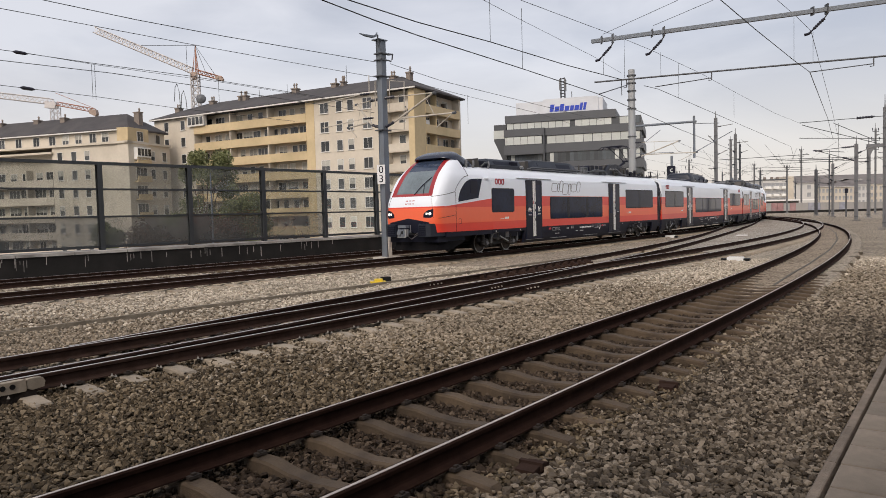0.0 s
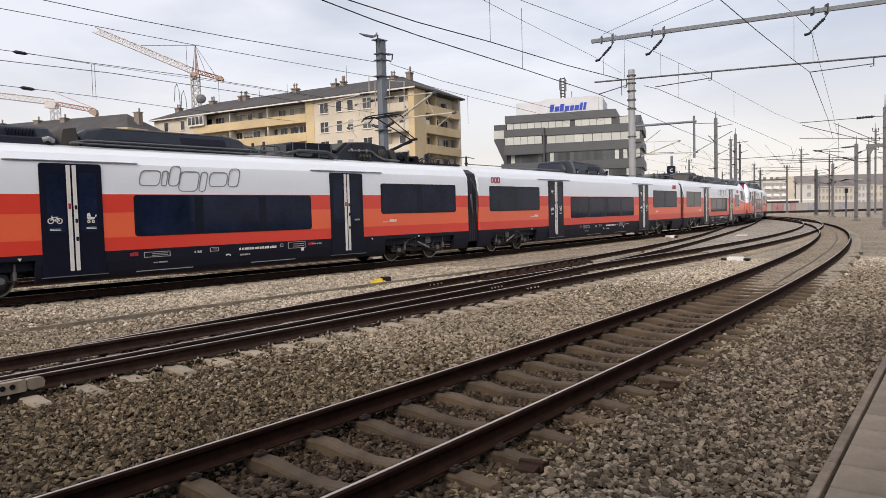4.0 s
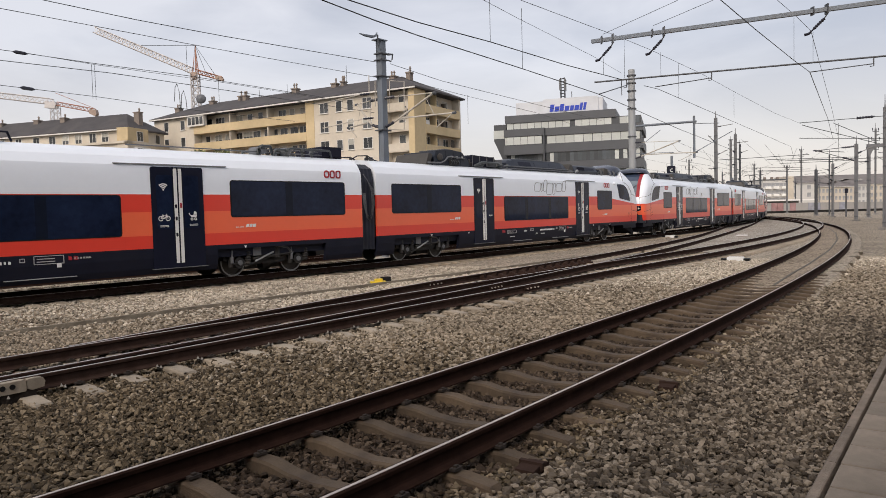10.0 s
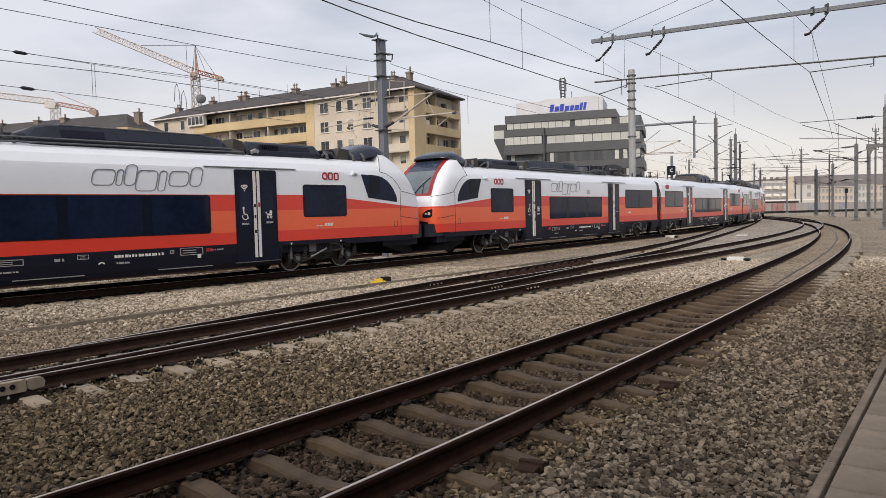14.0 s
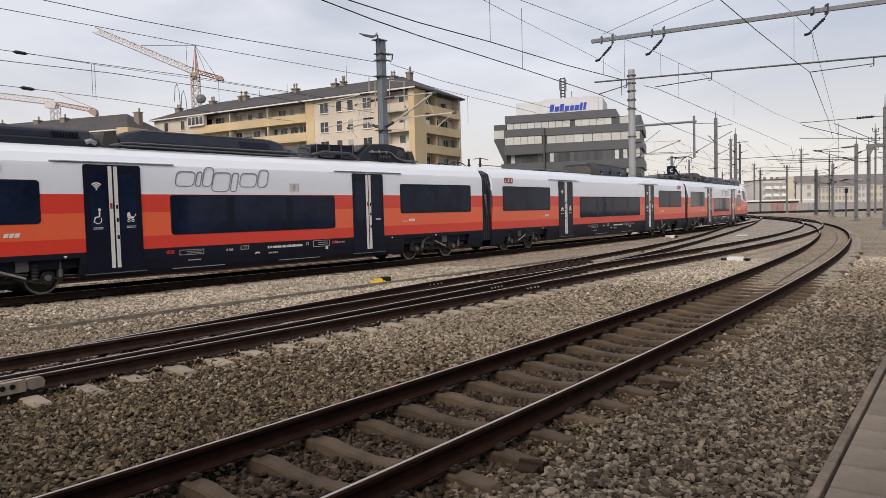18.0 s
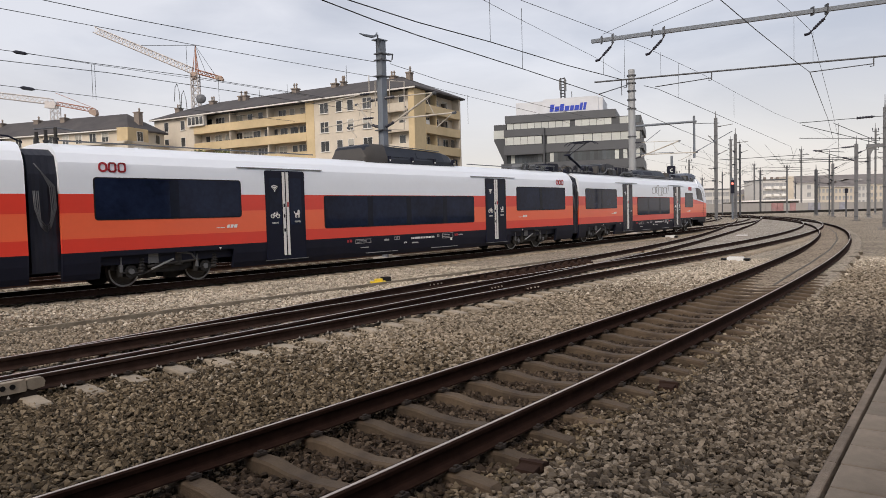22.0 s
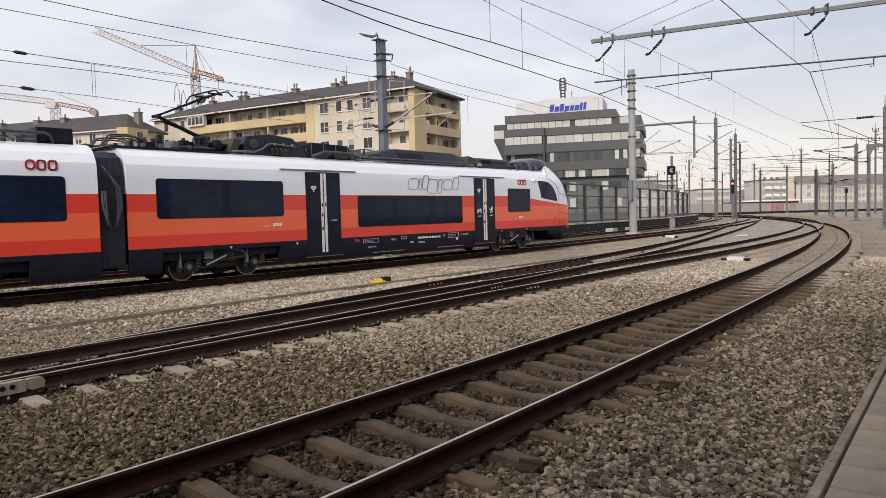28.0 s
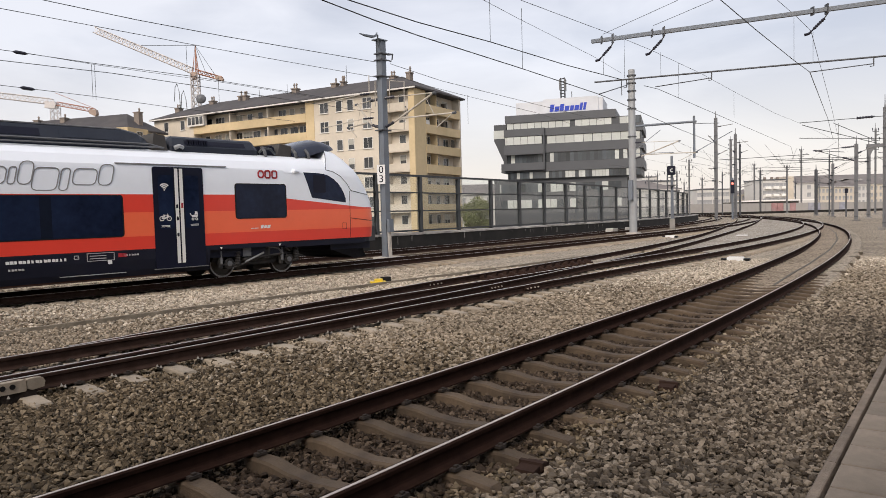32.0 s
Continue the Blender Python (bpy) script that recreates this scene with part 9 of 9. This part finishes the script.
def yard_things():
    m = thing("track_marker", "yellow painted track marker lying on the ballast", "marker", pose(-1.93, 20.6, -0.27, 0, 0, 10))
    part("plate", Geo().prism(rrect(-0.23, 0.23, -0.2, 0.2, 0.09), 0.0, 0.06).prism(rrect(-0.10, 0.14, -0.13, 0.13, 0.06), 0.06, 0.13), M_YEL, m, "yellow plate")
    part("bracket", Geo().box(0.12, 0.42, 0.35, 0.60, 0.02, 0.14), M_RUBBER, m, "black bracket")
    for x, y, L in ((15.35, 47.6, 0.30), (19.13, 45.1, 0.32), (10.58, 25.5, 0.28)):
        b = thing("signal_balise", "white track-side box on black rubber feet", "trackside box", pose(x, y, -0.29, 0, 0, -30), group="trackside boxes")
        part("cover", Geo().prism(rrect(-L, L, 0.0, 0.17, 0.04, 2), -0.17, 0.17, "y"), M_MARK, b, "white cover")
        for k in (-1, 1):
            part("foot", Geo().box(*sorted((k * L, k * (L + 0.20))), -0.17, 0.17, 0.0, 0.12), M_RUBBER, b, "black rubber foot")
    s = thing("switch_drive", "beige switch locking case beside the rail", "switch machine", spot(LINE_M, -0.75, 0.875, -0.2))
    part("case", Geo().prism(rrect(-0.85, 0.39, 0.07, 0.20, 0.015, 2), -0.05, 0.05, "y"), M_SLEEP_T, s, "beige steel case")
    part("end_cover", Geo().prism([(0.40, 0.09), (0.46, 0.07), (0.58, 0.085), (0.595, 0.15), (0.57, 0.19), (0.50, 0.20), (0.40, 0.195)], -0.04, 0.04, "y"), M_SLEEP_T, s, "worn beige end cover")
    # dark filler that imitates the shade under the case
    part("gap_box", Geo().box(-0.8, 0.50, -0.03, 0.04, -0.06, 0.07), M_GAPSHADE, s, "dark underside")
    # black discs stand in for the shaded insides of the port holes
    for x in (-0.3, -0.15, 0.148, 0.247):
        part("port", Geo().prism([(x + 0.03 * math.cos(a), 0.145 + 0.03 * math.sin(a)) for a in (2 * math.pi * i / 12 for i in range(12))], -0.058, -0.05, "y"), M_RUBBER, s)
    # colour light signal between the tracks
    x, y = 21.75, 66.8
    g = thing("railway_signal", "grey signal mast with a black signal head", "signal", pose(x, y, -0.3, 0, 0, -20))
    part("mast", Geo().tube([(0, 0, 0), (0, 0, 6.9)], [0.16, 0.12], 10), M_ZINC, g)
    part("head", Geo().prism(rrect(-0.42, 0.34, 5.1, 5.95, 0.12), -0.40, -0.15, "y"), M_BLACK, g, "black signal head")
    part("lamp_ring", Geo().tube([(0.02 + 0.14 * math.cos(a), -0.42, 5.52 + 0.14 * math.sin(a)) for a in (0.9 + 4.4 * i / 12 for i in range(13))], 0.04, 6), M_DOORW, g, "white marker arc")
    part("basket", Geo().box(-0.45, 0.45, -0.6, 0.2, 4.1, 4.18).box(-0.45, -0.4, -0.6, 0.2, 4.1, 5.0).box(0.4, 0.45, -0.6, 0.2, 4.1, 5.0), M_ZINC_D, g)
    part("base", Geo().box(-0.24, 0.24, -0.24, 0.24, 0.0, 1.0), M_COPE, g, "weathered concrete base")
    x, y = 44.6, 108.5
    g = thing("railway_signal", "grey signal mast showing a small lit lamp", "signal", pose(x, y, -0.3, 0, 0, -20))
    part("mast", Geo().tube([(0, 0, 0), (0, 0, 6.4)], 0.16, 8), M_ZINC, g)
    hd = part("head", Geo().box(-0.27, 0.27, -0.3, 0.0, 4.0, 6.0), M_BLACK, g, "black signal head")
    part("lamp", Geo().tube([(0, -0.3, 5.5), (0, -0.36, 5.5)], 0.17, 10), M_REDLAMP, hd, "lit red lamp")
    for x, y, z in ((60.6, 106.0, 3.9),):
        g = thing("railway_signal", "dark signal head on a slender post at the yard's edge", "signal", pose(x, y, -0.3, 0, 0, -25))
        part("mast", Geo().tube([(0, 0, 0), (0, 0, z)], 0.12, 8), M_ZINC_D, g)
        part("head", Geo().box(-0.2, 0.2, -0.25, 0.0, z - 0.35, z + 0.35), M_BLACK, g, "black signal head")
    # a concrete block pair at the foot of the round mast
    x, y, h = on(LINE_T, 43.5, -5.2)
    for k in (-1.6, 1.4):
        b = thing("concrete_block", "pale concrete block beside the mast", "concrete block", pose(x + k * 0.7, y + k * 0.7, -0.3, 0, 0, math.degrees(h)), group="concrete blocks")
        part("block", Geo().prism(rrect(-0.55, 0.55, 0.0, 0.5, 0.05, 2), -0.3, 0.3, "y"), M_COPE, b)
    # short timber blocks lying outside the near track
    for i, (x, y) in enumerate(((10.03, 18.74), (11.03, 19.66), (12.75, 22.27), (14.53, 24.9), (15.91, 27.05))):
        b = thing("timber_block", "dark weathered timber block lying on the ballast", "timber block", pose(x, y, -0.27, 0, 0, -25 + 9 * i), group="timber blocks")
        part("block", Geo().prism(rrect(-0.17, 0.17, 0.0, 0.10, 0.015, 2), -0.07, 0.07, "y"), M_BARK, b)
    # cable trough running along the ballast
    pts = []
    for s_ in steps(-12, 30, 1.5):
        pts.append(s_)
    c = thing("cable_duct", "narrow weathered cable duct half sunk in the ballast", "cable duct", kind="structure")
    rings = []
    for s_ in pts:
        x, y, h = on(LINE_T, s_, 5.1 + 0.04 * max(-s_, 0) - 0.012 * max(s_, 0))
        k = (math.sin(h), -math.cos(h))
        rings.append([(x + k[0] * a, y + k[1] * a, b) for a, b in ((-0.06, -0.32), (0.06, -0.32), (0.04, -0.182), (-0.04, -0.182))])
    part("duct", Geo().loft(rings), M_DUCT, c)


def buildings():
    house_b()
    house_a()
    office()
    cranes()
    greenery()
    far_town()
    station()
    yard_things()

# ================= build =================
ground()
tracks()
barrier()
masts()
overhead()
buildings()
TRAIN = build_train()
grit_shade()
stones()
motions()
